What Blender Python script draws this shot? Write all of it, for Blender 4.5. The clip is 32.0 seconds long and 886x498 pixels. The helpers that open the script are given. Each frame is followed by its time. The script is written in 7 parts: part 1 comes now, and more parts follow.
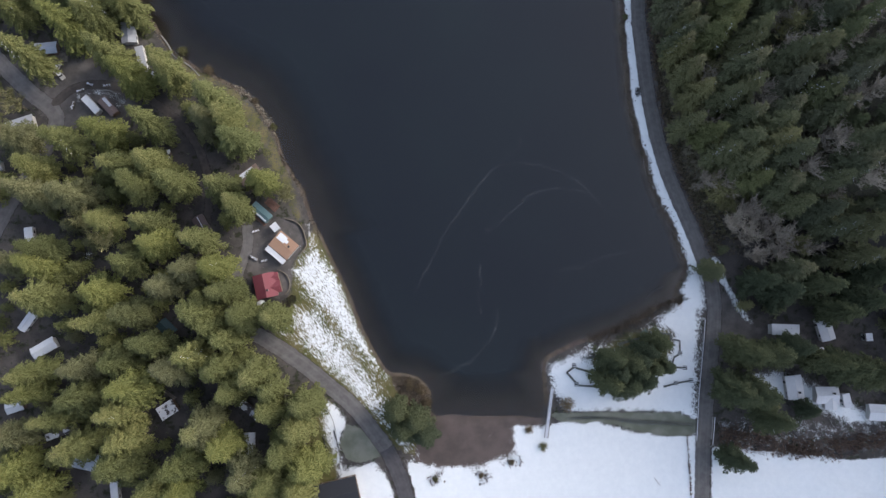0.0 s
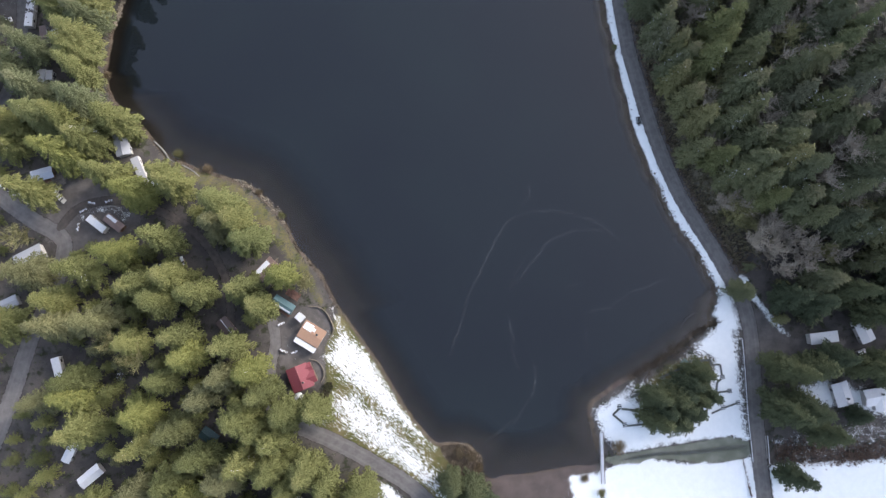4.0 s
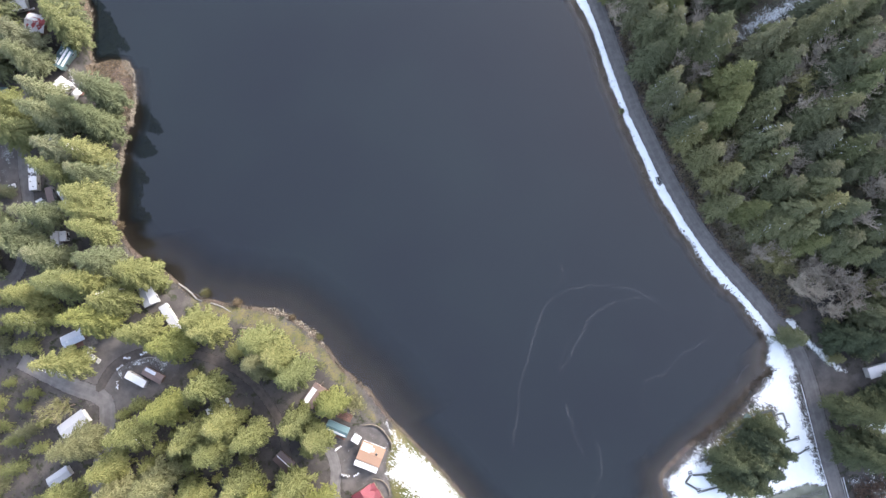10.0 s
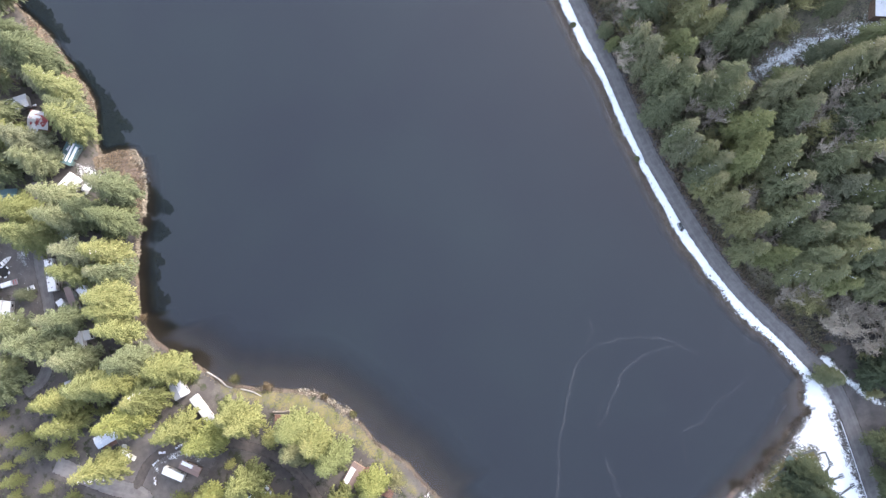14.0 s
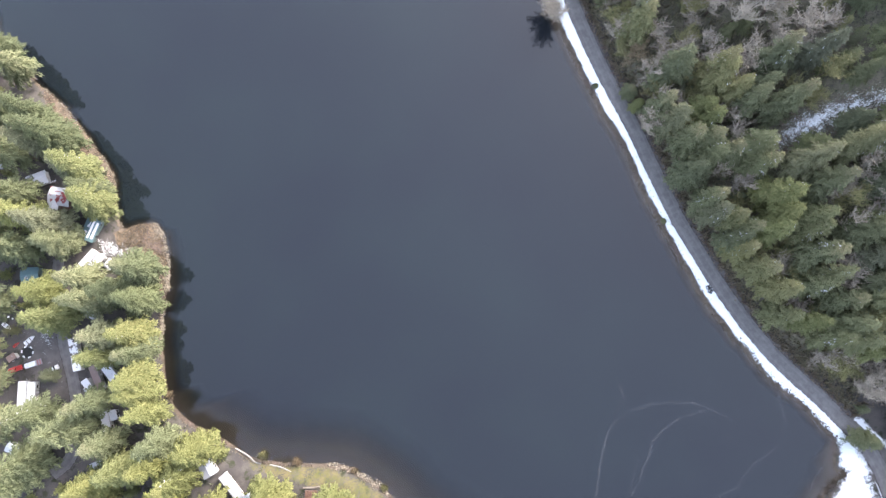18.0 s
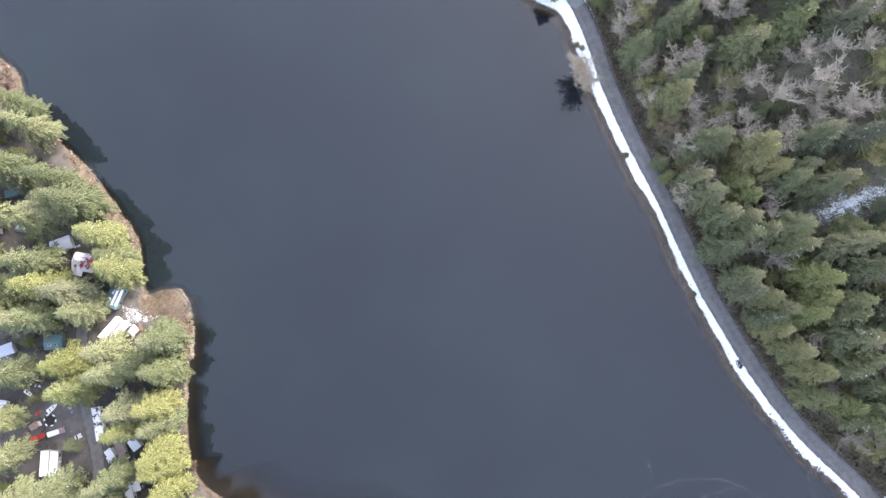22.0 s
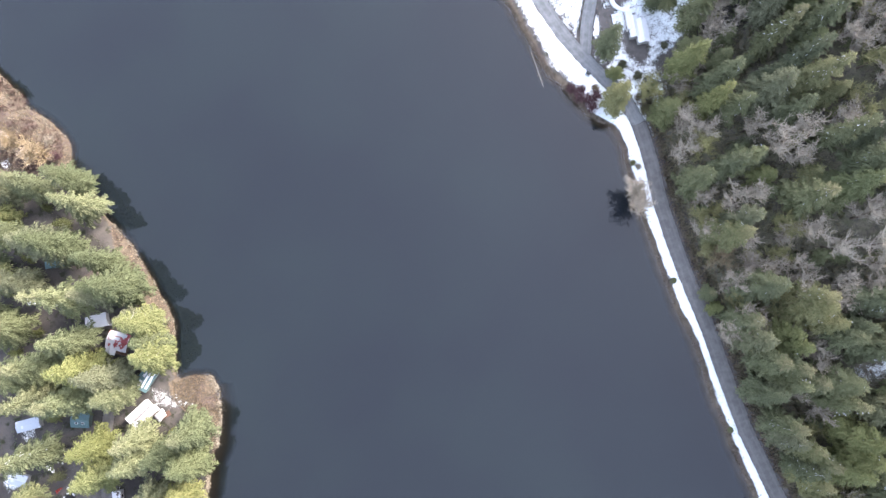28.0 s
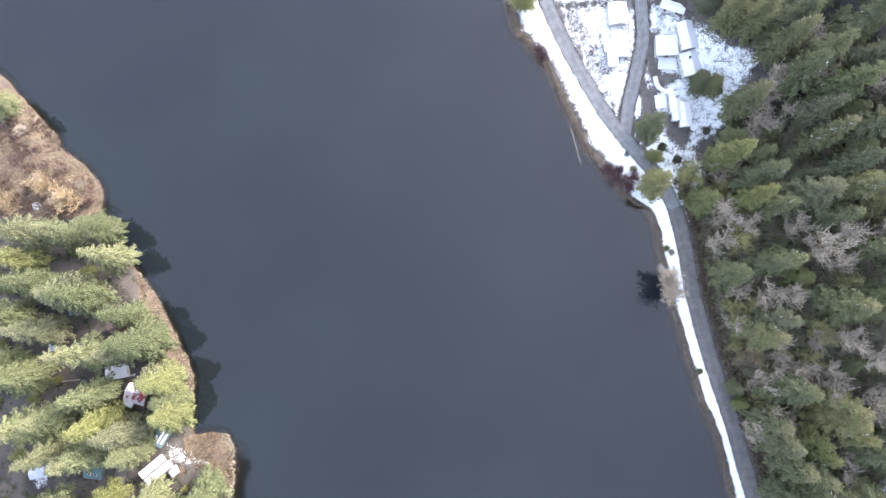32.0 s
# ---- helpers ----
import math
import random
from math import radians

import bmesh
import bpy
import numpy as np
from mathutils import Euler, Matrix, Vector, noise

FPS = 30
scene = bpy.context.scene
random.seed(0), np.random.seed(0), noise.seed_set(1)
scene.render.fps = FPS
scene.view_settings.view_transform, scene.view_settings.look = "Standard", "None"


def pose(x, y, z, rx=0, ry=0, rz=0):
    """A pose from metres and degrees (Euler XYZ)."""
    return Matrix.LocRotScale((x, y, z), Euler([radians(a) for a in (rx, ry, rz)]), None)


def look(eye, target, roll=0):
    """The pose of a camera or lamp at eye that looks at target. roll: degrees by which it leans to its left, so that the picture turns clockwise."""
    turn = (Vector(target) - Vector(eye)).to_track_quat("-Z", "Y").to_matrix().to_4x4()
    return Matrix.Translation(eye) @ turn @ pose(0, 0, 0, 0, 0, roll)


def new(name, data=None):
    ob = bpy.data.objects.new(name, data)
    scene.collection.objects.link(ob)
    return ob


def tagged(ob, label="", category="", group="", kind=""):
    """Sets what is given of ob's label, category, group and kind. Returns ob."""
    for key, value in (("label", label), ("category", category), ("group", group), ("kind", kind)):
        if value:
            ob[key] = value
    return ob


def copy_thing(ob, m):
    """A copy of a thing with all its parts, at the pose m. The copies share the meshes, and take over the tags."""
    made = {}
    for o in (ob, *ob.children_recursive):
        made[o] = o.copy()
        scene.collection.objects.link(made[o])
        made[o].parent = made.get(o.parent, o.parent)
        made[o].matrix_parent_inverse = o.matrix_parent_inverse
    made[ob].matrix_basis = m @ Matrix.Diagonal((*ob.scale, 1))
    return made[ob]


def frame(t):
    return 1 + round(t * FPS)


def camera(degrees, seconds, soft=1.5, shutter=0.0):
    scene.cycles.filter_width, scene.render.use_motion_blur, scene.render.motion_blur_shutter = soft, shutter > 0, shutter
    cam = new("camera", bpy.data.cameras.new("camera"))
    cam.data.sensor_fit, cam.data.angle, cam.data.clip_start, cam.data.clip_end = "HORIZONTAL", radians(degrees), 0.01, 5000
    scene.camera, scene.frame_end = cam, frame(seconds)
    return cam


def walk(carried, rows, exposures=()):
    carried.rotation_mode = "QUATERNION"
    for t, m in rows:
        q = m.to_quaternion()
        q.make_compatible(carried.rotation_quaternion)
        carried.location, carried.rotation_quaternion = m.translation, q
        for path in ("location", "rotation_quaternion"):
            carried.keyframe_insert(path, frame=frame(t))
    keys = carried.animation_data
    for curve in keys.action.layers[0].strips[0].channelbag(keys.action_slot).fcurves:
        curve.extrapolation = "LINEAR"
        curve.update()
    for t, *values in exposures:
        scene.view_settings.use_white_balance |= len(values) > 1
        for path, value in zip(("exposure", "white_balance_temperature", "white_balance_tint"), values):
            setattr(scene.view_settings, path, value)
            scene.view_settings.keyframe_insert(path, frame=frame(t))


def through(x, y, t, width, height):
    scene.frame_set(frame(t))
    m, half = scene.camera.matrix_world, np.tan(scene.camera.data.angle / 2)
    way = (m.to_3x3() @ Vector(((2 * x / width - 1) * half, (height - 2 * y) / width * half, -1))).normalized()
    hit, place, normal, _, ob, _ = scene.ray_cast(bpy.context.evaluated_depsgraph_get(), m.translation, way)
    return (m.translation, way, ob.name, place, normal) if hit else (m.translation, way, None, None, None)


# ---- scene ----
EXPOSURES = [(0.0, -0.22, 6150, 12.8), (2.0, 0.12, 6160, 13), (3.5, 0.26, 6170, 13.3), (6.0, 0.70, 6180, 13.8), (8.0, 0.92, 6200, 14.2), (10.0, 1.10, 6230, 14.7), (14.0, 1.46, 6270, 15.2), (19.0, 1.60, 6370, 15.6), (23.0, 1.66, 6390, 15.6), (32.0, 1.66, 6400, 15.6)]
cam = camera(68.69, 32.0, 1.4)
PATH = [
    (0, -0.00, -0.00, 252.40, 5.637, -1.791, -0.170),
    (0.5, -0.78, 3.67, 252.58, 5.567, -1.615, -1.413),
    (1, -1.56, 7.34, 252.75, 5.529, -1.472, -3.790),
    (1.5, -2.36, 11.00, 252.79, 5.495, -1.330, -5.768),
    (2, -3.15, 14.60, 252.75, 5.393, -1.203, -6.544),
    (2.5, -3.94, 18.10, 252.70, 5.334, -1.070, -7.046),
    (3, -4.74, 21.50, 252.62, 5.283, -0.994, -7.817),
    (3.5, -5.57, 24.82, 252.62, 5.242, -0.971, -8.486),
    (5.5, -8.25, 36.51, 252.36, 5.571, -0.669, -11.506),
    (6, -8.87, 39.66, 252.35, 5.617, -0.614, -12.234),
    (6.5, -9.51, 42.86, 252.36, 5.661, -0.595, -13.124),
    (7, -10.18, 46.13, 252.37, 5.702, -0.572, -13.927),
    (7.5, -10.81, 49.42, 252.39, 5.743, -0.539, -14.841),
    (8, -11.37, 52.75, 252.42, 5.788, -0.524, -15.810),
    (8.5, -11.88, 56.13, 252.42, 5.811, -0.512, -16.551),
    (9, -12.27, 59.48, 252.48, 5.854, -0.490, -17.301),
    (9.5, -12.49, 62.77, 252.46, 5.873, -0.434, -18.043),
    (10, -12.65, 66.15, 252.52, 5.898, -0.375, -18.733),
    (10.5, -12.74, 69.65, 252.60, 5.881, -0.315, -19.505),
    (11, -12.75, 73.31, 252.70, 5.850, -0.266, -20.241),
    (11.5, -12.66, 77.07, 252.76, 5.760, -0.203, -20.983),
    (12, -12.44, 80.89, 252.84, 5.669, -0.153, -21.674),
    (12.5, -12.11, 84.72, 252.87, 5.550, -0.110, -22.175),
    (13, -11.69, 88.52, 252.91, 5.467, -0.013, -22.492),
    (13.5, -11.26, 92.22, 252.90, 5.377, 0.048, -23.151),
    (14, -10.87, 95.87, 252.84, 5.328, 0.116, -23.526),
    (14.5, -10.52, 99.49, 252.81, 5.283, 0.140, -23.890),
    (16.5, -9.88, 113.53, 252.97, 5.323, 0.205, -24.915),
    (17, -9.72, 117.03, 252.92, 5.349, 0.228, -24.958),
    (17.5, -9.52, 120.52, 252.87, 5.367, 0.238, -24.916),
    (18, -9.39, 124.06, 252.89, 5.398, 0.234, -24.869),
    (18.5, -9.26, 127.65, 252.92, 5.410, 0.235, -24.831),
    (19, -9.13, 131.24, 252.94, 5.436, 0.202, -24.771),
    (19.5, -8.98, 134.88, 253.00, 5.435, 0.198, -24.743),
    (20, -8.79, 138.64, 253.04, 5.425, 0.186, -24.657),
    (20.5, -8.56, 142.45, 253.07, 5.395, 0.172, -24.606),
    (21, -8.27, 146.29, 253.12, 5.350, 0.183, -24.543),
    (21.5, -7.97, 150.15, 253.04, 5.301, 0.172, -24.414),
    (22, -7.67, 153.96, 252.93, 5.257, 0.152, -24.171),
    (22.5, -7.40, 157.71, 252.90, 5.237, 0.157, -23.914),
    (23, -7.15, 161.45, 252.90, 5.235, 0.144, -23.679),
    (23.5, -6.88, 165.21, 252.99, 5.204, 0.137, -23.458),
    (24, -6.62, 168.97, 253.13, 5.185, 0.122, -23.227),
    (24.5, -6.35, 172.66, 253.18, 5.189, 0.127, -22.930),
    (25, -6.06, 176.32, 253.15, 5.192, 0.117, -22.631),
    (25.5, -5.76, 179.94, 253.13, 5.201, 0.151, -22.370),
    (27.5, -5.31, 193.54, 253.35, 5.431, 0.203, -19.716),
    (28, -5.31, 196.86, 253.33, 5.560, 0.230, -18.930),
    (28.5, -5.33, 200.23, 253.40, 5.621, 0.236, -18.303),
    (29, -5.39, 203.69, 253.42, 5.690, 0.250, -17.795),
    (29.5, -5.45, 207.22, 253.44, 5.749, 0.247, -17.497),
    (30, -5.46, 210.79, 253.46, 5.773, 0.274, -17.115),
    (30.5, -5.45, 214.35, 253.49, 5.815, 0.288, -16.571),
    (31, -5.46, 217.96, 253.56, 5.808, 0.319, -15.993),
    (31.5, -5.54, 221.63, 253.59, 5.810, 0.337, -15.411),
    (32, -5.64, 225.31, 253.62, 5.810, 0.361, -14.898),
]
walk(cam, [(t, pose(x, y, z, rx, ry, rz)) for t, x, y, z, rx, ry, rz in PATH], EXPOSURES)
SKY_STRENGTH, SUN_STRENGTH, WATER_IOR = 0.40, 2.55, 1.47
# world, sun and exposure
SUN_AZ, SUN_EL = radians(24.0), radians(26.0)
world = bpy.data.worlds.new("sky")
scene.world = world
world.use_nodes = True
wn = world.node_tree.nodes
sky = wn.new("ShaderNodeTexSky")
sky.sky_type, sky.sun_disc = "NISHITA", False
sky.sun_elevation, sky.sun_rotation = SUN_EL, radians(90) - SUN_AZ
sky.air_density, sky.dust_density, sky.ozone_density = 1.0, 4.0, 1.0
haze = wn.new("ShaderNodeHueSaturation")
haze.inputs["Saturation"].default_value = 0.68
world.node_tree.links.new(sky.outputs[0], haze.inputs["Color"])
world.node_tree.links.new(haze.outputs[0], wn["Background"].inputs[0])
wn["Background"].inputs[1].default_value = SKY_STRENGTH
sun = new("sun", bpy.data.lights.new("sun", "SUN"))
sun.data.energy, sun.data.angle, sun.data.color = SUN_STRENGTH, radians(8.0), (1.0, 0.92, 0.79)
sun_way = Vector((math.cos(SUN_AZ) * math.cos(SUN_EL), math.sin(SUN_AZ) * math.cos(SUN_EL), math.sin(SUN_EL)))
sun.matrix_basis = look(sun_way * 400, (0, 0, 0))


# ---------- materials
class Nodes:
    """A short way to wire one material."""

    def __init__(self, name):
        self.mat = bpy.data.materials.new(name)
        self.mat.use_nodes = True
        self.tree = self.mat.node_tree
        self.tree.nodes.clear()
        self.out = self.tree.nodes.new("ShaderNodeOutputMaterial")
        self.at = self.tree.nodes.new("ShaderNodeTexCoord").outputs["Object"]

    def put(self, kind, **values):
        node = self.tree.nodes.new("ShaderNode" + kind)
        for key, value in values.items():
            self.give(node.inputs[key.replace("_", " ")], value)
        return node

    def give(self, socket, value):
        if isinstance(value, bpy.types.NodeSocket):
            self.tree.links.new(value, socket)
        elif isinstance(value, tuple) and len(value) == 3 and socket.type == "RGBA":
            socket.default_value = (*value, 1)
        else:
            socket.default_value = value

    def noise(self, scale, detail=4.0, rough=0.6):
        return self.put("TexNoise", Vector=self.at, Scale=scale, Detail=detail, Roughness=rough).outputs["Fac"]

    def maths(self, op, a, b=0.0):
        node = self.tree.nodes.new("ShaderNodeMath")
        node.operation = op
        self.give(node.inputs[0], a)
        self.give(node.inputs[1], b)
        return node.outputs[0]

    def span(self, v, a, b, lo=0.0, hi=1.0):
        node = self.tree.nodes.new("ShaderNodeMapRange")
        node.interpolation_type = "SMOOTHSTEP"
        for n, value in enumerate((v, a, b, lo, hi)):
            self.give(node.inputs[n], value)
        return node.outputs[0]

    def mix(self, fac, a, b, blend="MIX"):
        node = self.tree.nodes.new("ShaderNodeMix")
        node.data_type, node.blend_type = "RGBA", blend
        self.give(node.inputs[0], fac)
        self.give(node.inputs[6], a)
        self.give(node.inputs[7], b)
        return node.outputs[2]

    def attribute(self, name):
        node = self.tree.nodes.new("ShaderNodeAttribute")
        node.attribute_name = name
        return node.outputs["Fac"]

    def chance(self):
        return self.tree.nodes.new("ShaderNodeObjectInfo").outputs["Random"]

    def island(self):
        return self.tree.nodes.new("ShaderNodeNewGeometry").outputs["Random Per Island"]

    def bump(self, height, strength=0.4, distance=0.1):
        return self.put("Bump", Height=height, Strength=strength, Distance=distance).outputs[0]

    def surface(self, colour, rough=0.8, metal=0.0, normal=None, spec=0.3):
        p = self.put("BsdfPrincipled", Base_Color=colour, Roughness=rough, Metallic=metal)
        p.inputs["Specular IOR Level"].default_value = spec
        if normal is not None:
            self.give(p.inputs["Normal"], normal)
        return p.outputs[0]

    def done(self, shader):
        self.tree.links.new(shader, self.out.inputs[0])
        return self.mat


def plain(name, a, b, rough=0.8, scale=1.5, fine=14.0, metal=0.0, bump=0.3, vary=0.0, spec=0.3):
    """A surface that drifts between two colours, with a fine grain."""
    n = Nodes(name)
    colour = n.mix(n.span(n.noise(scale), 0.3, 0.7), a, b)
    colour = n.mix(0.35, colour, n.mix(n.noise(fine, 3), (0.35, 0.35, 0.35), (1, 1, 1)), "MULTIPLY")
    if vary:
        colour = n.mix(n.maths("MULTIPLY", n.chance(), vary), colour, (0.02, 0.02, 0.02))
    return n.done(n.surface(colour, rough, metal, n.bump(n.noise(fine, 3), bump, 0.05), spec))


def snowy(name, a, b, cover, rough=0.6, scale=0.45, metal=0.0):
    """A roof of one colour under a broken sheet of snow; cover runs from 0 to 1."""
    n = Nodes(name)
    base = n.mix(n.noise(2.5), a, b)
    lie = n.span(n.maths("ADD", n.noise(scale, 5, 0.55), n.maths("MULTIPLY", n.chance(), 0.12)), 1.02 - cover * 0.9, 1.08 - cover * 0.9)
    white = n.mix(n.noise(1.2), (0.52, 0.535, 0.56), (0.66, 0.67, 0.685))
    return n.done(n.surface(n.mix(lie, base, white), rough, metal, n.bump(lie, 0.5, 0.08)))


def foliage(name, dark, mid, pale, through=0.3, joined=False, odd=None, fresh=None, cone=None):
    """Leaves between three colours tree by tree; some trees dull (odd), some fresh, some with cones in the top."""
    n = Nodes(name)
    own = n.attribute("shade") if joined else n.chance()
    pick = n.maths("ADD", n.maths("MULTIPLY", own, 0.8), n.maths("MULTIPLY", n.noise(0.25, 2), 0.4))
    colour = n.mix(n.span(pick, 0.15, 0.6), dark, mid)
    colour = n.mix(n.span(pick, 0.6, 1.0), colour, pale)
    other = n.maths("FRACT", n.maths("MULTIPLY", own, 7.31))
    if odd:
        colour = n.mix(n.span(other, 0.82, 0.92, 0.0, 0.7), colour, odd)
    if fresh:
        colour = n.mix(n.span(other, 0.22, 0.1, 0.0, 0.7), colour, fresh)
    if cone:
        bearing = n.span(n.maths("FRACT", n.maths("MULTIPLY", own, 3.77)), 0.62, 0.72)
        top = n.span(n.maths("ADD", n.attribute("rise"), n.maths("MULTIPLY", n.maths("SUBTRACT", n.noise(0.5, 3), 0.5), 0.3)), 0.72, 0.97, 0.0, 0.6)
        colour = n.mix(n.maths("MULTIPLY", bearing, top), colour, cone)
    colour = n.mix(0.5, colour, n.mix(n.island(), (0.45, 0.5, 0.45), (1, 1, 1)), "MULTIPLY")
    a = n.surface(colour, 0.75, 0.0, None, 0.15)
    b = n.put("BsdfTranslucent", Color=colour).outputs[0]
    m = n.put("MixShader", Fac=through)
    n.tree.links.new(a, m.inputs[1])
    n.tree.links.new(b, m.inputs[2])
    return n.done(m.outputs[0])


def ground_material():
    n = Nodes("ground")
    soil = n.mix(n.span(n.noise(0.12, 6), 0.35, 0.65), (0.06, 0.056, 0.056), (0.108, 0.098, 0.092))
    soil = n.mix(n.span(n.noise(0.3, 5), 0.52, 0.66), soil, (0.034, 0.04, 0.022))
    soil = n.mix(0.6, soil, n.mix(n.noise(3.0, 6), (0.3, 0.3, 0.3), (1.25, 1.2, 1.1)), "MULTIPLY")
    fern = n.mix(n.span(n.noise(0.4, 6), 0.35, 0.65), (0.128, 0.126, 0.078), (0.18, 0.156, 0.112))
    fern = n.mix(0.5, fern, n.mix(n.noise(2.0, 5), (0.35, 0.35, 0.33), (1.1, 1.1, 1.1)), "MULTIPLY")
    lawn = n.mix(n.span(n.noise(0.2, 5), 0.35, 0.65), (0.092, 0.096, 0.03), (0.155, 0.135, 0.06))
    lawn = n.mix(0.5, lawn, n.mix(n.noise(6.0, 4), (0.4, 0.4, 0.4), (1.1, 1.1, 1.1)), "MULTIPLY")
    grit = n.mix(n.span(n.noise(0.25, 5), 0.3, 0.7), (0.085, 0.078, 0.074), (0.14, 0.128, 0.118))
    grit = n.mix(0.4, grit, n.mix(n.noise(9.0, 4), (0.4, 0.4, 0.4), (1.1, 1.1, 1.1)), "MULTIPLY")
    reed = n.mix(n.span(n.noise(0.35, 6), 0.35, 0.65), (0.085, 0.067, 0.051), (0.165, 0.133, 0.098))
    reed = n.mix(n.span(n.noise(0.09, 4), 0.5, 0.62, 0.0, 0.75), reed, (0.115, 0.085, 0.078))
    reed = n.mix(n.span(n.noise(0.14, 4, 0.7), 0.4, 0.3, 0.0, 0.8), reed, (0.2, 0.155, 0.108))
    reed = n.mix(0.6, reed, n.mix(n.noise(4.0, 5), (0.3, 0.28, 0.27), (1.2, 1.2, 1.2)), "MULTIPLY")
    white = n.mix(n.noise(0.5, 4), (0.66, 0.692, 0.705), (0.80, 0.822, 0.82))
    broken = n.maths("ADD", n.maths("MULTIPLY", n.noise(0.45, 6, 0.65), 0.32), n.maths("MULTIPLY", n.noise(2.0, 4, 0.7), 0.36))
    broken = n.maths("ADD", broken, n.maths("MULTIPLY", n.noise(5.0, 3, 0.7), 0.32))
    shift = n.maths("MULTIPLY", n.maths("SUBTRACT", broken, 0.5), 2.3)

    along_shore = n.put("Mapping", Vector=n.at)
    along_shore.vector_type = "TEXTURE"
    along_shore.inputs["Rotation"].default_value = (0, 0, radians(-52))
    along_shore.inputs["Scale"].default_value = (1.5, 0.28, 1.0)
    drift = n.put("TexNoise", Vector=along_shore.outputs[0], Scale=1.0, Detail=4.0, Roughness=0.65).outputs["Fac"]
    drift = n.maths("MULTIPLY", n.maths("SUBTRACT", drift, 0.5), 2.3)

    def cover(name, sharp=0.12, more=None):
        v = n.maths("ADD", n.attribute(name), shift)
        return n.span(v if more is None else n.maths("ADD", v, n.maths("MULTIPLY", more, n.attribute("lawn"))), 0.5 - sharp, 0.5 + sharp)

    colour = n.mix(cover("fern"), soil, fern)
    colour = n.mix(cover("lawn"), colour, lawn)
    colour = n.mix(cover("grit"), colour, grit)
    colour = n.mix(cover("reed"), colour, reed)
    sand = n.mix(n.span(n.noise(0.12, 5), 0.3, 0.7), (0.082, 0.066, 0.06), (0.12, 0.096, 0.086))
    sand = n.mix(0.35, sand, n.mix(n.noise(7.0, 4), (0.4, 0.4, 0.4), (1.1, 1.1, 1.1)), "MULTIPLY")
    colour = n.mix(cover("sand"), colour, sand)
    ice = n.mix(n.span(n.noise(0.15, 5), 0.3, 0.7), (0.12, 0.13, 0.096), (0.2, 0.205, 0.168))
    colour = n.mix(cover("ice"), colour, ice)
    bed = n.mix(n.noise(0.3, 5), (0.075, 0.06, 0.044), (0.125, 0.10, 0.074))
    colour = n.mix(n.attribute("bed"), colour, bed)
    lie = cover("snow", 0.1, drift)
    colour = n.mix(lie, colour, white)
    height = n.maths("ADD", n.maths("MULTIPLY", lie, 0.6), n.noise(3.0, 6, 0.7))
    return n.done(n.surface(colour, 0.85, 0.0, n.bump(height, 0.5, 0.15), 0.2))


def water_material():
    n = Nodes("lake_water")
    murk = n.mix(n.span(n.noise(0.012, 4), 0.3, 0.7), (0.0067, 0.0086, 0.0121), (0.0088, 0.0129, 0.015))
    body = n.put("BsdfDiffuse", Color=murk).outputs[0]
    tint = n.mix(n.span(n.attribute("depth"), 0.0, 1.0), (0.97, 0.96, 0.94), (0.7, 0.61, 0.46))
    clear = n.put("BsdfTransparent", Color=tint).outputs[0]
    under = n.put("MixShader", Fac=n.span(n.attribute("depth"), 0.0, 1.6))
    n.tree.links.new(clear, under.inputs[1])
    n.tree.links.new(body, under.inputs[2])
    ripple = n.bump(n.noise(1.2, 3), 0.012, 0.05)
    shine = n.put("BsdfGlossy", Color=(1, 1, 1), Roughness=0.03, Normal=ripple).outputs[0]
    top = n.put("MixShader", Fac=n.put("Fresnel", IOR=WATER_IOR).outputs[0])
    n.tree.links.new(under.outputs[0], top.inputs[1])
    n.tree.links.new(shine, top.inputs[2])
    return n.done(top.outputs[0])


def road_material(name, dark, pale, snow=0.0, tracks=0.45):
    n = Nodes(name)
    colour = n.mix(n.span(n.noise(0.4, 5), 0.3, 0.7), dark, pale)
    track = n.maths("ABSOLUTE", n.maths("SUBTRACT", n.maths("ABSOLUTE", n.attribute("across")), 0.45))
    worn = n.span(n.maths("ADD", track, n.maths("MULTIPLY", n.noise(0.3, 4), 0.2)), 0.1, 0.3, 1.0, 0.0)
    colour = n.mix(n.maths("MULTIPLY", worn, tracks), colour, (pale[0] * 1.7, pale[1] * 1.68, pale[2] * 1.68))
    colour = n.mix(0.45, colour, n.mix(n.noise(10.0, 4), (0.35, 0.35, 0.35), (1.1, 1.1, 1.1)), "MULTIPLY")
    edge = n.span(n.maths("ADD", n.maths("ABSOLUTE", n.attribute("across")), n.maths("MULTIPLY", n.noise(0.8, 5), 0.5)), 1.1, 1.3)
    colour = n.mix(edge, colour, (0.1, 0.078, 0.066))
    if snow:
        lie = n.span(n.maths("ADD", n.noise(0.7, 6, 0.7), n.maths("MULTIPLY", worn, -0.25)), 0.62 - snow * 0.2, 0.66)
        colour = n.mix(n.maths("MULTIPLY", lie, 0.8), colour, (0.75, 0.78, 0.84))
    rim = n.maths("ADD", n.maths("ABSOLUTE", n.attribute("across")), n.maths("MULTIPLY", n.maths("SUBTRACT", n.noise(0.9, 6, 0.7), 0.5), 0.7))
    ragged = n.put("MixShader", Fac=n.span(rim, 0.86, 1.04))
    n.tree.links.new(n.surface(colour, 0.9, 0.0, n.bump(n.noise(8.0, 4), 0.3, 0.04), 0.2), ragged.inputs[1])
    n.tree.links.new(n.put("BsdfTransparent").outputs[0], ragged.inputs[2])
    return n.done(ragged.outputs[0])


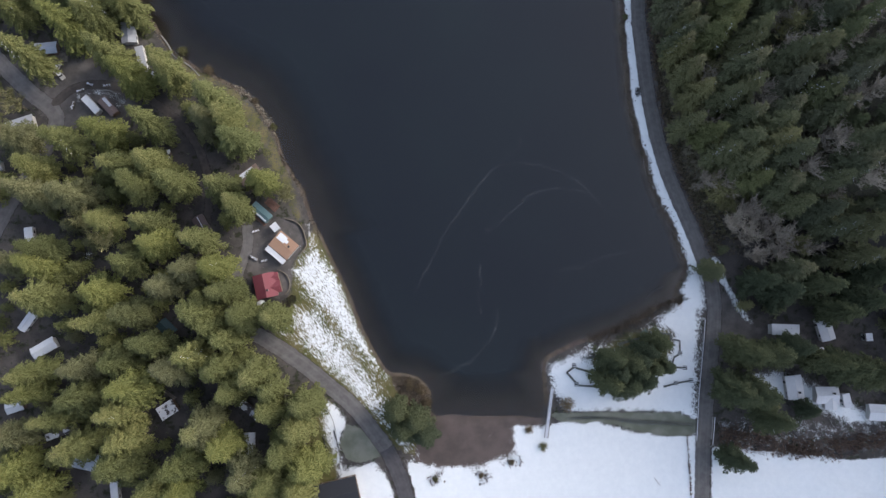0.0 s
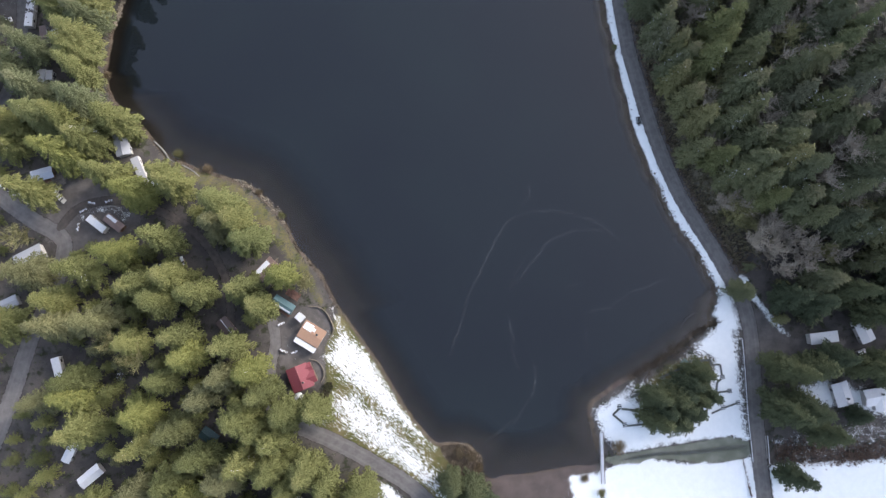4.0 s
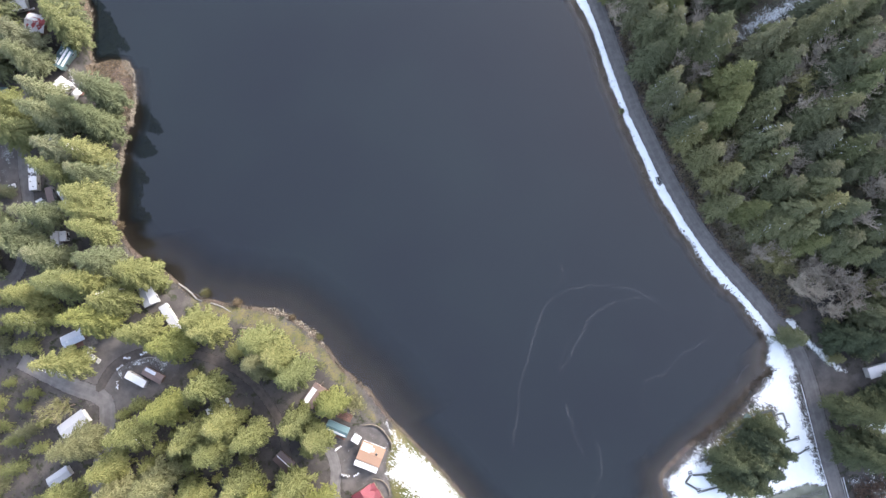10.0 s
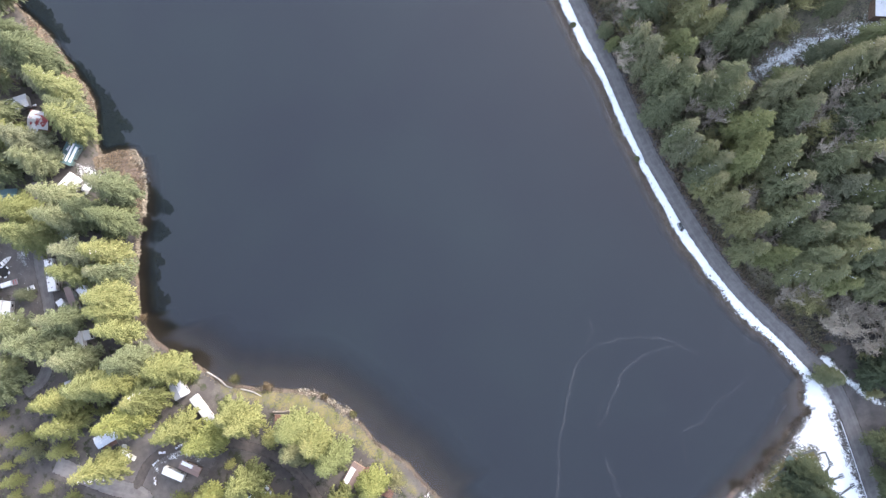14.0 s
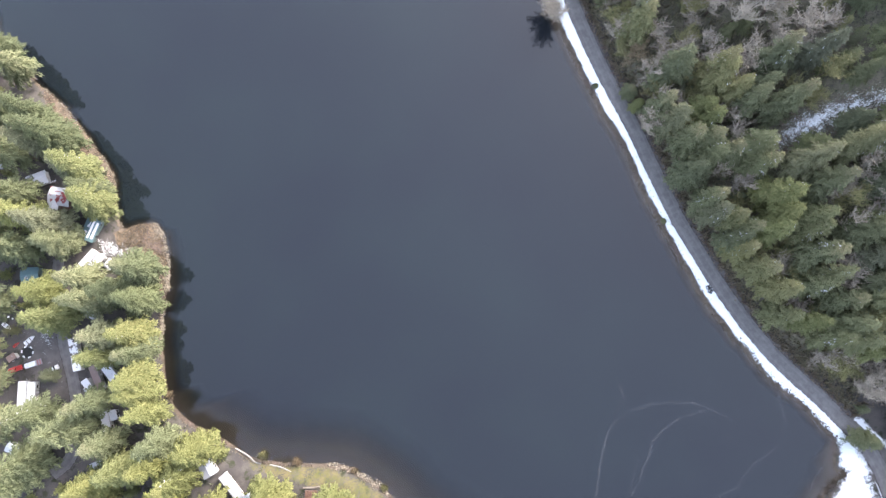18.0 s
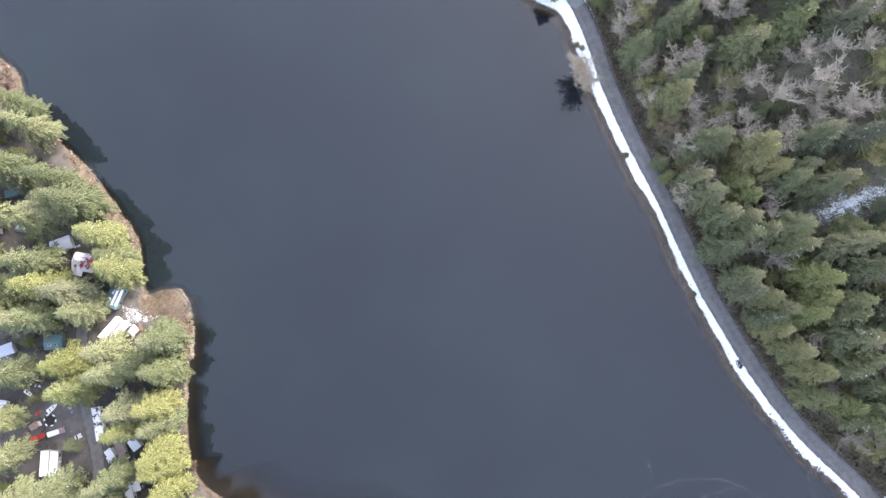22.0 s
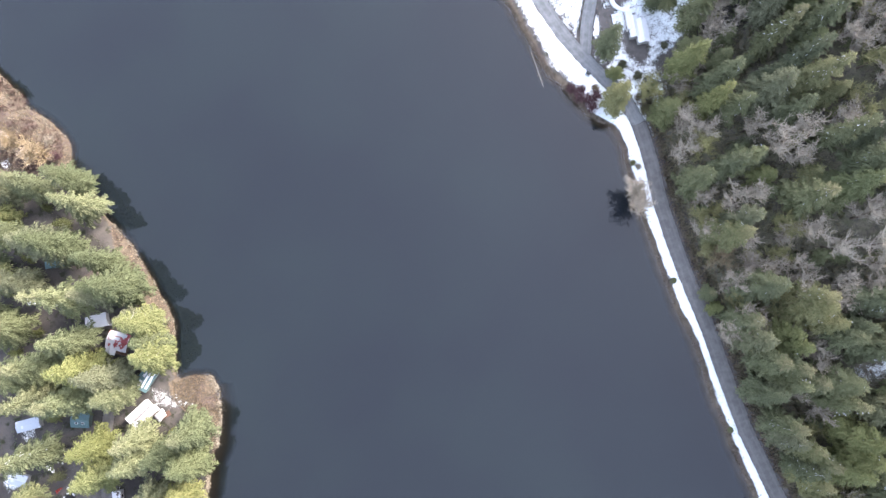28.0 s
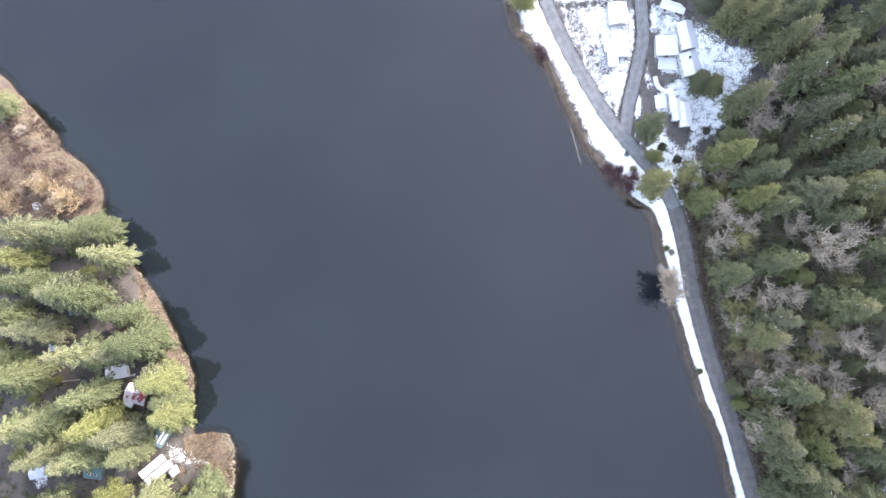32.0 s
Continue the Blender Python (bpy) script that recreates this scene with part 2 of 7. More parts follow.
def streak_material():
    n = Nodes("drifting_foam")
    patchy = n.maths("MULTIPLY", n.span(n.noise(0.09, 3), 0.35, 0.7, 0.25, 1.0), n.span(n.noise(0.7, 6, 0.75), 0.36, 0.68))
    fac = n.maths("MULTIPLY", patchy, n.span(n.maths("ABSOLUTE", n.attribute("across")), 0.0, 1.0, 1.0, 0.0))
    m = n.put("MixShader", Fac=n.maths("MULTIPLY", fac, 0.085))
    n.tree.links.new(n.put("BsdfTransparent").outputs[0], m.inputs[1])
    n.tree.links.new(n.put("BsdfDiffuse", Color=(0.6, 0.6, 0.6)).outputs[0], m.inputs[2])
    return n.done(m.outputs[0])


GROUND, WATER, FOAM = ground_material(), water_material(), streak_material()
GRAVEL = road_material("gravel_road", (0.122, 0.116, 0.112), (0.172, 0.164, 0.158), 0.0, 0.14)
ASPHALT = road_material("asphalt", (0.075, 0.072, 0.077), (0.10, 0.096, 0.10), 0.0, 0.1)
DIRT = road_material("dirt_track", (0.13, 0.122, 0.118), (0.18, 0.17, 0.163), 0.0, 0.12)
# the same dirt in darker colours, with the cedars' shade painted in
SHADED_DIRT = road_material("shaded_dirt_track", (0.07, 0.061, 0.055), (0.11, 0.095, 0.084), 0.0, 0.1)
SLUSH = road_material("slushy_road", (0.152, 0.156, 0.157), (0.222, 0.226, 0.228), 0.0, 0.14)
CEDAR_LEAF = ((0.112, 0.122, 0.05), (0.158, 0.165, 0.064), (0.21, 0.21, 0.08))
FIR_LEAF = ((0.14, 0.152, 0.09), (0.19, 0.197, 0.106), (0.236, 0.226, 0.11))
NEEDLES = foliage("cedar_foliage", *CEDAR_LEAF, 0.2, False, (0.155, 0.15, 0.085), (0.21, 0.218, 0.068), (0.255, 0.245, 0.1))
NORTH_NEEDLES = foliage("north_cedar_foliage", (0.1, 0.116, 0.062), (0.14, 0.156, 0.084), (0.18, 0.19, 0.104), 0.2, False, (0.142, 0.146, 0.094), (0.19, 0.2, 0.08), (0.22, 0.215, 0.126))
YOUNG_NEEDLES = foliage("young_cedar_foliage", *CEDAR_LEAF, 0.2, True, (0.12, 0.12, 0.075))
FIR = foliage("fir_foliage", *FIR_LEAF, 0.35, False, (0.15, 0.155, 0.105), (0.2, 0.21, 0.085), (0.25, 0.225, 0.13))
DARK_FIR = foliage("dark_slope_fir_foliage", (0.116, 0.129, 0.082), (0.154, 0.164, 0.094), (0.193, 0.191, 0.1), 0.35, False, (0.14, 0.145, 0.105), (0.165, 0.185, 0.09), (0.21, 0.19, 0.12))
YOUNG_FIR = foliage("young_fir_foliage", *FIR_LEAF, 0.25, True, (0.13, 0.13, 0.09))
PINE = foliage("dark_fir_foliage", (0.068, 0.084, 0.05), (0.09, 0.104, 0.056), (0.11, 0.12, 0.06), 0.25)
BARK = plain("bark", (0.09, 0.065, 0.05), (0.16, 0.125, 0.10), 0.9, 1.0, 9.0)
TWIG = plain("bare_twigs", (0.37, 0.315, 0.25), (0.50, 0.44, 0.355), 0.9, 0.4, 6.0, 0, 0.2, 0.3)
MOSSY = plain("mossy_twigs", (0.215, 0.205, 0.085), (0.32, 0.30, 0.145), 0.9, 0.4, 6.0, 0, 0.2, 0.3)
TAN = plain("tan_twigs", (0.25, 0.19, 0.115), (0.36, 0.28, 0.175), 0.9, 0.4, 6.0, 0, 0.2, 0.3)
RUST_BUSH = plain("red_brown_twigs", (0.085, 0.045, 0.05), (0.135, 0.075, 0.078), 0.9, 0.5, 6.0)
SNOW = plain("snow", (0.66, 0.69, 0.745), (0.78, 0.795, 0.825), 0.7, 0.8, 5.0, 0, 0.2)
WOOD = plain("weathered_wood", (0.11, 0.095, 0.08), (0.2, 0.175, 0.15), 0.85, 0.8, 12.0)
WET_BOARDS = plain("wet_grey_boards", (0.075, 0.08, 0.072), (0.14, 0.148, 0.134), 0.6, 1.0, 5.0, 0, 0.1)
DARK_WOOD = plain("dark_timber", (0.03, 0.032, 0.034), (0.06, 0.06, 0.06), 0.8, 0.8, 12.0)
DECK = plain("red_brown_deck", (0.13, 0.07, 0.05), (0.2, 0.115, 0.085), 0.8, 0.8, 12.0)
CONCRETE = plain("concrete", (0.22, 0.21, 0.195), (0.32, 0.31, 0.29), 0.85, 0.8, 10.0)
PALE = plain("pale_siding", (0.42, 0.415, 0.395), (0.53, 0.52, 0.50), 0.6, 1.0, 8.0, 0, 0.1)
BROWN = plain("brown_siding", (0.13, 0.085, 0.06), (0.2, 0.14, 0.1), 0.8, 1.0, 8.0)
GREENISH = plain("green_siding", (0.1, 0.14, 0.13), (0.15, 0.2, 0.18), 0.7, 1.0, 8.0)
GLASS = plain("window_glass", (0.02, 0.025, 0.03), (0.03, 0.035, 0.04), 0.08, 0.5, 1.0, 0, 0.0, 0, 0.6)
METAL = plain("grey_metal", (0.3, 0.3, 0.31), (0.42, 0.42, 0.43), 0.4, 1.0, 8.0, 0.8, 0.1)
RUBBER = plain("rubber", (0.015, 0.015, 0.015), (0.025, 0.025, 0.025), 0.8, 2.0, 8.0)
RED = plain("red_paint", (0.38, 0.035, 0.03), (0.46, 0.05, 0.04), 0.35, 1.0, 8.0, 0, 0.05, 0, 0.5)
WHITE = plain("white_paint", (0.7, 0.71, 0.72), (0.8, 0.8, 0.8), 0.4, 1.0, 8.0, 0, 0.05)
TAN_STONE = plain("tan_stone", (0.13, 0.11, 0.082), (0.225, 0.192, 0.146), 0.9, 1.0, 6.0)
STONE = plain("shore_stone", (0.10, 0.082, 0.066), (0.2, 0.165, 0.13), 0.9, 1.0, 6.0)
ROOFS = {
    "white": snowy("snow_covered_roof", (0.2, 0.2, 0.21), (0.28, 0.28, 0.29), 0.96),
    "pale": snowy("pale_metal_roof_dusted_with_snow", (0.3, 0.31, 0.33), (0.38, 0.39, 0.41), 0.3, 0.3),
    "patchy": snowy("half_snowed_dark_roof", (0.06, 0.055, 0.055), (0.1, 0.09, 0.088), 0.62, 0.7),
    "grey": snowy("grey_metal_roof", (0.34, 0.38, 0.44), (0.44, 0.48, 0.54), 0.45, 0.45),
    "teal": snowy("teal_metal_roof", (0.085, 0.15, 0.16), (0.12, 0.19, 0.2), 0.28, 0.5),
    "dark_teal": snowy("dark_teal_roof", (0.04, 0.075, 0.075), (0.06, 0.1, 0.1), 0.25, 0.5),
    "rust": snowy("rusty_roof", (0.15, 0.11, 0.10), (0.22, 0.16, 0.14), 0.2, 0.5),
    "orange": snowy("tan_orange_roof", (0.31, 0.19, 0.125), (0.38, 0.245, 0.165), 0.12, 0.2),
    "red": snowy("red_metal_roof", (0.19, 0.05, 0.06), (0.24, 0.072, 0.082), 0.1, 0.4),
    "redsnow": snowy("red_roof_under_snow", (0.3, 0.055, 0.06), (0.36, 0.085, 0.085), 0.6, 0.35),
    "brown": snowy("brown_shingle_roof", (0.085, 0.062, 0.057), (0.125, 0.095, 0.086), 0.15, 0.5),
    "dark": snowy("black_felt_roof", (0.022, 0.023, 0.026), (0.035, 0.036, 0.04), 0.05, 0.4),
}


# ---------- mesh helpers
def mesh_object(name, verts, faces, material, parent=None, label="", smooth=False):
    me = bpy.data.meshes.new(name)
    me.from_pydata(verts, [], faces)
    me.materials.append(material)
    if smooth:
        me.polygons.foreach_set("use_smooth", [True] * len(me.polygons))
    ob = new(name, me)
    ob.parent = parent
    if label:
        ob["label"] = label
    return ob


def part(name, bm, material, parent, label=""):
    """Links a bmesh as one mesh object under a thing or under a part."""
    me = bpy.data.meshes.new(name)
    bm.to_mesh(me)
    bm.free()
    me.materials.append(material)
    ob = new(name, me)
    ob.parent = parent
    if label:
        ob["label"] = label
    return ob


def box(x0, x1, y0, y1, z0, z1, bevel=0.0, turn=None):
    bm = bmesh.new()
    bmesh.ops.create_cube(bm, size=1.0)
    bmesh.ops.scale(bm, vec=(x1 - x0, y1 - y0, z1 - z0), verts=bm.verts)
    bmesh.ops.translate(bm, vec=((x0 + x1) / 2, (y0 + y1) / 2, (z0 + z1) / 2), verts=bm.verts)
    if bevel:
        bmesh.ops.bevel(bm, geom=list(bm.edges), offset=bevel, segments=2, affect="EDGES", profile=0.7)
    if turn is not None:
        bmesh.ops.transform(bm, matrix=turn, verts=bm.verts)
    return bm


def rod(a, b, r0, r1=None, sides=8):
    """A tapered round bar from a to b."""
    a, b = Vector(a), Vector(b)
    bm = bmesh.new()
    bmesh.ops.create_cone(bm, cap_ends=True, segments=sides, radius1=r0, radius2=r0 if r1 is None else r1, depth=(b - a).length)
    m = Matrix.Translation((a + b) / 2) @ (b - a).to_track_quat("Z", "Y").to_matrix().to_4x4()
    bmesh.ops.transform(bm, matrix=m, verts=bm.verts)
    return bm


def thing(name, label, category, m, group="", kind=""):
    ob = new(name)
    ob.empty_display_size = 0.3
    ob.matrix_basis = m
    return tagged(ob, label, category, group, kind)


def curve_points(points, step):
    """A smooth line through points, in steps of about that length."""
    p = np.array(points, float)
    p = np.vstack([2 * p[0] - p[1], p, 2 * p[-1] - p[-2]])
    found = []
    for a, b, c, d in zip(p, p[1:], p[2:], p[3:]):
        n = max(2, int(np.hypot(*(c - b)) / step))
        for k in np.arange(n) / n:
            found.append(0.5 * (2 * b + (c - a) * k + (2 * a - 5 * b + 4 * c - d) * k * k + (3 * b - a - 3 * c + d) * k**3))
    return np.array(found + [p[-2]])


def to_line(px, py, line, closed=False):
    """Distance of many points to a line of pieces."""
    q = np.vstack([line, line[:1]]) if closed else np.asarray(line)
    best = np.full(px.shape, 1e9)
    for a, b in zip(q, q[1:]):
        d = b - a
        k = np.clip(((px - a[0]) * d[0] + (py - a[1]) * d[1]) / max(d @ d, 1e-9), 0, 1)
        best = np.minimum(best, (px - a[0] - k * d[0]) ** 2 + (py - a[1] - k * d[1]) ** 2)
    return np.sqrt(best)


def inside(px, py, poly):
    odd = np.zeros(px.shape, bool)
    for a, b in zip(poly, np.roll(poly, -1, 0)):
        if a[1] != b[1]:
            odd ^= ((a[1] > py) != (b[1] > py)) & (px < (b[0] - a[0]) * (py - a[1]) / (b[1] - a[1]) + a[0])
    return odd


def signed(px, py, poly):
    """Distance to the edge of a patch, positive inside."""
    d = to_line(px, py, poly, True)
    return np.where(inside(px, py, poly), d, -d)


# ---------- the plan: shores, roads and what covers the ground
SHORE_EAST = [(98.7, 9.2), (101.0, 12.9), (103.2, 17.3), (101.7, 24), (98.3, 34.2), (94.5, 42.1), (91.7, 47.1), (88.9, 59.2), (85.4, 70.8), (82.6, 84.8), (81.5, 101.3), (80.7, 114.4), (80.3, 133.4), (81, 145.6), (81.1, 157.7), (79.4, 168.7), (79.4, 178.9), (79.3, 187.3), (79.6, 202.6), (80.4, 217.3), (81.2, 228.3), (82.1, 237.6), (81.1, 243.1), (77.6, 248.2), (73.1, 254.1), (69.4, 262.1), (67.2, 268.4), (63.9, 275.5), (62.2, 284.1), (61.2, 292.2), (59.9, 299.9), (58.5, 309.2), (56.1, 316), (53.6, 322.3), (50.4, 329.4), (50.2, 335.7), (50.6, 343)]
SHORE_SOUTH = [(-12.5, -22.3), (-2.8, -24.5), (3, -29.2), (3.5, -38.2), (22, -39.4), (38.3, -39.7), (46.4, -39.1), (46.5, -29.5), (45.6, -20.9), (50.6, -15.0), (64.4, -9.4), (77.8, -4.6), (89.6, 1.2), (96.6, 4.5), (101.5, 4.5), (99.6, 6.4)]
SHORE_WEST_FAR = [(-155.9, 366.8), (-149.9, 355.4), (-145.2, 347.4), (-140.8, 338.9), (-138.1, 334.3), (-137.3, 328.9), (-132.4, 323.3), (-129, 317.6), (-125.8, 312), (-125.4, 306.2), (-127.5, 300.6), (-125.4, 293), (-122.4, 283.4), (-119.7, 274.8), (-115.8, 267.3), (-112.8, 258.3), (-110.2, 249.5), (-108.2, 240.3), (-106.7, 233.2), (-106.4, 227.3), (-109.7, 215.7), (-110.9, 207), (-104.3, 205.8), (-98.9, 203), (-98.4, 197.8)]
SHORE_WEST = SHORE_WEST_FAR + [(-99, 191.4), (-101.5, 183.8), (-104.7, 176.5), (-108.2, 171.9), (-114, 159.7), (-116.3, 151), (-119.2, 141.5), (-118.1, 130.4), (-112.3, 122.1), (-105.3, 112.9), (-99.3, 103.9), (-91.9, 98.9), (-79.9, 92.8), (-74, 89.2), (-67.9, 85.5), (-62.2, 77.3), (-57.5, 68.8), (-53.3, 58.2), (-46.5, 47.4), (-42.6, 35.8), (-36.9, 24.7), (-31.1, 14.1), (-27.5, 5.4), (-23.1, -5.5), (-18.6, -14.6)]
SHORE_ROAD = [(106.1, -74.2), (107.4, -53.3), (108.5, -42.7), (109.9, -32), (111.5, -21.2), (113.1, -10.4), (114.1, -1.6), (114.1, 7.2), (112.7, 16.1), (110, 22.8), (106, 34.1), (101.4, 45.4), (97.3, 56.8), (94.3, 68.4), (92.2, 80), (90.5, 91.7), (89.5, 103.5), (88.2, 117.4), (88.2, 129.9), (88.3, 142.4), (88.8, 157.4), (88.3, 170.4), (88, 186.5), (88.3, 199.9), (89, 212.1), (90.7, 224), (91.5, 233.8), (91.8, 242.6), (89.8, 254.6), (85.6, 264), (80.7, 274.8), (76, 286.9), (72.7, 299.8), (69.6, 312.9), (67.4, 325.8), (66, 338.6)]
ROAD_WEST = [(-73.5, -1), (-66.5, -6), (-57.8, -10.9), (-46.9, -18.2), (-36.1, -26.8), (-27, -34.5), (-19.9, -42.7), (-13.4, -51.1), (-8.9, -60.5), (-5.5, -70.8)]
SPUR_EAST = [(113.7, -1.6), (121.9, -7.1), (132, -8.7), (144.2, -10.5)]
DRIVE_NORTH = [(81.2, 276.2), (83.6, 281.6), (86.4, 288.2), (90.2, 295.0), (94.2, 302.5), (99.0, 312.4), (102.5, 327.5), (104.4, 336.9)]
CAMP_A = [(-167.9, 101), (-153.4, 86.8), (-143.2, 78.3), (-142.3, 71.4), (-148.9, 55.7), (-158, 40.9), (-166.5, 22), (-175.9, 3.6), (-187.6, -11.6)]
CAMP_B = [(-143.7, 80.7), (-134.3, 88.1), (-119.8, 88.5), (-101.7, 80), (-89.2, 67.5), (-83, 52.3), (-82.5, 41.1), (-85.6, 20.2)]
CAMP_C = [(-137.3, 205), (-143.4, 190.8), (-147.4, 173.6), (-150.6, 153.9), (-159.4, 134.8), (-169.3, 130.2)]
CAMP_D = [(-67.5, 33.9), (-67.3, 25.1), (-70.3, 16.3), (-73.1, 0.1)]
PATCHES = {}
PATCHES["snow_lawn"] = [(-46.6, 20.7), (-42.1, 25.5), (-37.2, 21.5), (-31.9, 14.1), (-29.6, 7.5), (-25.6, -0.7), (-21.9, -7.7), (-18.6, -13.7), (-12.9, -24.4), (-17.2, -23.1), (-23.8, -15.2), (-29.9, -9.8), (-34.7, -3.3), (-41.7, 4.3), (-46.4, 10.8), (-51.5, 15.8)]
PATCHES["snow_terrace"] = [(-46.9, 37.2), (-43.6, 35.7), (-40.4, 26.8), (-41.2, 23.7), (-43.8, 25.1)]
PATCHES["gap_a"] = [(0.9, -60.2), (7.3, -59.4), (9, -65.2), (3.6, -64.8)]
PATCHES["gap_b"] = [(18, -59.1), (25.7, -58.8), (26.9, -62.1), (21.8, -64.6)]
PATCHES["gap_c"] = [(29.4, -56.7), (37.4, -53.9), (38.6, -57.3), (32.6, -58.9)]
PATCHES["creekside"] = [(113.7, -41), (129.3, -38.6), (179.9, -43.3), (179.2, -54), (146.2, -54.9), (128.6, -53.1), (113.2, -51.2)]
PATCHES["camp_ring"] = [(-136.2, 86.4), (-130.8, 90.9), (-119.6, 89.1), (-114.9, 82.6), (-117.5, 77.3), (-123.1, 83.8), (-130.6, 84.8), (-135.2, 79.4)]
PATCHES["melt"] = [(90.1, -4.9), (96.2, -5.7), (99.2, -8.8), (96.9, -17.2), (92.3, -20.4), (77.5, -18.2), (67.5, -21.4), (61.2, -18.8), (67.7, -13.9), (78.3, -8.3)]
PATCHES["melt_road"] = [(106.6, 0.1), (106.4, -9.7), (105.0, -20.6), (103.6, -35.4), (106.0, -37.1), (107.8, -21.0), (108.9, -10.1), (109.0, -0.3)]
PATCHES["yard_spur"] = [(115.2, 11.7), (119.5, 6.8), (124.9, -2.1), (130.1, -6.1), (138.1, -7.4), (148.9, -8.8), (148.7, -11.4), (137.9, -10.7), (128.5, -11.3), (120.8, -11.7), (116.6, -16.9), (112.9, -29.9), (112, -19.1)]
PATCHES["beach_flecks"] = [(22, -38.8), (36, -41.7), (35.2, -52.6), (29.4, -53.6), (24.1, -48.3)]
PATCHES["snow_patchy"] = [(-55.7, -7.5), (-49.5, 2.1), (-40.8, 2.1), (-32.1, -7.6), (-23.3, -18.4), (-16.3, -29), (-12.4, -39.6), (-2.8, -51.2), (-2.1, -55.4), (-10.2, -48), (-21, -37.5), (-34, -25.1), (-43.8, -15.1), (-48.8, -7.6)]
PATCHES["snow_sw"] = [(-40.3, -31), (-31.7, -35.3), (-27.8, -42), (-31.5, -52), (-28.9, -58.2), (-18.7, -54.6), (-12.3, -61.5), (-9.1, -72.9), (-35.4, -72.5), (-33.4, -64.4), (-31.4, -60.3), (-34.7, -49.9)]
PATCHES["snow_field"] = [(-5.5, -56.4), (6.8, -58.6), (21.8, -58.3), (35.9, -53), (35.3, -43.4), (45.7, -44.3), (54.5, -41.8), (65.4, -41.3), (80.5, -46.3), (104.2, -47.4), (104.8, -74.2), (100.6, -173.8), (2.5, -171.4), (-2.7, -72.9)]
PATCHES["snow_point"] = [(48.3, -20.9), (65, -12.8), (81.7, -8.5), (96.5, 0.6), (99.2, 5.5), (103, 11.7), (104.6, 16.6), (109.5, 15.2), (110.5, 7.2), (108.3, -32), (105.3, -41.6), (96.1, -38.8), (76.4, -37.8), (56.7, -38), (51.4, -32.1)]
PATCHES["snow_east_field"] = [(111, -51.2), (128.6, -53.1), (146.2, -54.9), (163.8, -56.4), (208.7, -54.3), (241.5, -177.2), (106, -174)]
PATCHES["snow_verge"] = [(113.4, 22.4), (117.0, 20.9), (119.4, 12.8), (124.3, 3.6), (127.6, -1.8), (130.6, -5.1), (128.2, -6.6), (124.7, -4.2), (119.8, 0.9), (119.6, 6.7), (115.6, 12.4), (113.5, 18.2)]
PATCHES["snow_houses"] = [(124.9, -24.9), (137.2, -22.2), (156.7, -29.8), (167.3, -36.3), (177.5, -42.7), (162.4, -43), (149.6, -36.1), (134.4, -32.8)]
PATCHES["snow_slope"] = [(111, 130.6), (121, 130.5), (135.3, 136.3), (145.4, 133.9), (162.4, 128.3), (162.9, 120.1), (144.7, 124), (132.7, 122.8), (120.7, 125.7), (112.7, 127.6)]
PATCHES["snow_north"] = [(79.6, 333.6), (109.3, 325.6), (121.6, 307.6), (128.9, 293.5), (133.6, 287.4), (126.6, 278.5), (120.2, 269.5), (107.8, 266.9), (108.4, 253.8), (104.3, 244.4), (99.6, 245.7), (99.4, 258.6), (88.4, 268.1), (85.9, 275.1), (82.8, 284.3), (77.7, 286.8), (73.3, 303.6), (69.1, 321.7), (69.7, 336.3)]
PATCHES["snow_north2"] = [(69.7, 336.3), (110.4, 325.3), (130, 335), (139.4, 357.6), (68.1, 376.9)]
PATCHES["snow_marsh"] = [(-154, 309.5), (-149, 310.5), (-147.2, 306.5), (-151.5, 304.6)]
PATCHES["snow_marsh_north"] = [(-155, 341.5), (-149.5, 342.5), (-147, 338.5), (-152.5, 337.2)]
PATCHES["snow_camp"] = [(-184, 194), (-176, 193.5), (-175, 186.5), (-183, 185.5)]
PATCHES["snow_camp_north"] = [(-173, 208), (-166, 207.5), (-165, 202), (-172, 201.5)]
PATCHES["snow_boat"] = [(-155.5, 183.5), (-150, 184), (-149, 177), (-154, 175.5)]
PATCHES["snow_cedars"] = [(-129, 24.5), (-124.5, 24), (-125, 17.5), (-129, 18)]
PATCHES["snow_pair"] = [(-172, 160), (-162, 157.5), (-160.5, 151.5), (-171, 152)]
PATCHES["snow_spit"] = [(-122.6, 207.2), (-117.4, 205), (-109.2, 197.9), (-103.2, 192.7), (-109.7, 193.4), (-122.1, 198.6)]
PATCHES["grass_lawn"] = [(-49.9, 25.1), (-43.9, 29.5), (-41.4, 35), (-37.9, 25.1), (-12.5, -22.7), (2.6, -39.7), (-1.7, -54.4), (-10.2, -50.1), (-31.8, -28.9), (-44.8, -18.3), (-57.8, -9.7), (-51.6, -1.1), (-49.7, 11.9)]
PATCHES["grass_sw"] = [(-48.9, -26.7), (-33.9, -33.2), (-30.5, -47.8), (-31.4, -62.3), (-39.7, -68.4), (-44.3, -47.7)]
PATCHES["grass_path"] = [(-103.9, 111.4), (-90.1, 100.1), (-73.3, 89.4), (-60.7, 74), (-54.2, 61.1), (-48.6, 46.2), (-45.4, 31.4), (-51.8, 38.5), (-59, 55), (-70.2, 73.4), (-85.9, 86.8), (-101.6, 100.2)]
PATCHES["beach"] = [(3.5, -38.1), (45.8, -38.8), (44.9, -44.3), (35.3, -43.4), (36.1, -53.1), (21.8, -58.3), (6.8, -58.6), (-2.8, -55.4), (-1.7, -43.9)]
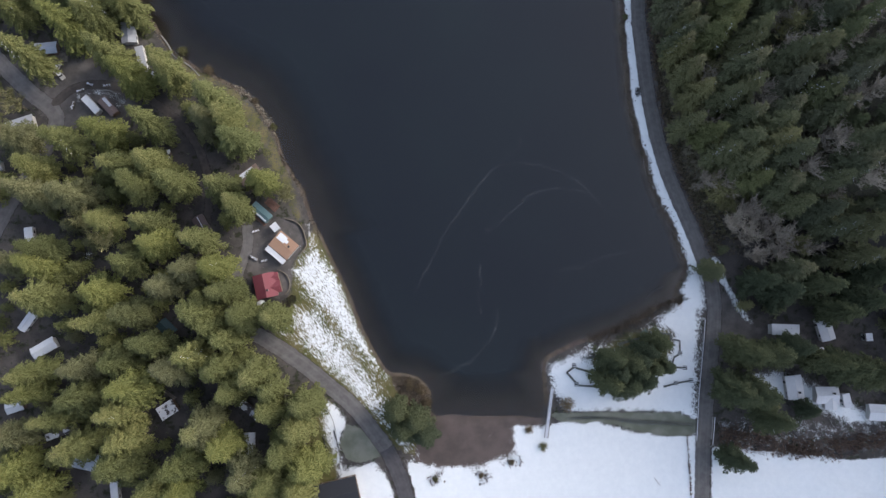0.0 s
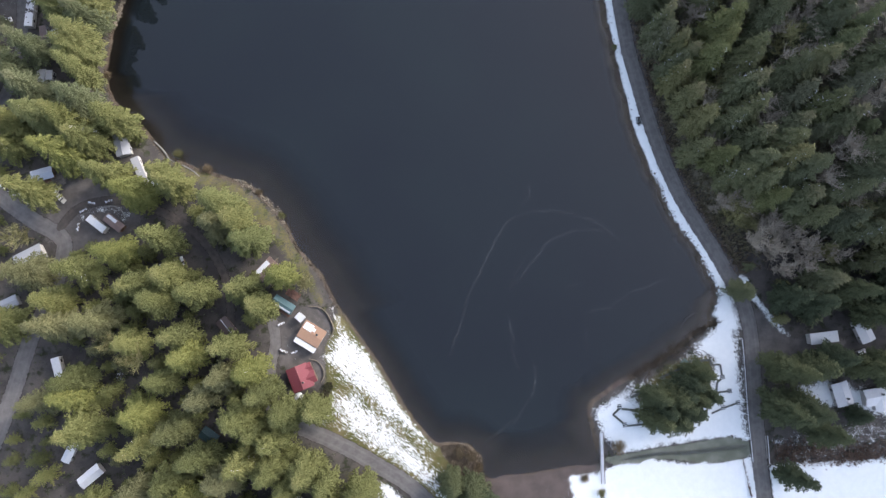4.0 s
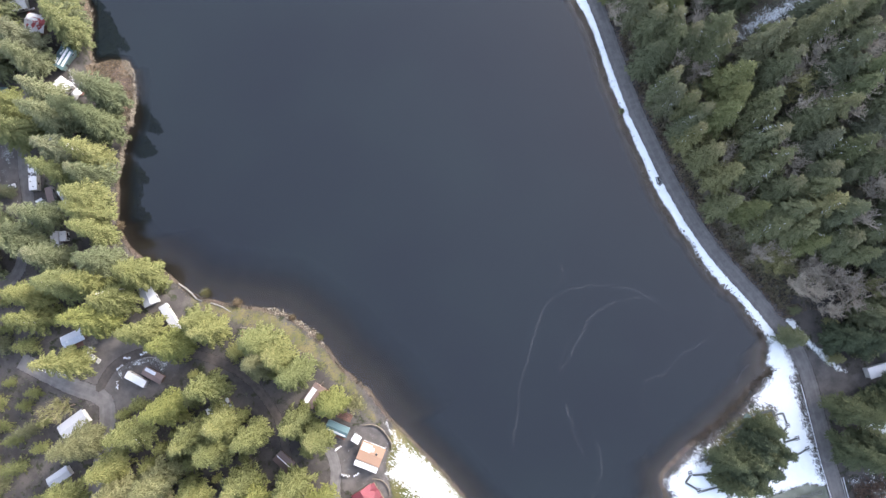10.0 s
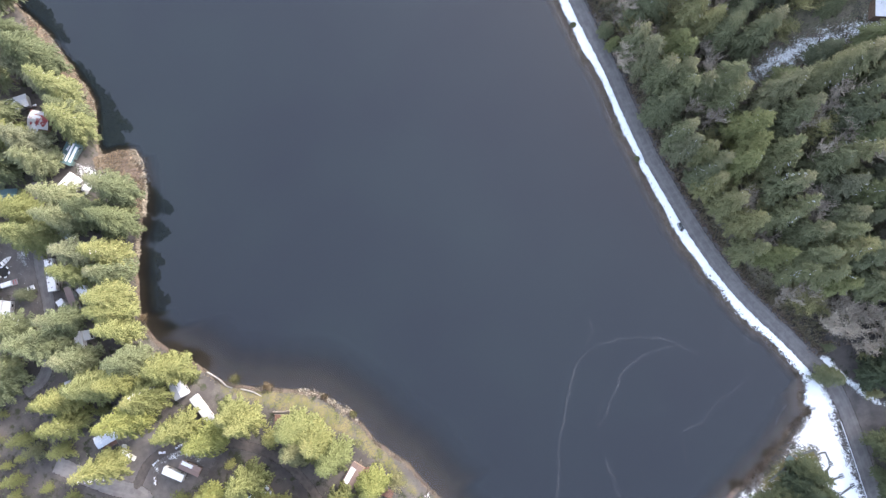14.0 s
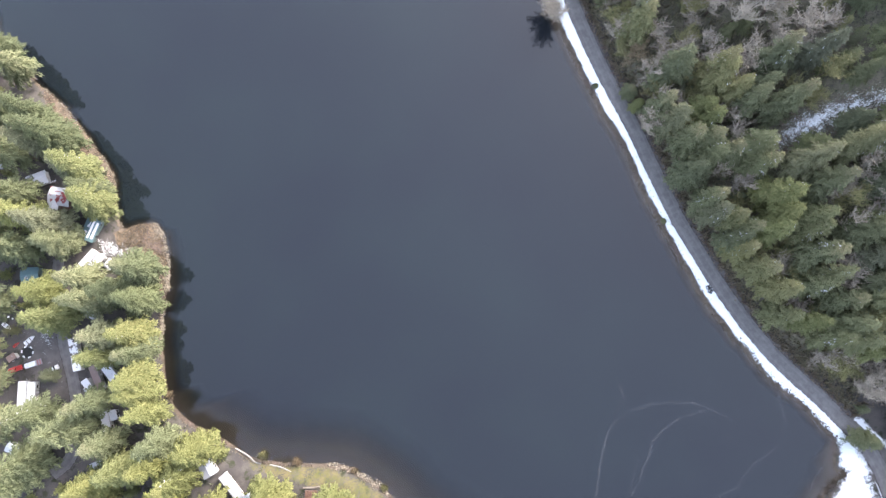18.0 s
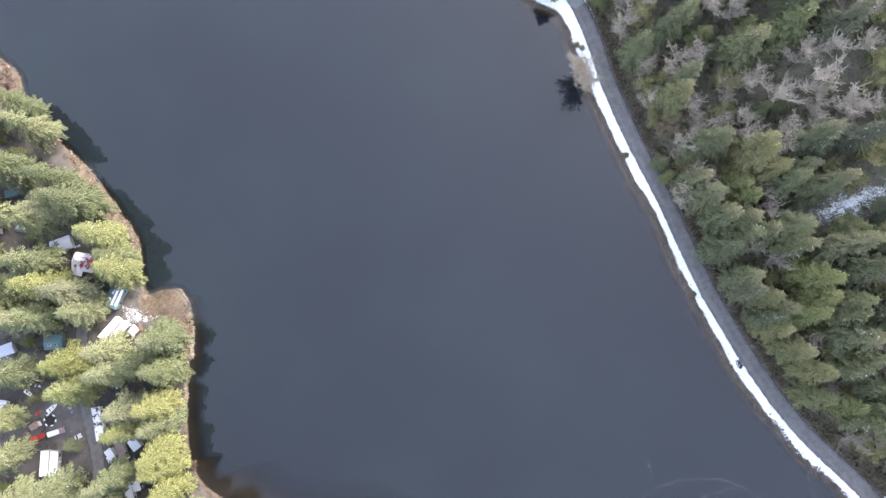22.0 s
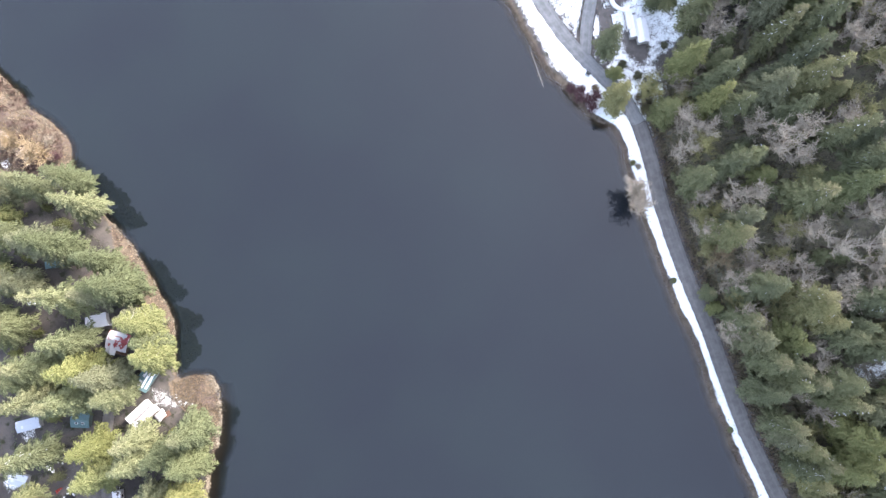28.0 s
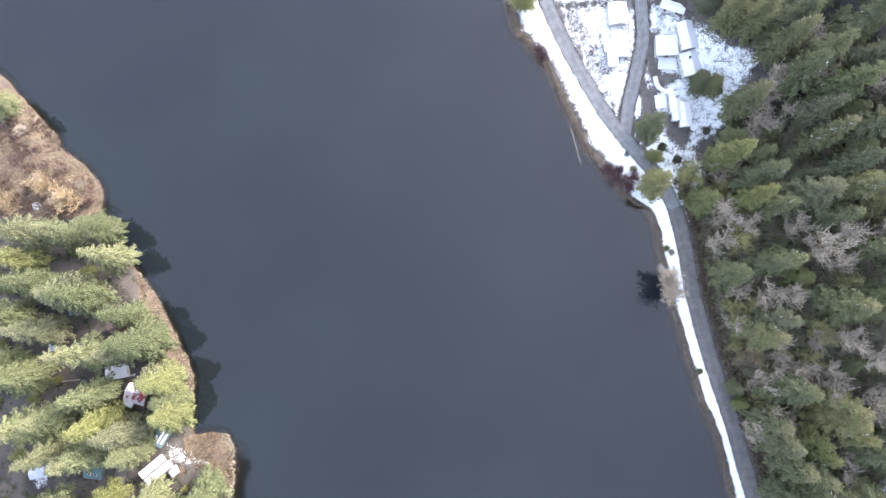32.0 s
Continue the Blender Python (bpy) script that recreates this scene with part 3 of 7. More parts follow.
PATCHES["reeds_north"] = [(-168.1, 374.3), (-149.6, 355.1), (-137.7, 334.1), (-132.1, 323), (-125.5, 311.8), (-125.4, 304.6), (-129.9, 298.1), (-154.1, 303), (-179.6, 312.6)]
PATCHES["reeds_spit"] = [(-110.9, 205.8), (-104.1, 205.5), (-98.7, 202.7), (-98.8, 191.2), (-104.4, 176.3), (-109.2, 178.3), (-107.8, 188.7), (-114.8, 199), (-114.6, 206.3)]
PATCHES["reeds_point"] = [(-12.5, -23.1), (-2.8, -24.5), (3, -29.2), (3.5, -40.8), (-2.8, -38.6), (-10.3, -29.1)]
PATCHES["bank_west"] = [(-119.5, 272.2), (-115.6, 267.2), (-110, 249.4), (-106.4, 233.2), (-106.8, 222.6), (-116.3, 225.1), (-117.2, 241), (-119.9, 259.7)]
PATCHES["creek"] = [(48.5, -38.2), (54.9, -38.4), (71.1, -38.2), (86.3, -38.5), (99, -38.6), (105.3, -41.6), (104.8, -46.4), (100.4, -47.4), (91.5, -47), (83.4, -45.8), (75.4, -43.1), (67.4, -41.8), (62, -42.4), (52, -41.4)]
PATCHES["yard_camp"] = [(-144.1, 98.7), (-128.5, 98.9), (-117, 91.1), (-110.6, 80.2), (-121.4, 72.1), (-137.3, 70), (-148.8, 77.7)]
PATCHES["yard_camp2"] = [(-157.4, 190.1), (-143, 190.7), (-140.3, 179.8), (-151.8, 156.8), (-161.6, 161.3), (-165.3, 181.8)]
PATCHES["yard_red"] = [(-67.5, 35), (-50.1, 37.2), (-44.5, 27.3), (-49.8, 18.5), (-50.7, 7.6), (-56, 5.4), (-67.1, 16.3)]
PATCHES["yard_north"] = [(98.6, 280.1), (97.0, 271.7), (101.5, 264.6), (104.6, 268.5), (106.9, 273.9), (104.5, 279.0)]
PATCHES["court_north"] = [(95.2, 298.3), (94.4, 292.4), (98.1, 289.3), (96.4, 283.7), (91.0, 281.4), (91.4, 288.4), (92.4, 294.3)]
PATCHES["snow_roadside"] = [(86.7, 270.4), (88.3, 266.1), (89.6, 260.8), (91.7, 255.5), (92.2, 251.1), (93.6, 243.4), (95.3, 239.3), (96.8, 246.0), (97.0, 251.9), (98.4, 256.1), (100.9, 259.3), (99.8, 261.6), (95.8, 265.2), (95.6, 271.3), (90.2, 269.4)]
PATCHES["snow_glade"] = [(100.9, 255.2), (99.1, 247.4), (100.4, 241.1), (102.9, 241.5), (103.7, 247.2), (103.9, 254.3)]
PATCHES["snow_bank"] = [(107.5, 274.9), (102.6, 264.3), (105.0, 264.3), (113.8, 265.7), (119.3, 268.1), (124.3, 268.5), (119.3, 271.2), (118.0, 277.7), (120.2, 280.7), (132.7, 285.5), (132.1, 290.6), (127.9, 295.6), (120.7, 299.1), (117.6, 293.8), (117.0, 286.6), (112.7, 283.1), (110.0, 280.2)]
PATCHES["snow_sliver"] = [(92.0, 293.7), (89.3, 289.1), (86.0, 280.8), (87.4, 280.9), (91.1, 286.1), (92.3, 291.8)]
PATCHES["snow_bed"] = [(96.1, 298.1), (94.5, 294.8), (96.2, 291.9), (98.9, 289.5), (104.1, 289.4), (104.3, 291.3), (100.6, 293.0), (97.9, 297.7)]
PATCHES["yard_lane"] = [(87.2, 279.5), (97, 288.8), (96.8, 296.1), (99.7, 313.5), (105.5, 313.1), (101.4, 303.3), (101.5, 296), (108.8, 292.9), (97, 288.8), (94.7, 277.5)]
PATCHES["yard_sw"] = [(-29.1, -41.6), (-20.9, -44.2), (-12.4, -51.1), (-16.2, -54.2), (-23, -56.2), (-28.3, -55.1), (-31.5, -48.9)]
PATCHES["yard_nw"] = [(-149.3, 285.6), (-140.4, 282.8), (-130.5, 271.1), (-130.3, 262.8), (-142.9, 265), (-150.7, 272.1)]
SNOW_PATCHES = {"snow_camp": 0.5, "snow_camp_north": 0.5, "snow_boat": 0.42, "snow_cedars": 0.45, "snow_pair": 0.42, "snow_marsh": 0.55, "snow_marsh_north": 0.55, "snow_lawn": 0.68, "snow_patchy": 0.62, "snow_terrace": 0.42, "yard_camp2": 0.24, "yard_red": 0.2, "creekside": 0.36, "camp_ring": 0.4, "beach_flecks": 0.2, "snow_sw": 0.85, "snow_field": 1.3, "snow_point": 0.95, "snow_east_field": 1.2, "snow_verge": 0.85, "snow_houses": 0.8, "snow_slope": 0.55, "snow_north": 0.58, "snow_north2": 0.7, "snow_spit": 0.45, "snow_roadside": 0.68, "snow_glade": 0.6, "snow_bank": 0.55, "snow_sliver": 1.0, "snow_bed": 0.85}
SOFT_EDGES = {"snow_slope": 11.0, "snow_lawn": 7.0, "snow_field": 6.0, "snow_sw": 5.0, "snow_point": 8.0, "melt": 6.0, "melt_road": 6.0, "gap_a": 5.0, "gap_b": 5.0, "gap_c": 5.0, "yard_spur": 4.0, "snow_north": 9.0, "snow_houses": 8.0, "snow_patchy": 9.0, "grass_lawn": 6.0, "grass_sw": 6.0, "yard_camp": 6.0, "yard_camp2": 6.0, "yard_nw": 6.0, "reeds_north": 4.0}
GRIT_PATCHES = {"yard_spur": 1.1, "yard_camp": 0.95, "yard_camp2": 0.8, "yard_red": 0.9, "yard_north": 1.0, "court_north": 1.0, "yard_lane": 1.0, "yard_nw": 1.0}
STREAKS = [([(-2.8, 8.7), (3.2, 19.8), (8.3, 30.2), (14.9, 40.1), (21.2, 49.2), (26.3, 55.3), (32.0, 58.8), (39.4, 59.3), (49.0, 57.9), (57.7, 54.3), (65.0, 49.2), (68.8, 44.1), (71.7, 40.0)], 1.7), ([(71.7, 40.0), (76.6, 40.3), (81.4, 40.1), (84.4, 41.8), (86.9, 46.7)], 1.4), ([(24.6, 31.0), (30.9, 35.9), (36.7, 41.0), (41.9, 45.9), (47.2, 48.4), (52.9, 49.0), (59.8, 48.2), (64.4, 47.7)], 2.0), ([(24.7, 32.6), (29.7, 38.7), (33.9, 42.7)], 1.3), ([(54.8, 17.3), (58.9, 17.3), (63.1, 17.3), (67.6, 20.7), (73.2, 22.4), (78.3, 23.0), (82.6, 24.4), (85.7, 26.0), (89.1, 29.3), (91.8, 36.4), (93.0, 43.0)], 1.6), ([(55.1, 17.2), (52.7, 14.1), (50.6, 8.1), (50.4, 2.5)], 1.4), ([(22.7, 18.6), (22.6, 11.7), (21.6, 5.4), (22.6, -0.2)], 1.8), ([(44.7, 25.5), (48.3, 28.1), (52.0, 28.3)], 1.2), ([(87.3, 5.0), (90.4, 7.7), (94.8, 10.6)], 1.2), ([(33.4, 60.6), (38.0, 65.7), (38.8, 70.2)], 1.8), ([(29.1, 1.4), (27.3, -9.1), (19, -18.1), (5.2, -25.3)], 1.7), ([(65.8, 34.8), (67.4, 36), (68.5, 34.8), (67, 33.1)], 0.9)]
ROAD_X, ROAD_Y = [p[0] for p in SHORE_ROAD], [p[1] for p in SHORE_ROAD]
def smooth(a, b, v):
    k = np.clip((v - a) / (b - a), 0.0, 1.0)
    return k * k * (3 - 2 * k)


def hill(x, y):
    """Height of the land above the lake: a flat shelf in the west, a steep wooded slope east of the road, carried on
    out of view to block the sun.
    """
    x, y = np.asarray(x, float), np.asarray(y, float)
    d = x - np.interp(y, ROAD_Y, ROAD_X)
    toe = np.interp(y, [-200, -70, -30, 5, 30, 55, 235, 250, 275, 340, 420], [400, 260, 90, 60, 38, 8, 7, 18, 34, 44, 44])
    shelf = 0.07 * np.clip(d - 4, 0, 45) * (1 - smooth(40, 60, y) * (1 - smooth(240, 262, y)))
    over = np.clip(d - toe, 0, None)
    # the second term is an unseen high crest, added to shade the east side
    slope = 0.70 * np.minimum(over, 78) + 0.65 * np.clip(over - 78, 0, 430) - 0.25 * np.clip(over - 640, 0, None)
    west = 1.6 * smooth(-20, -75, x) + 0.012 * np.clip(-x - 100, 0, 400)
    south = 0.006 * np.clip(-y - 60, 0, 300)
    return 0.75 + shelf + np.clip(slope, 0, None) + west + south


FAR_NORTH = [(49.0, 370.0), (20.0, 430.0), (-20.0, 520.0), (-120.0, 560.0), (-210.0, 480.0), (-185.0, 410.0)]
LAKE = np.array([*SHORE_SOUTH, *SHORE_EAST, *FAR_NORTH, *SHORE_WEST])
LAKE = curve_points(np.vstack([LAKE, LAKE[:1]]), 2.2)[:-1]
LAKE = LAKE + np.array([noise.noise_vector((x * 0.23, y * 0.23, 0.0))[:2] for x, y in LAKE]) * 0.9
CREEK = np.array(PATCHES["creek"])


def land(x, y):
    """Height of the ground sheet and the distance from the shore (positive on land)."""
    x, y = np.asarray(x, float), np.asarray(y, float)
    off = -signed(x, y, LAKE)
    base = hill(x, y)
    dry = np.clip(off, 0, None)
    z = np.minimum(base, -0.05 + 0.32 * dry) * (1 - smooth(4, 10, dry)) + base * smooth(4, 10, dry)
    z = z - 0.55 * smooth(-1.0, 1.6, signed(x, y, CREEK)) * (off > 0)
    wet = np.clip(-off, 0, None)
    steep = np.where((y < -22) & (x < 48), 0.05, 0.42)
    steep = np.where((x > 20) & (y > -8) | (y < -22), steep, np.where(y > 140, np.where(y > 200, 0.5, 0.2), np.where((y > 30) & (y < 130), 0.05, 0.1)))
    steep = np.where((x > 44) & (x < 106) & (y < 17), 0.14, steep)
    return np.where(off > 0, z, -0.05 - steep * wet - 0.02 * np.clip(wet - 6, 0, 60)), off


def lines(lo, hi, step, far, grow):
    inner = list(np.arange(lo, hi + step / 2, step))
    while inner[-1] < far:
        inner.append(inner[-1] + (inner[-1] - inner[-2]) * grow)
    while inner[0] > -far:
        inner.insert(0, inner[0] - (inner[1] - inner[0]) * grow)
    return np.array(inner)


def sheet(name, xs, ys, z, keep, material, values):
    gx, gy = len(xs), len(ys)
    verts = np.stack([np.tile(xs, gy), np.repeat(ys, gx), z], 1)
    i = (np.arange(gy - 1)[:, None] * gx + np.arange(gx - 1)[None]).ravel()
    quads = np.stack([i, i + 1, i + gx + 1, i + gx], 1)
    if keep is not None:
        quads = quads[keep[quads].any(1)]
    used = np.unique(quads)
    back = np.zeros(len(verts), int)
    back[used] = np.arange(len(used))
    ob = mesh_object(name, verts[used].tolist(), back[quads].tolist(), material, None, "", True)
    for key, v in values.items():
        ob.data.attributes.new(key, "FLOAT", "POINT").data.foreach_set("value", np.asarray(v, np.float32)[used])
    return ob


def build_ground():
    xs, ys = lines(-215, 205, 1.5, 2600, 1.3), lines(-105, 372, 1.5, 2600, 1.3)
    x, y = np.tile(xs, len(ys)), np.repeat(ys, len(xs))
    z, off = land(x, y)
    lane = np.full(len(x), 60.0)
    for line, half in ((ROAD_WEST, 3.4), (SPUR_EAST, 2.8), (DRIVE_NORTH, 2.7), (CAMP_A, 2.9), (CAMP_B, 1.6), (CAMP_C, 2.6), (CAMP_D, 2.4)):
        p = np.array(line)
        s = (x > p[:, 0].min() - 8) & (x < p[:, 0].max() + 8) & (y > p[:, 1].min() - 8) & (y < p[:, 1].max() + 8)
        lane[s] = np.minimum(lane[s], to_line(x[s], y[s], curve_points(line, 4.0)) - half)
    bumpy = np.array([noise.noise((a * 0.11, b * 0.11, 3.0)) + 0.5 * noise.noise((a * 0.4, b * 0.4, 7.0)) for a, b in zip(x, y)])
    road_d = x - np.interp(y, ROAD_Y, ROAD_X)
    z = z + bumpy * (0.10 + 0.5 * smooth(9, 25, road_d)) * smooth(3, 10, off) * smooth(3.5, 6, np.abs(road_d)) * smooth(0.3, 3, lane)
    z = z - 0.06 * (1 - smooth(0.0, 1.5, lane))

    def patch(names):
        v = np.zeros(len(x))
        for name, full in names.items():
            p = np.array(PATCHES[name])
            lo, hi = p.min(0) - 4, p.max(0) + 4
            s = (x > lo[0]) & (x < hi[0]) & (y > lo[1]) & (y < hi[1])
            v[s] = np.maximum(v[s], full * np.clip(0.5 + signed(x[s], y[s], p) / SOFT_EDGES.get(name, 2.5), 0, 1))
        return v

    snow = patch(SNOW_PATCHES)
    bank = smooth(250, 268, y) * (x > 20)  # the brown bank widens in the north
    near = 1 - smooth(55, 75, y)  # the snow reaches nearly to the water in the south
    strip = np.clip((off - 2.0 + 1.1 * near - 2.4 * bank) / (1 + 3.0 * bank), -1, 1) * 0.5 + 0.5
    strip = np.minimum(strip, np.clip(-(road_d + 3.1), -1, 1) * 0.5 + 0.5)
    snow = np.maximum(snow, strip * 1.0 * smooth(10, 22, y) * (x > 40))
    snow = np.maximum(snow, 0.55 * np.exp(-((road_d - 4.2) ** 2)) * (y > 235))
    snow = snow * smooth(-0.6, 0.8, lane) * (1 - 0.75 * patch({"yard_north": 1.0, "court_north": 1.0, "yard_sw": 1.0, "yard_lane": 1.0})) * (1 - patch({"gap_a": 0.7, "gap_b": 0.65, "gap_c": 0.7, "yard_spur": 1.0, "melt": 0.72, "melt_road": 0.65}))
    grit = np.maximum(patch(GRIT_PATCHES), 0.95 * np.exp(-(((road_d - 4.2) / 1.5) ** 2)) * (y > 20))
    lawn = patch({"grass_lawn": 1.05, "grass_sw": 0.9, "grass_path": 0.54, "bank_west": 0.42, "melt": 0.8, "melt_road": 0.6})
    reed = patch({"reeds_north": 1.1, "reeds_spit": 0.95, "reeds_point": 1.0, "bank_west": 0.9, "gap_a": 0.7, "gap_b": 0.7, "gap_c": 0.7})
    edge = np.exp(-((np.clip(off, -9, None) / (np.where(x > 20, 2.0 - 0.7 * near * (x > 92), 1.3) + 0.9 * bank)) ** 2))
    edge = edge * (1 - 0.9 * smooth(-6.0, -1.0, signed(x, y, np.array(PATCHES["beach"]))))
    reed = np.maximum(reed, edge * 0.95)
    snow = snow * smooth(0.5, 1.5, off) * (1 - smooth(0.4, 0.8, patch({"creek": 1.0})))
    bed = smooth(0.3, -0.8, off)
    values = {"sand": patch({"beach": 1.2}), "ice": patch({"creek": 1.1, "yard_sw": 1.0}), "snow": snow, "grit": grit, "lawn": lawn, "reed": reed, "bed": bed, "fern": 0.58 * smooth(5, 9, road_d) * smooth(25, 45, y) * smooth(268, 258, y)}
    ob = sheet("ground", xs, ys, z, None, GROUND, values)
    tagged(ob, "dark forest floor, lawns and snow patches round a lake", "ground", kind="structure")


def build_water():
    xs, ys = np.arange(-262, 206, 3.0), np.arange(-66, 620, 3.0)
    x, y = np.tile(xs, len(ys)), np.repeat(ys, len(xs))
    z, off = land(x, y)
    ob = sheet("water", xs, ys, np.zeros(len(x)), off < 4.5, WATER, {"depth": np.clip(-z, 0, 10)})
    tagged(ob, "calm dark grey-blue lake with clear brown shallows", "lake", kind="structure")


build_ground()
build_water()


def ribbon(name, points, width, lift, material, label, category, kind="structure", level=None, across=5, step=2.0):
    """A strip that follows the land along a line."""
    p = curve_points(points, step)
    d = np.gradient(p, axis=0)
    d /= np.linalg.norm(d, axis=1)[:, None]
    side = np.stack([d[:, 1], -d[:, 0]], 1)
    ks = np.linspace(-1, 1, across)
    w = np.asarray(width, float) * np.ones(len(p)) / 2
    grid = p[:, None] + side[:, None] * ks[None, :, None] * w[:, None, None]
    z = hill(grid[..., 0], grid[..., 1]) if level is None else np.full(grid.shape[:2], float(level))
    z = z + lift - 0.05 * ks[None] ** 2 * (level is None)
    verts = np.concatenate([grid, z[..., None]], 2).reshape(-1, 3)
    i = (np.arange(len(p) - 1)[:, None] * across + np.arange(across - 1)[None]).ravel()
    faces = np.stack([i, i + 1, i + across + 1, i + across], 1)
    ob = mesh_object(name, verts.tolist(), faces.tolist(), material, None, "", True)
    ob.data.attributes.new("across", "FLOAT", "POINT").data.foreach_set("value", np.tile(ks, len(p)).astype(np.float32))
    return tagged(ob, label, category, kind=kind)


CUT = 27
ribbon("road", SHORE_ROAD[: CUT + 1], 6.3, 0.10, GRAVEL, "grey gravel road with pale wheel tracks along the lake", "road")
ribbon("road", SHORE_ROAD[CUT:], 5.9, 0.10, SLUSH, "grey road with slushy wheel tracks along the lake", "road")
ribbon("road", ROAD_WEST[:8], 6.4, 0.08, GRAVEL, "worn grey asphalt road curving between lawn and trees", "road")
ribbon("road", ROAD_WEST[7:], 6.4, 0.09, ASPHALT, "newer dark asphalt road leaving the lake", "road")
ribbon("road", DRIVE_NORTH, 5.4, 0.07, SLUSH, "gravel lane between snowed-in trailers", "road")
# narrow track whose darker colour stands for tree shade
ribbon("road", CAMP_B, 3.6, 0.05, SHADED_DIRT, "dirt track painted darker for the shade of the cedars", "road")
for points, width in ((CAMP_A, 6.8), (CAMP_C, 5.0), (CAMP_D, 4.5)):
    ribbon("road", points, width, 0.05, DIRT, "dark dirt track winding through the campground", "road")
ribbon("water", [(46.5, -38.9), (55.8, -39.9), (68.3, -40.2), (77.3, -41.3), (83.5, -41.9), (95.2, -42.5), (106.0, -43.4), (118.0, -45.0)], 1.7, 0.28, WATER, "narrow dark creek running into the lake", "creek", level=0.0)
for n, (points, width) in enumerate(STREAKS):
    points = [(x + 1.1 * noise.noise((x * 0.3, y * 0.3, 5.0)), y + 1.1 * noise.noise((x * 0.3, y * 0.3, 9.0))) for x, y in curve_points(points, 1.6)]
    ribbon("water", points, width * (0.8 if width > 1.5 else 0.65), 0.006, FOAM, "faint pale streak of foam on the lake", "foam", level=0.0, step=1.5)


# ---------- trees
def conifer_crown(rng, height, radius, base, whorl, droop, step=0.42, wide=0.2, sprays=2, small=0.74):
    """Drooping fronds, whorl over whorl, each a rib with side sprays, as one mesh; with each corner's height from 0 to 1."""
    verts, faces, rises = [], [], []

    def leaflet(at, way, length, wide, up, sag=0.16):
        side = way.cross(up).normalized() * wide
        mid = at + way * (length * 0.5)
        n = len(verts)
        verts.extend((at, mid + side, at + way * length + Vector((0, 0, -sag * length)), mid - side))
        faces.append((n, n + 1, n + 2, n + 3))
        rises.extend([at.z / height] * 4)

    z, lobe = base, rng.random() * 6.28
    while z < height - 0.3:
        u = (z - base) / (height - base)
        reach = radius * (1 - u) ** 0.8 * (0.72 + 0.28 * min(1, u / 0.14)) + 0.35
        count = max(5, int(5.2 + 3.2 * (1 - u)))
        spin = rng.random() * 6.28
        for k in range(count):
            a = spin + 6.28 * (k + rng.uniform(-0.36, 0.36)) / count
            r = reach * rng.choice((0.55, 0.75, 0.95, 1.1, 1.3)) * rng.uniform(0.9, 1.1) * (1 + 0.13 * math.sin(2 * a + lobe))
            out, cross = Vector((math.cos(a), math.sin(a), 0)), Vector((-math.sin(a), math.cos(a), 0))
            rise, fall = 0.12 + 0.45 * u, droop * rng.uniform(0.75, 1.3)
            n = max(2, int(r / step))
            for j in range(n):
                s = (j + 0.8) / n
                at = out * (r * s) + cross * (0.1 * r * s * s * rng.uniform(-1, 1)) + Vector((0, 0, z + r * (rise * s - fall * s * s)))
                ahead = Vector((out.x, out.y, rise - 2 * fall * s)).normalized()
                for sign in (-1, 1):
                    for q in range(sprays):
                        length = (0.27 * r * (1.05 - 0.62 * s) + 0.42) * rng.uniform(0.65, 1.35) * small
                        way = (ahead * rng.uniform(0.35, 1.0) + cross * sign * rng.uniform(0.5, 0.9) + Vector((0, 0, rng.uniform(-0.35, 0.2)))).normalized()
                        leaflet(at + cross * (sign * q * 0.45 * length), way, length, wide * length + 0.05, Vector((rng.uniform(-0.45, 0.45), rng.uniform(-0.45, 0.45), 1)))
            leaflet(at, ahead, 1.1 * rng.uniform(0.7, 1.3), 0.22, Vector((0, 0, 1)))
        z += whorl * rng.uniform(0.75, 1.25) * (1.15 - 0.5 * u)
    for k in range(5):
        a = 1.26 * k
        leaflet(Vector((0, 0, height - 0.5)), Vector((0.35 * math.cos(a), 0.35 * math.sin(a), 1)).normalized(), 0.9, 0.12, Vector((math.sin(a), -math.cos(a), 0)))
    return verts, faces, rises


def make_conifer(seed, height, radius, base, whorl, droop, leaf, label, category="conifer"):
    rng = random.Random(seed)
    tree = thing("conifer", label, category, Matrix())
    trunk = rod((0, 0, -0.6), (0, 0, height - 0.8), 0.36, 0.05, 7)
    part("trunk", trunk, BARK, tree, "grey-brown bark")
    verts, faces, rises = conifer_crown(rng, height, radius, base, whorl, droop)
    crown = mesh_object("crown", verts, faces, leaf, tree)
    crown.data.attributes.new("rise", "FLOAT", "POINT").data.foreach_set("value", np.array(rises, np.float32))
    return tree


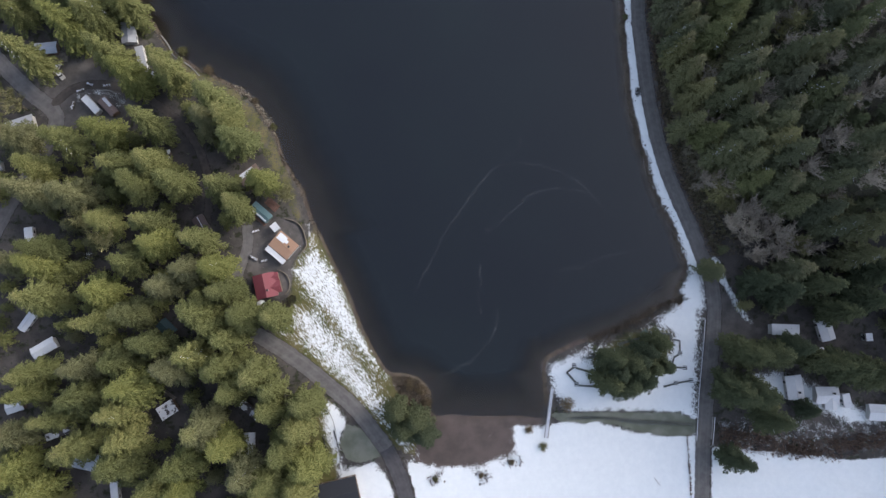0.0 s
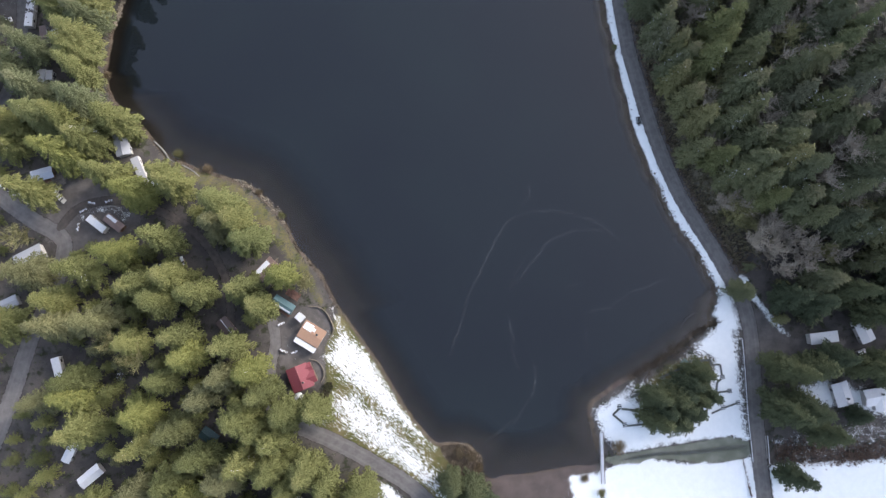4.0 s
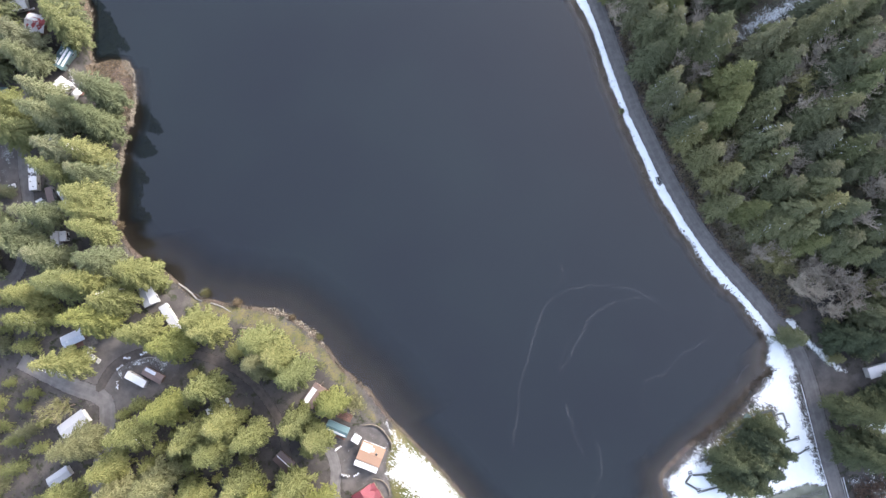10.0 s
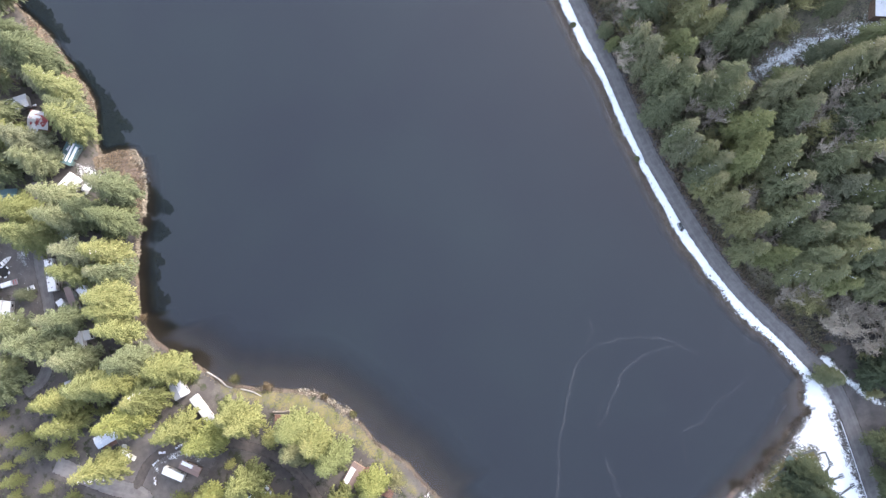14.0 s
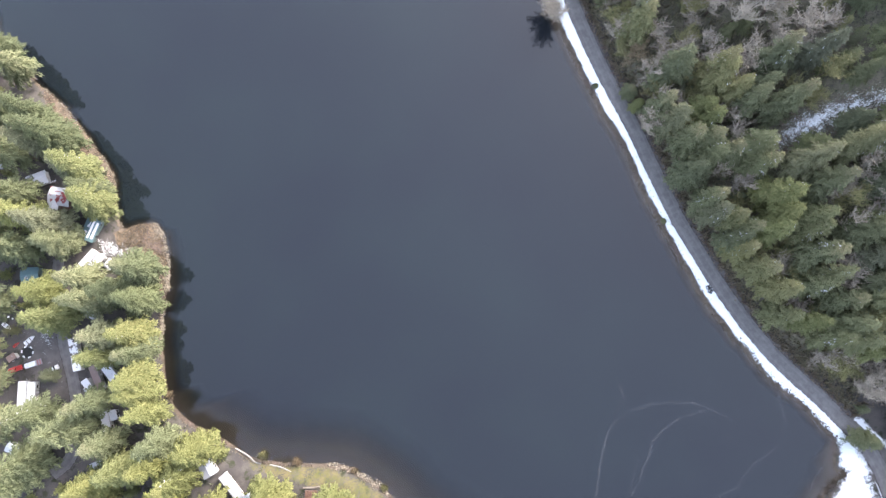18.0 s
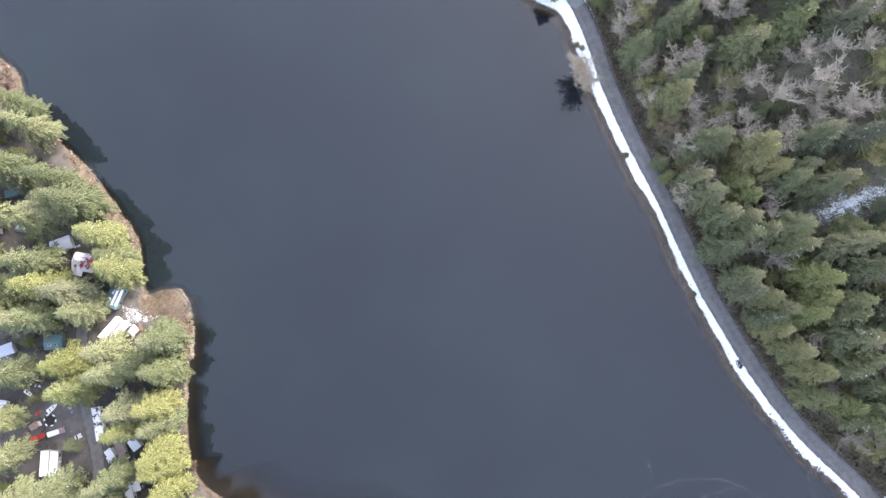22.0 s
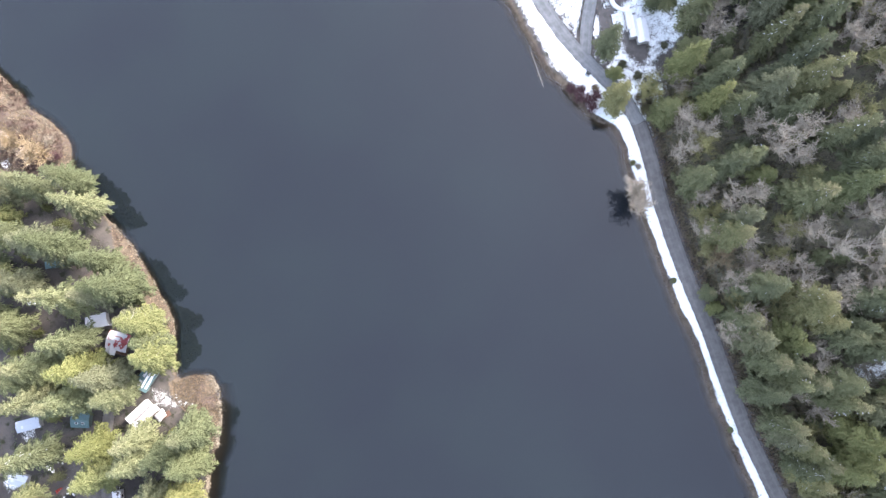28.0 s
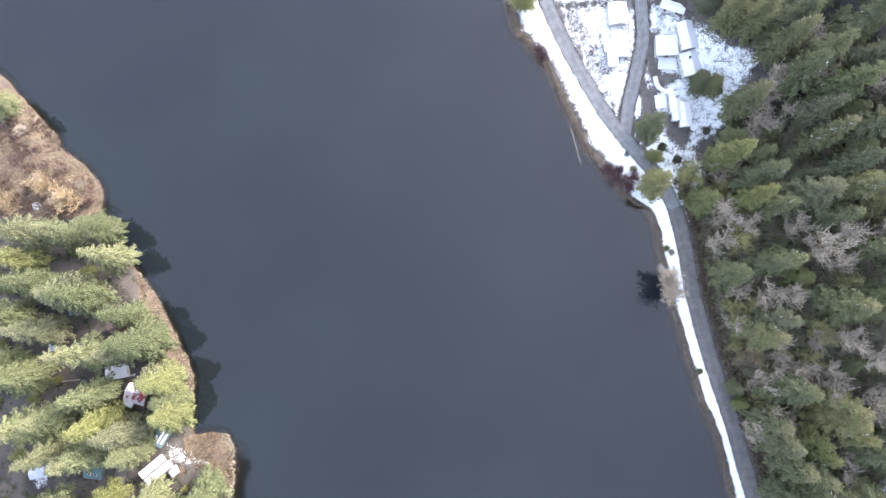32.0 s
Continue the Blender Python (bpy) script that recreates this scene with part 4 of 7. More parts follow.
def twigs(rng, height, spread, thick):
    """Trunk, limbs, branches and twigs of a leafless tree; the trunk apart from the rest."""
    wood, fine = ([], []), ([], [])

    def limb(store, a, b, r0, r1):
        verts, faces = store
        d = (b - a).normalized()
        s = d.orthogonal().normalized()
        t = d.cross(s)
        n = len(verts)
        for at, r in ((a, r0), (b, r1)):
            for k in range(3):
                w = 2.094 * k
                verts.append(at + (s * math.cos(w) + t * math.sin(w)) * r)
        for k in range(3):
            m = (k + 1) % 3
            faces.append((n + k, n + m, n + 3 + m, n + 3 + k))

    def grow(at, way, length, r, level):
        steps = (3, 3, 2, 1)[level]
        for k in range(steps):
            bend = Vector((rng.uniform(-1, 1), rng.uniform(-1, 1), rng.uniform(-0.3, 0.6))) * 0.14
            way = (way + bend).normalized()
            to = at + way * (length / steps)
            limb(wood if level == 0 else fine, at, to, r * (1 - 0.25 * k), r * (1 - 0.25 * (k + 1)))
            at = to
            if level < 3:
                for _ in range((5, 4, 3)[level]):
                    a = rng.random() * 6.28
                    out = Vector((math.cos(a), math.sin(a), rng.uniform(0.2, 1.1))).normalized()
                    grow(at, (way * 0.45 + out).normalized(), length * rng.uniform(0.36, 0.58) * (spread if level == 0 else 1), max(r * 0.5, thick), level + 1)

    grow(Vector((0, 0, -0.4)), Vector((0, 0, 1)), height * 0.72, 0.028 * height, 0)
    return wood, fine


def make_bare(seed, height, spread, thick, material, label):
    rng = random.Random(seed)
    tree = thing("bare_tree", label, "bare tree", Matrix())
    wood, fine = twigs(rng, height, spread, thick)
    mesh_object("trunk", *wood, BARK, tree)
    mesh_object("crown", *fine, material, tree)
    return tree


WEST_KIND = "tall yellow-green cedar with drooping feathery branches"
EAST_KIND = "tall dark green fir on the shaded slope"
CEDARS = [make_conifer(10 + k, 27.0, *spec, NEEDLES, WEST_KIND) for k, spec in enumerate([(5.5, 4.5, 0.85, 0.34), (6.2, 3.5, 0.9, 0.38), (4.9, 5.0, 0.8, 0.30), (5.8, 5.0, 0.92, 0.42), (5.2, 3.0, 0.85, 0.26)])]
NORTH_CEDARS = [make_conifer(20 + k, 27.0, *spec, NORTH_NEEDLES, "tall green cedar with drooping feathery branches") for k, spec in enumerate([(5.5, 4.5, 0.85, 0.34), (6.2, 3.5, 0.9, 0.38), (4.9, 5.0, 0.8, 0.30), (5.8, 5.0, 0.92, 0.42), (5.2, 3.0, 0.85, 0.26)])]
FIRS = [make_conifer(30 + k, 27.0, *spec, FIR, EAST_KIND) for k, spec in enumerate([(4.9, 4.0, 0.85, 0.28), (5.6, 3.5, 0.9, 0.34), (4.5, 5.0, 0.8, 0.24), (5.2, 5.0, 0.9, 0.38), (5.9, 3.5, 0.95, 0.30)])]
HIGH_FIRS = [make_conifer(40 + k, 27.0, *spec, DARK_FIR, "tall deep green fir high on the wooded slope") for k, spec in enumerate([(5.0, 4.0, 0.85, 0.28), (4.5, 4.5, 0.8, 0.34), (5.4, 3.5, 0.9, 0.3)])]
BROADS = [make_conifer(50 + k, 22.0, 4.5, 1.5, 0.8, 0.3, PINE, "broad dark green fir standing alone by the shore") for k in range(2)]
TANS = [make_bare(60 + k, 18.0, 0.95, 0.045, TAN, "leafless tan-brown alder with a soft twiggy crown") for k in range(2)]
GREYS = [make_bare(70 + k, 18.0, 0.9, 0.04, TWIG, "leafless grey-brown tree with fine twigs") for k in range(3)]
MOSSES = [make_bare(80 + k, 18.0, 0.95, 0.05, MOSSY, "leafless tree with mossy olive branches") for k in range(2)]

WEST_A = [(-45.4, -62.5, 28), (-85.8, -62.0, 27), (-95.2, -61.7, 28), (-134.7, -61.2, 28), (-55.0, -60.0, 31), (-62.4, -54.9, 31), (-41.6, -54.8, 28), (-140.8, -54.4, 28), (-106.7, -53.5, 27), (-82.2, -51.8, 33), (-49.5, -48.7, 30), (-70.3, -46.6, 28), (-120.5, -46.2, 28), (-105.1, -44.5, 26), (-143.5, -41.9, 28), (-45.8, -41.1, 28), (-76.7, -40.3, 33), (-128.4, -36.3, 28), (-55.0, -35.1, 27), (-107.1, -34.5, 28), (-42.1, -33.3, 27), (-119.1, -28.6, 28), (-138.0, -27.2, 27), (-54.1, -27.1, 28), (-68.1, -27.0, 27), (-100.7, -26.5, 33), (-61.1, -21.1, 28), (-137.0, -20.6, 28)]
WEST_B = [(-90.0, -19.9, 28), (-72.3, -19.1, 27), (-119.6, -18.7, 28), (-107.2, -16.9, 27), (-81.0, -14.9, 30), (-95.8, -11.0, 31), (-69.6, -9.0, 27), (-74.8, -5.0, 26), (-113.5, -2.8, 33), (-53.8, -1.0, 26), (-64.9, -1.0, 26), (-102.5, 0.2, 30), (-80.5, 1.1, 30), (-135.9, 6.2, 31), (-115.0, 7.2, 28), (-70.9, 8.2, 28), (-92.9, 10.2, 30), (-84.5, 15.4, 27), (-74.4, 16.4, 27), (-105.5, 17.4, 28), (-137.6, 17.4, 27), (-147.2, 18.4, 28), (-135.9, 24.5, 28), (-95.8, 25.6, 28), (-80.7, 27.0, 31), (-98.1, 32.8, 28), (-115.6, 32.9, 26), (-68.3, 38.8, 28)]
WEST_C = [(-126.0, 42.9, 31), (-139.6, 43.7, 33), (-104.4, 46.2, 30), (-73.1, 46.4, 28), (-159.6, 47.1, 33), (-90.0, 47.2, 31), (-60.1, 48.8, 26), (-140.6, 52.5, 27), (-110.1, 53.6, 28), (-99.0, 54.8, 28), (-128.0, 61.6, 31), (-68.3, 63.2, 30), (-147.6, 64.7, 30), (-115.7, 66.3, 28), (-98.7, 68.0, 33), (-72.8, 70.9, 28), (-80.3, 71.1, 26), (-77.0, 77.5, 30), (-92.4, 87.4, 33), (-106.6, 87.6, 30), (-96.3, 92.0, 28), (-143.0, 92.7, 34), (-114.1, 94.5, 33), (-129.6, 105.8, 34), (-121.9, 110.5, 28), (-152.8, 112.1, 28), (-112.9, 116.0, 27), (-128.3, 119.4, 30), (-151.1, 120.6, 28)]
WEST_D = [(-139.0, 122.3, 27), (-123.0, 124.4, 30), (-141.0, 131.8, 27), (-172.9, 133.4, 33), (-123.1, 136.3, 31), (-167.7, 137.8, 34), (-149.8, 142.0, 33), (-123.0, 143.3, 28), (-138.0, 147.9, 31), (-121.3, 149.1, 31), (-156.4, 151.6, 37), (-172.5, 154.1, 33), (-118.8, 157.8, 27), (-129.4, 161.7, 31), (-116.3, 164.6, 30), (-155.0, 164.8, 9), (-125.1, 168.0, 31), (-171.6, 169.9, 31), (-111.1, 175.1, 30), (-117.1, 180.9, 28), (-140.7, 181.8, 31), (-167.5, 182.8, 33), (-125.4, 183.1, 31), (-105.4, 185.9, 33), (-123.5, 188.8, 33), (-139.4, 192.3, 28), (-158.1, 196.1, 40), (-128.5, 207.5, 27)]
WEST_E = [(-142.1, 210.5, 38), (-128.9, 213.5, 33), (-152.2, 214.9, 37), (-112.3, 216.6, 29), (-134.6, 219.7, 38), (-111.4, 221.4, 26), (-157.4, 224.0, 42), (-149.5, 224.8, 34), (-110.7, 228.5, 35), (-136.7, 230.4, 34), (-113.9, 231.0, 28), (-159.1, 242.7, 37), (-120.1, 243.5, 37), (-115.3, 244.3, 38), (-114.1, 244.6, 37), (-130.4, 245.3, 45), (-163.9, 250.1, 37), (-118.0, 255.5, 34), (-148.6, 256.5, 35), (-130.1, 265.0, 37), (-160.4, 266.0, 38), (-134.5, 267.3, 37), (-147.3, 275.2, 35), (-119.8, 277.2, 35), (-150.1, 284.5, 34), (-136.1, 290.6, 31), (-122.8, 290.6, 31), (-146.5, 294.4, 33), (-151.5, 349.0, 28)]
EAST_A = [(115.1, -54.5, 28), (0.8, -43.3, 27), (-6.1, -42.6, 27), (-2.0, -38.6, 28), (127.5, -38.3, 30), (-9.3, -36.5, 28), (144.0, -36.3, 14), (75.6, -26.6, 28), (121.6, -30.2, 32), (68.4, -25.4, 28), (82.2, -24.8, 27), (112.9, -28.0, 35), (78.6, -22.6, 28), (71.6, -21.8, 28), (84.6, -19.6, 28), (164.8, -22.1, 30), (80.0, -17.6, 29), (88.6, -19.0, 27), (154.3, -20.0, 32), (144.0, -17.9, 34), (75.9, -17.9, 29), (70.4, -17.9, 28), (127.4, -16.0, 32), (82.4, -14.2, 28), (118.0, -13.9, 34), (135.4, -13.0, 29), (88.3, -10.8, 28), (152.5, 0.7, 29)]
EAST_B = [(160.0, 4.5, 32), (132.5, 6.8, 29), (146.2, 10.8, 32), (124.4, 11.0, 29), (165.3, 14.8, 32), (136.6, 15.1, 30), (110.6, 16.1, 16), (158.5, 20.1, 32), (158.7, 30.3, 34), (150.2, 31.3, 29), (142.0, 37.2, 32), (134.9, 38.9, 32), (141.2, 45.8, 32), (129.8, 47.5, 29), (145.3, 48.5, 34), (120.9, 49.1, 30), (118.2, 55.0, 29), (129.5, 55.8, 32), (148.5, 56.4, 32), (109.7, 58.1, 32), (124.1, 59.9, 32), (116.9, 61.3, 32), (125.1, 65.6, 30), (106.4, 66.0, 30), (139.6, 67.8, 29), (115.7, 70.2, 32), (127.5, 70.9, 29), (101.2, 71.5, 28), (135.0, 74.2, 30)]
EAST_C = [(111.1, 77.5, 30), (142.5, 77.7, 34), (115.5, 79.1, 32), (129.3, 79.4, 30), (103.1, 81.3, 32), (149.2, 85.6, 32), (127.6, 88.3, 30), (115.3, 88.3, 34), (132.9, 89.7, 34), (100.2, 90.3, 32), (140.1, 92.0, 30), (145.4, 96.0, 32), (116.4, 96.1, 29), (97.4, 98.4, 32), (138.8, 100.0, 32), (119.7, 100.0, 30), (107.6, 100.9, 32), (97.0, 103.3, 30), (141.0, 104.5, 36), (111.8, 105.2, 32), (102.4, 105.4, 29), (126.0, 109.8, 34), (100.0, 110.4, 29), (114.2, 112.0, 34), (95.9, 115.3, 30), (136.1, 115.9, 36), (142.0, 116.0, 35), (123.5, 118.3, 36), (95.7, 120.4, 34), (151.5, 120.5, 29)]
EAST_D = [(111.6, 123.6, 32), (114.6, 130.4, 29), (106.6, 131.6, 28), (95.7, 131.7, 29), (101.2, 134.8, 32), (125.7, 139.1, 34), (103.2, 139.4, 32), (98.0, 144.0, 34), (117.8, 146.2, 32), (104.8, 146.5, 30), (122.5, 148.3, 29), (137.7, 149.8, 32), (116.9, 151.5, 29), (104.9, 151.7, 28), (97.2, 152.4, 34), (129.3, 154.5, 34), (112.0, 156.2, 36), (96.2, 159.8, 32), (114.9, 160.6, 34), (91.8, 165.2, 11), (104.6, 168.6, 34), (91.6, 171.5, 11), (146.0, 184.6, 34), (100.7, 190.4, 36), (136.6, 191.9, 30), (104.6, 193.2, 35), (123.6, 194.3, 32), (141.1, 198.4, 34), (136.0, 210.2, 36)]
EAST_E = [(97.8, 212.2, 29), (106.4, 213.5, 36), (111.0, 214.4, 34), (129.4, 223.2, 29), (136.5, 230.7, 36), (124.8, 231.6, 35), (115.3, 233.1, 30), (110.4, 237.7, 35), (136.3, 239.5, 34), (116.5, 244.4, 34), (145.8, 249.6, 35), (134.1, 250.1, 36), (83.6, 252.4, 27), (109.7, 256.1, 38), (136.1, 260.2, 32), (88.9, 264.3, 9), (143.2, 264.9, 38), (152.0, 271.2, 34), (119.8, 272.2, 34), (87.2, 273.9, 27), (134.9, 274.2, 36), (141.5, 278.6, 36), (153.5, 283.6, 35), (116.2, 283.7, 14), (112.3, 286.8, 14), (133.1, 287.4, 35), (135.6, 293.8, 36), (127.5, 298.6, 36), (122.8, 303.8, 34), (56.6, 338.0, 14)]
BARE_WEST_A = [(-116.2, 27.3, 16), (-123.4, 33.4, 15), (-153.0, 78.8, 16), (-133.2, 303.8, 16), (-155.5, 308.5, 17), (-140.9, 312.9, 14)]
BARE_EAST_A = [(126.1, 21.9, 15), (134.6, 22.9, 15), (144.1, 24.0, 15), (140.0, 26.1, 15), (135.8, 28.3, 15), (123.2, 28.4, 15), (131.8, 32.7, 15), (119.2, 33.9, 15), (127.7, 36.0, 15), (122.5, 39.3, 15), (112.1, 44.8, 15), (152.6, 47.0, 16), (116.5, 47.0, 15), (109.1, 49.3, 15), (137.2, 52.5, 15), (143.0, 56.8, 16), (141.8, 62.0, 15), (145.3, 71.6, 16), (123.6, 73.7, 15), (150.6, 74.2, 16), (122.5, 79.8, 15), (141.2, 86.8, 15), (143.8, 91.1, 16), (129.4, 93.5, 17), (138.4, 96.6, 16), (149.3, 99.2, 16), (131.0, 100.5, 17), (128.4, 105.7, 16), (134.2, 105.9, 16), (108.9, 121.3, 14)]
BARE_EAST_B = [(105.1, 128.4, 14), (112.8, 138.9, 15), (114.2, 144.2, 15), (98.6, 147.9, 17), (100.0, 154.7, 16), (123.2, 154.9, 16), (91.2, 156.5, 16), (142.1, 160.5, 17), (100.3, 160.7, 17), (125.9, 162.1, 15), (98.4, 165.4, 16), (116.3, 166.2, 15), (136.7, 171.8, 20), (99.3, 172.8, 17), (128.2, 175.4, 17), (137.8, 181.9, 17), (143.6, 182.2, 17), (123.8, 182.5, 16), (117.2, 182.9, 14), (96.1, 193.7, 16), (107.8, 200.9, 15), (113.3, 201.2, 16), (98.9, 206.2, 16), (127.5, 208.1, 16), (124.8, 215.3, 19), (131.8, 217.4, 16), (105.4, 223.1, 16), (120.4, 224.3, 16), (99.3, 225.3, 16), (108.2, 229.3, 15), (102.9, 235.7, 16)]

placed = []


def plant(kinds, rows, seed, full, group, label="", tall=1.0):
    rng = random.Random(seed)
    for x, y, h in rows:
        kind = kinds[rng.randrange(len(kinds))]
        s = h * tall / full
        wide = min(s, 1.06) * rng.uniform(0.84, 1.1) * (1.0 if s > 0.7 else 1.45)
        z = float(land(np.array([x]), np.array([y]))[0][0])
        m = Matrix.Translation((x, y, z)) @ pose(0, 0, 0, rng.uniform(-2.5, 2.5), rng.uniform(-2.5, 2.5), rng.uniform(0, 360)) @ Matrix.Diagonal((wide, wide, s, 1))
        ob = copy_thing(kind, m)
        if label or h < 19:
            ob["label"] = label or "small " + kind["label"].replace("tall ", "")
        ob["group"] = group
        placed.append((x, y))


WEST_ROWS = [WEST_A, WEST_B, WEST_C, WEST_D, WEST_E]
EAST_ROWS = [EAST_A, EAST_B, EAST_C, EAST_D, EAST_E]
# firs in the darker PINE foliage: the yards' shade is put into their colour
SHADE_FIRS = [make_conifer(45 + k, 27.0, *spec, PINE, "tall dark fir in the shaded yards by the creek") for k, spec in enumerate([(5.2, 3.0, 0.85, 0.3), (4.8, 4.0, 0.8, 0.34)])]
SUNNY_CEDARS = [make_conifer(15 + k, 27.0, *spec, foliage("sunny_cedar_foliage", (0.142, 0.156, 0.064), (0.178, 0.188, 0.075), (0.218, 0.218, 0.092), 0.2), "bright yellow-green cedar with drooping branches near the shore") for k, spec in enumerate([(5.8, 3.5, 0.85, 0.34), (5.2, 4.0, 0.9, 0.3)])]
SUNNY = {(-123.1, 136.3), (-123.0, 143.3), (-121.3, 149.1), (-139.4, 192.3), (-116.3, 164.6), (-134.6, 219.7), (-68.3, 63.2), (-77.0, 77.5)}
creekside = lambda r: r[1] < 15 and r[0] > 105  # the yards south of the lane
lone = lambda r: r[1] < -10 and r[0] < 100 or r[1] < -46  # the firs round the picnic point and by the west road
high = lambda r: r[0] - np.interp(r[1], ROAD_Y, ROAD_X) > 36 and r[1] > 15  # the upper slope
for k, rows in enumerate(WEST_ROWS):
    plant(SUNNY_CEDARS, [r for r in rows if r[:2] in SUNNY], 150 + k, 27.0, "cedars on the west shore", "", 1.07)
    plant(CEDARS if k < 3 else NORTH_CEDARS, [r for r in rows if r[:2] not in SUNNY], 100 + k, 27.0, "cedars on the west shore", "", 1.07)
for k, rows in enumerate(EAST_ROWS):
    plant(FIRS, [r for r in rows if not lone(r) and not high(r) and not creekside(r)], 200 + k, 27.0, "firs on the east slope")
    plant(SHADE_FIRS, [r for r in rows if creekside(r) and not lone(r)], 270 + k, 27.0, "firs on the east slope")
    plant(HIGH_FIRS, [r for r in rows if not lone(r) and high(r)], 250 + k, 27.0, "firs on the east slope")
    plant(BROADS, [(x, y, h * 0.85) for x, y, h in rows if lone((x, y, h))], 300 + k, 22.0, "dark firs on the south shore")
for rows in [BARE_WEST_A]:
    plant(TANS + MOSSES, rows, 400, 18.0, "leafless trees")
for rows in [BARE_EAST_A, BARE_EAST_B]:
    plant(GREYS * 3 + MOSSES * 2, rows, 401, 17.5, "leafless trees")



# ---------- houses, cabins and trailers
def gable(length, width, eave, rise, roof, wall, parent, over=0.35, thick=0.14, seams=0):
    """Walls with gables, two thick roof panels, a ridge cap, doors and windows round a rectangle."""
    hl, hw = length / 2, width / 2
    bm = bmesh.new()
    ring = [bm.verts.new((sx * hl, sy * hw, z)) for z in (-1.0, eave) for sx, sy in ((-1, -1), (1, -1), (1, 1), (-1, 1))]
    tops = [bm.verts.new((sx * hl, 0, eave + rise)) for sx in (-1, 1)]
    for a, b in ((0, 1), (1, 2), (2, 3), (3, 0)):
        bm.faces.new((ring[a], ring[b], ring[b + 4], ring[a + 4]))
    bm.faces.new((ring[5], ring[6], tops[1]))
    bm.faces.new((ring[7], ring[4], tops[0]))
    part("wall", bm, wall, parent)
    slope = math.atan2(rise, hw)
    run = math.hypot(rise, hw) + over
    for sign in (-1, 1):
        turn = Matrix.Translation((0, 0, eave + rise + 0.02)) @ Matrix.Rotation(-sign * slope, 4, "X")
        y0, y1 = (0.0, run) if sign > 0 else (-run, 0.0)
        panel = part("roof_panel", box(-hl - over, hl + over, y0, y1, 0, thick, 0.02, turn), roof, parent)
        for k in range(seams):
            sx = -hl + (k + 0.5) * length / seams
            part("seam", box(sx - 0.025, sx + 0.025, y0, y1, thick, thick + 0.04, 0, turn), roof, panel)
    part("ridge_cap", rod((-hl - over, 0, eave + rise + thick), (hl + over, 0, eave + rise + thick), 0.09, None, 6), roof, parent)
    for sign in (-1, 1):
        for k in range(max(1, int(length / 3.2))):
            wx = -hl + (k + 0.5) * length / max(1, int(length / 3.2))
            y = sign * hw
            if sign < 0 and k == 0:
                door = part("door", box(wx - 0.45, wx + 0.45, y - 0.05, y + 0.05, 0.05, 2.05, 0.01), DARK_WOOD, parent)
                part("handle", box(wx + 0.3, wx + 0.36, y - 0.1, y - 0.05, 1.0, 1.06), METAL, door)
            else:
                frame_ob = part("window", box(wx - 0.6, wx + 0.6, y - 0.04, y + 0.04, 0.9, 2.0, 0.01), WHITE, parent)
                part("pane", box(wx - 0.53, wx + 0.53, y - 0.05, y + 0.05, 0.97, 1.93), GLASS, frame_ob)


def wing(parent, at, turn, length, width, eave, rise, roof, wall, seams=0):
    """A second gabled block of the same house, set at a place of its own."""
    had = set(parent.children)
    gable(length, width, eave, rise, ROOFS[roof], wall, parent, 0.3, 0.14, seams)
    for piece in set(parent.children) - had:
        piece.matrix_basis = pose(at[0], at[1], 0, 0, 0, turn)


def lying_snow(parent, length, width, eave, pitch, side, patches):
    """Slabs of snow on one roof panel; each from u0 to u1 along the ridge (-0.5 to 0.5) and v0 to v1 down the slope (0 to 1)."""
    rise = width / 2 * pitch
    run = math.hypot(rise, width / 2)
    tilt = Matrix.Translation((0, 0, eave + rise + 0.02)) @ Matrix.Rotation(-side * math.atan2(rise, width / 2), 4, "X")
    for u0, u1, v0, v1 in patches:
        y0, y1 = sorted((side * v0 * run, side * v1 * run))
        part("snow_patch", box(u0 * length, u1 * length, y0, y1, 0.13, 0.22, 0.03, tilt), SNOW, parent, "slab of snow lying on the roof")


def shell(x, y, ang, name, label, category, group=""):
    z = float(hill(x, y))
    return thing(name, label, category, pose(x, y, z, 0, 0, ang), group)


def cabin(x, y, length, width, ang, roof, wall, label, eave=2.5, pitch=0.32, chimney=False, name="cabin", porch=0.0, seams=0):
    ob = shell(x, y, ang, name, label, name.replace("_", " "), "buildings round the lake")
    length, width = length - 0.6, width - 0.6  # the sizes given are those of the roof
    gable(length, width, eave, width / 2 * pitch, ROOFS[roof], wall, ob, seams=seams)
    if chimney:
        c = part("chimney", box(length * 0.2, length * 0.2 + 0.6, 0.5, 1.1, eave, eave + width / 2 * pitch + 0.9, 0.03), CONCRETE, ob)
        part("cap", box(length * 0.2 - 0.08, length * 0.2 + 0.68, 0.42, 1.18, eave + width / 2 * pitch + 0.9, eave + width / 2 * pitch + 1.0), DARK_WOOD, c)
    if porch:
        part("porch_deck", box(-length / 2, length / 2, -width / 2 - porch, -width / 2 - 0.06, 0.0, 0.3, 0.02), DECK, ob)
        for k in range(3):
            px = -length / 2 + 0.15 + k * (length - 0.3) / 2
            part("porch_post", box(px - 0.06, px + 0.06, -width / 2 - porch + 0.05, -width / 2 - porch + 0.17, 0.3, 1.25), WOOD, ob)
        part("porch_rail", box(-length / 2, length / 2, -width / 2 - porch + 0.06, -width / 2 - porch + 0.16, 1.2, 1.3), WOOD, ob)
    return ob


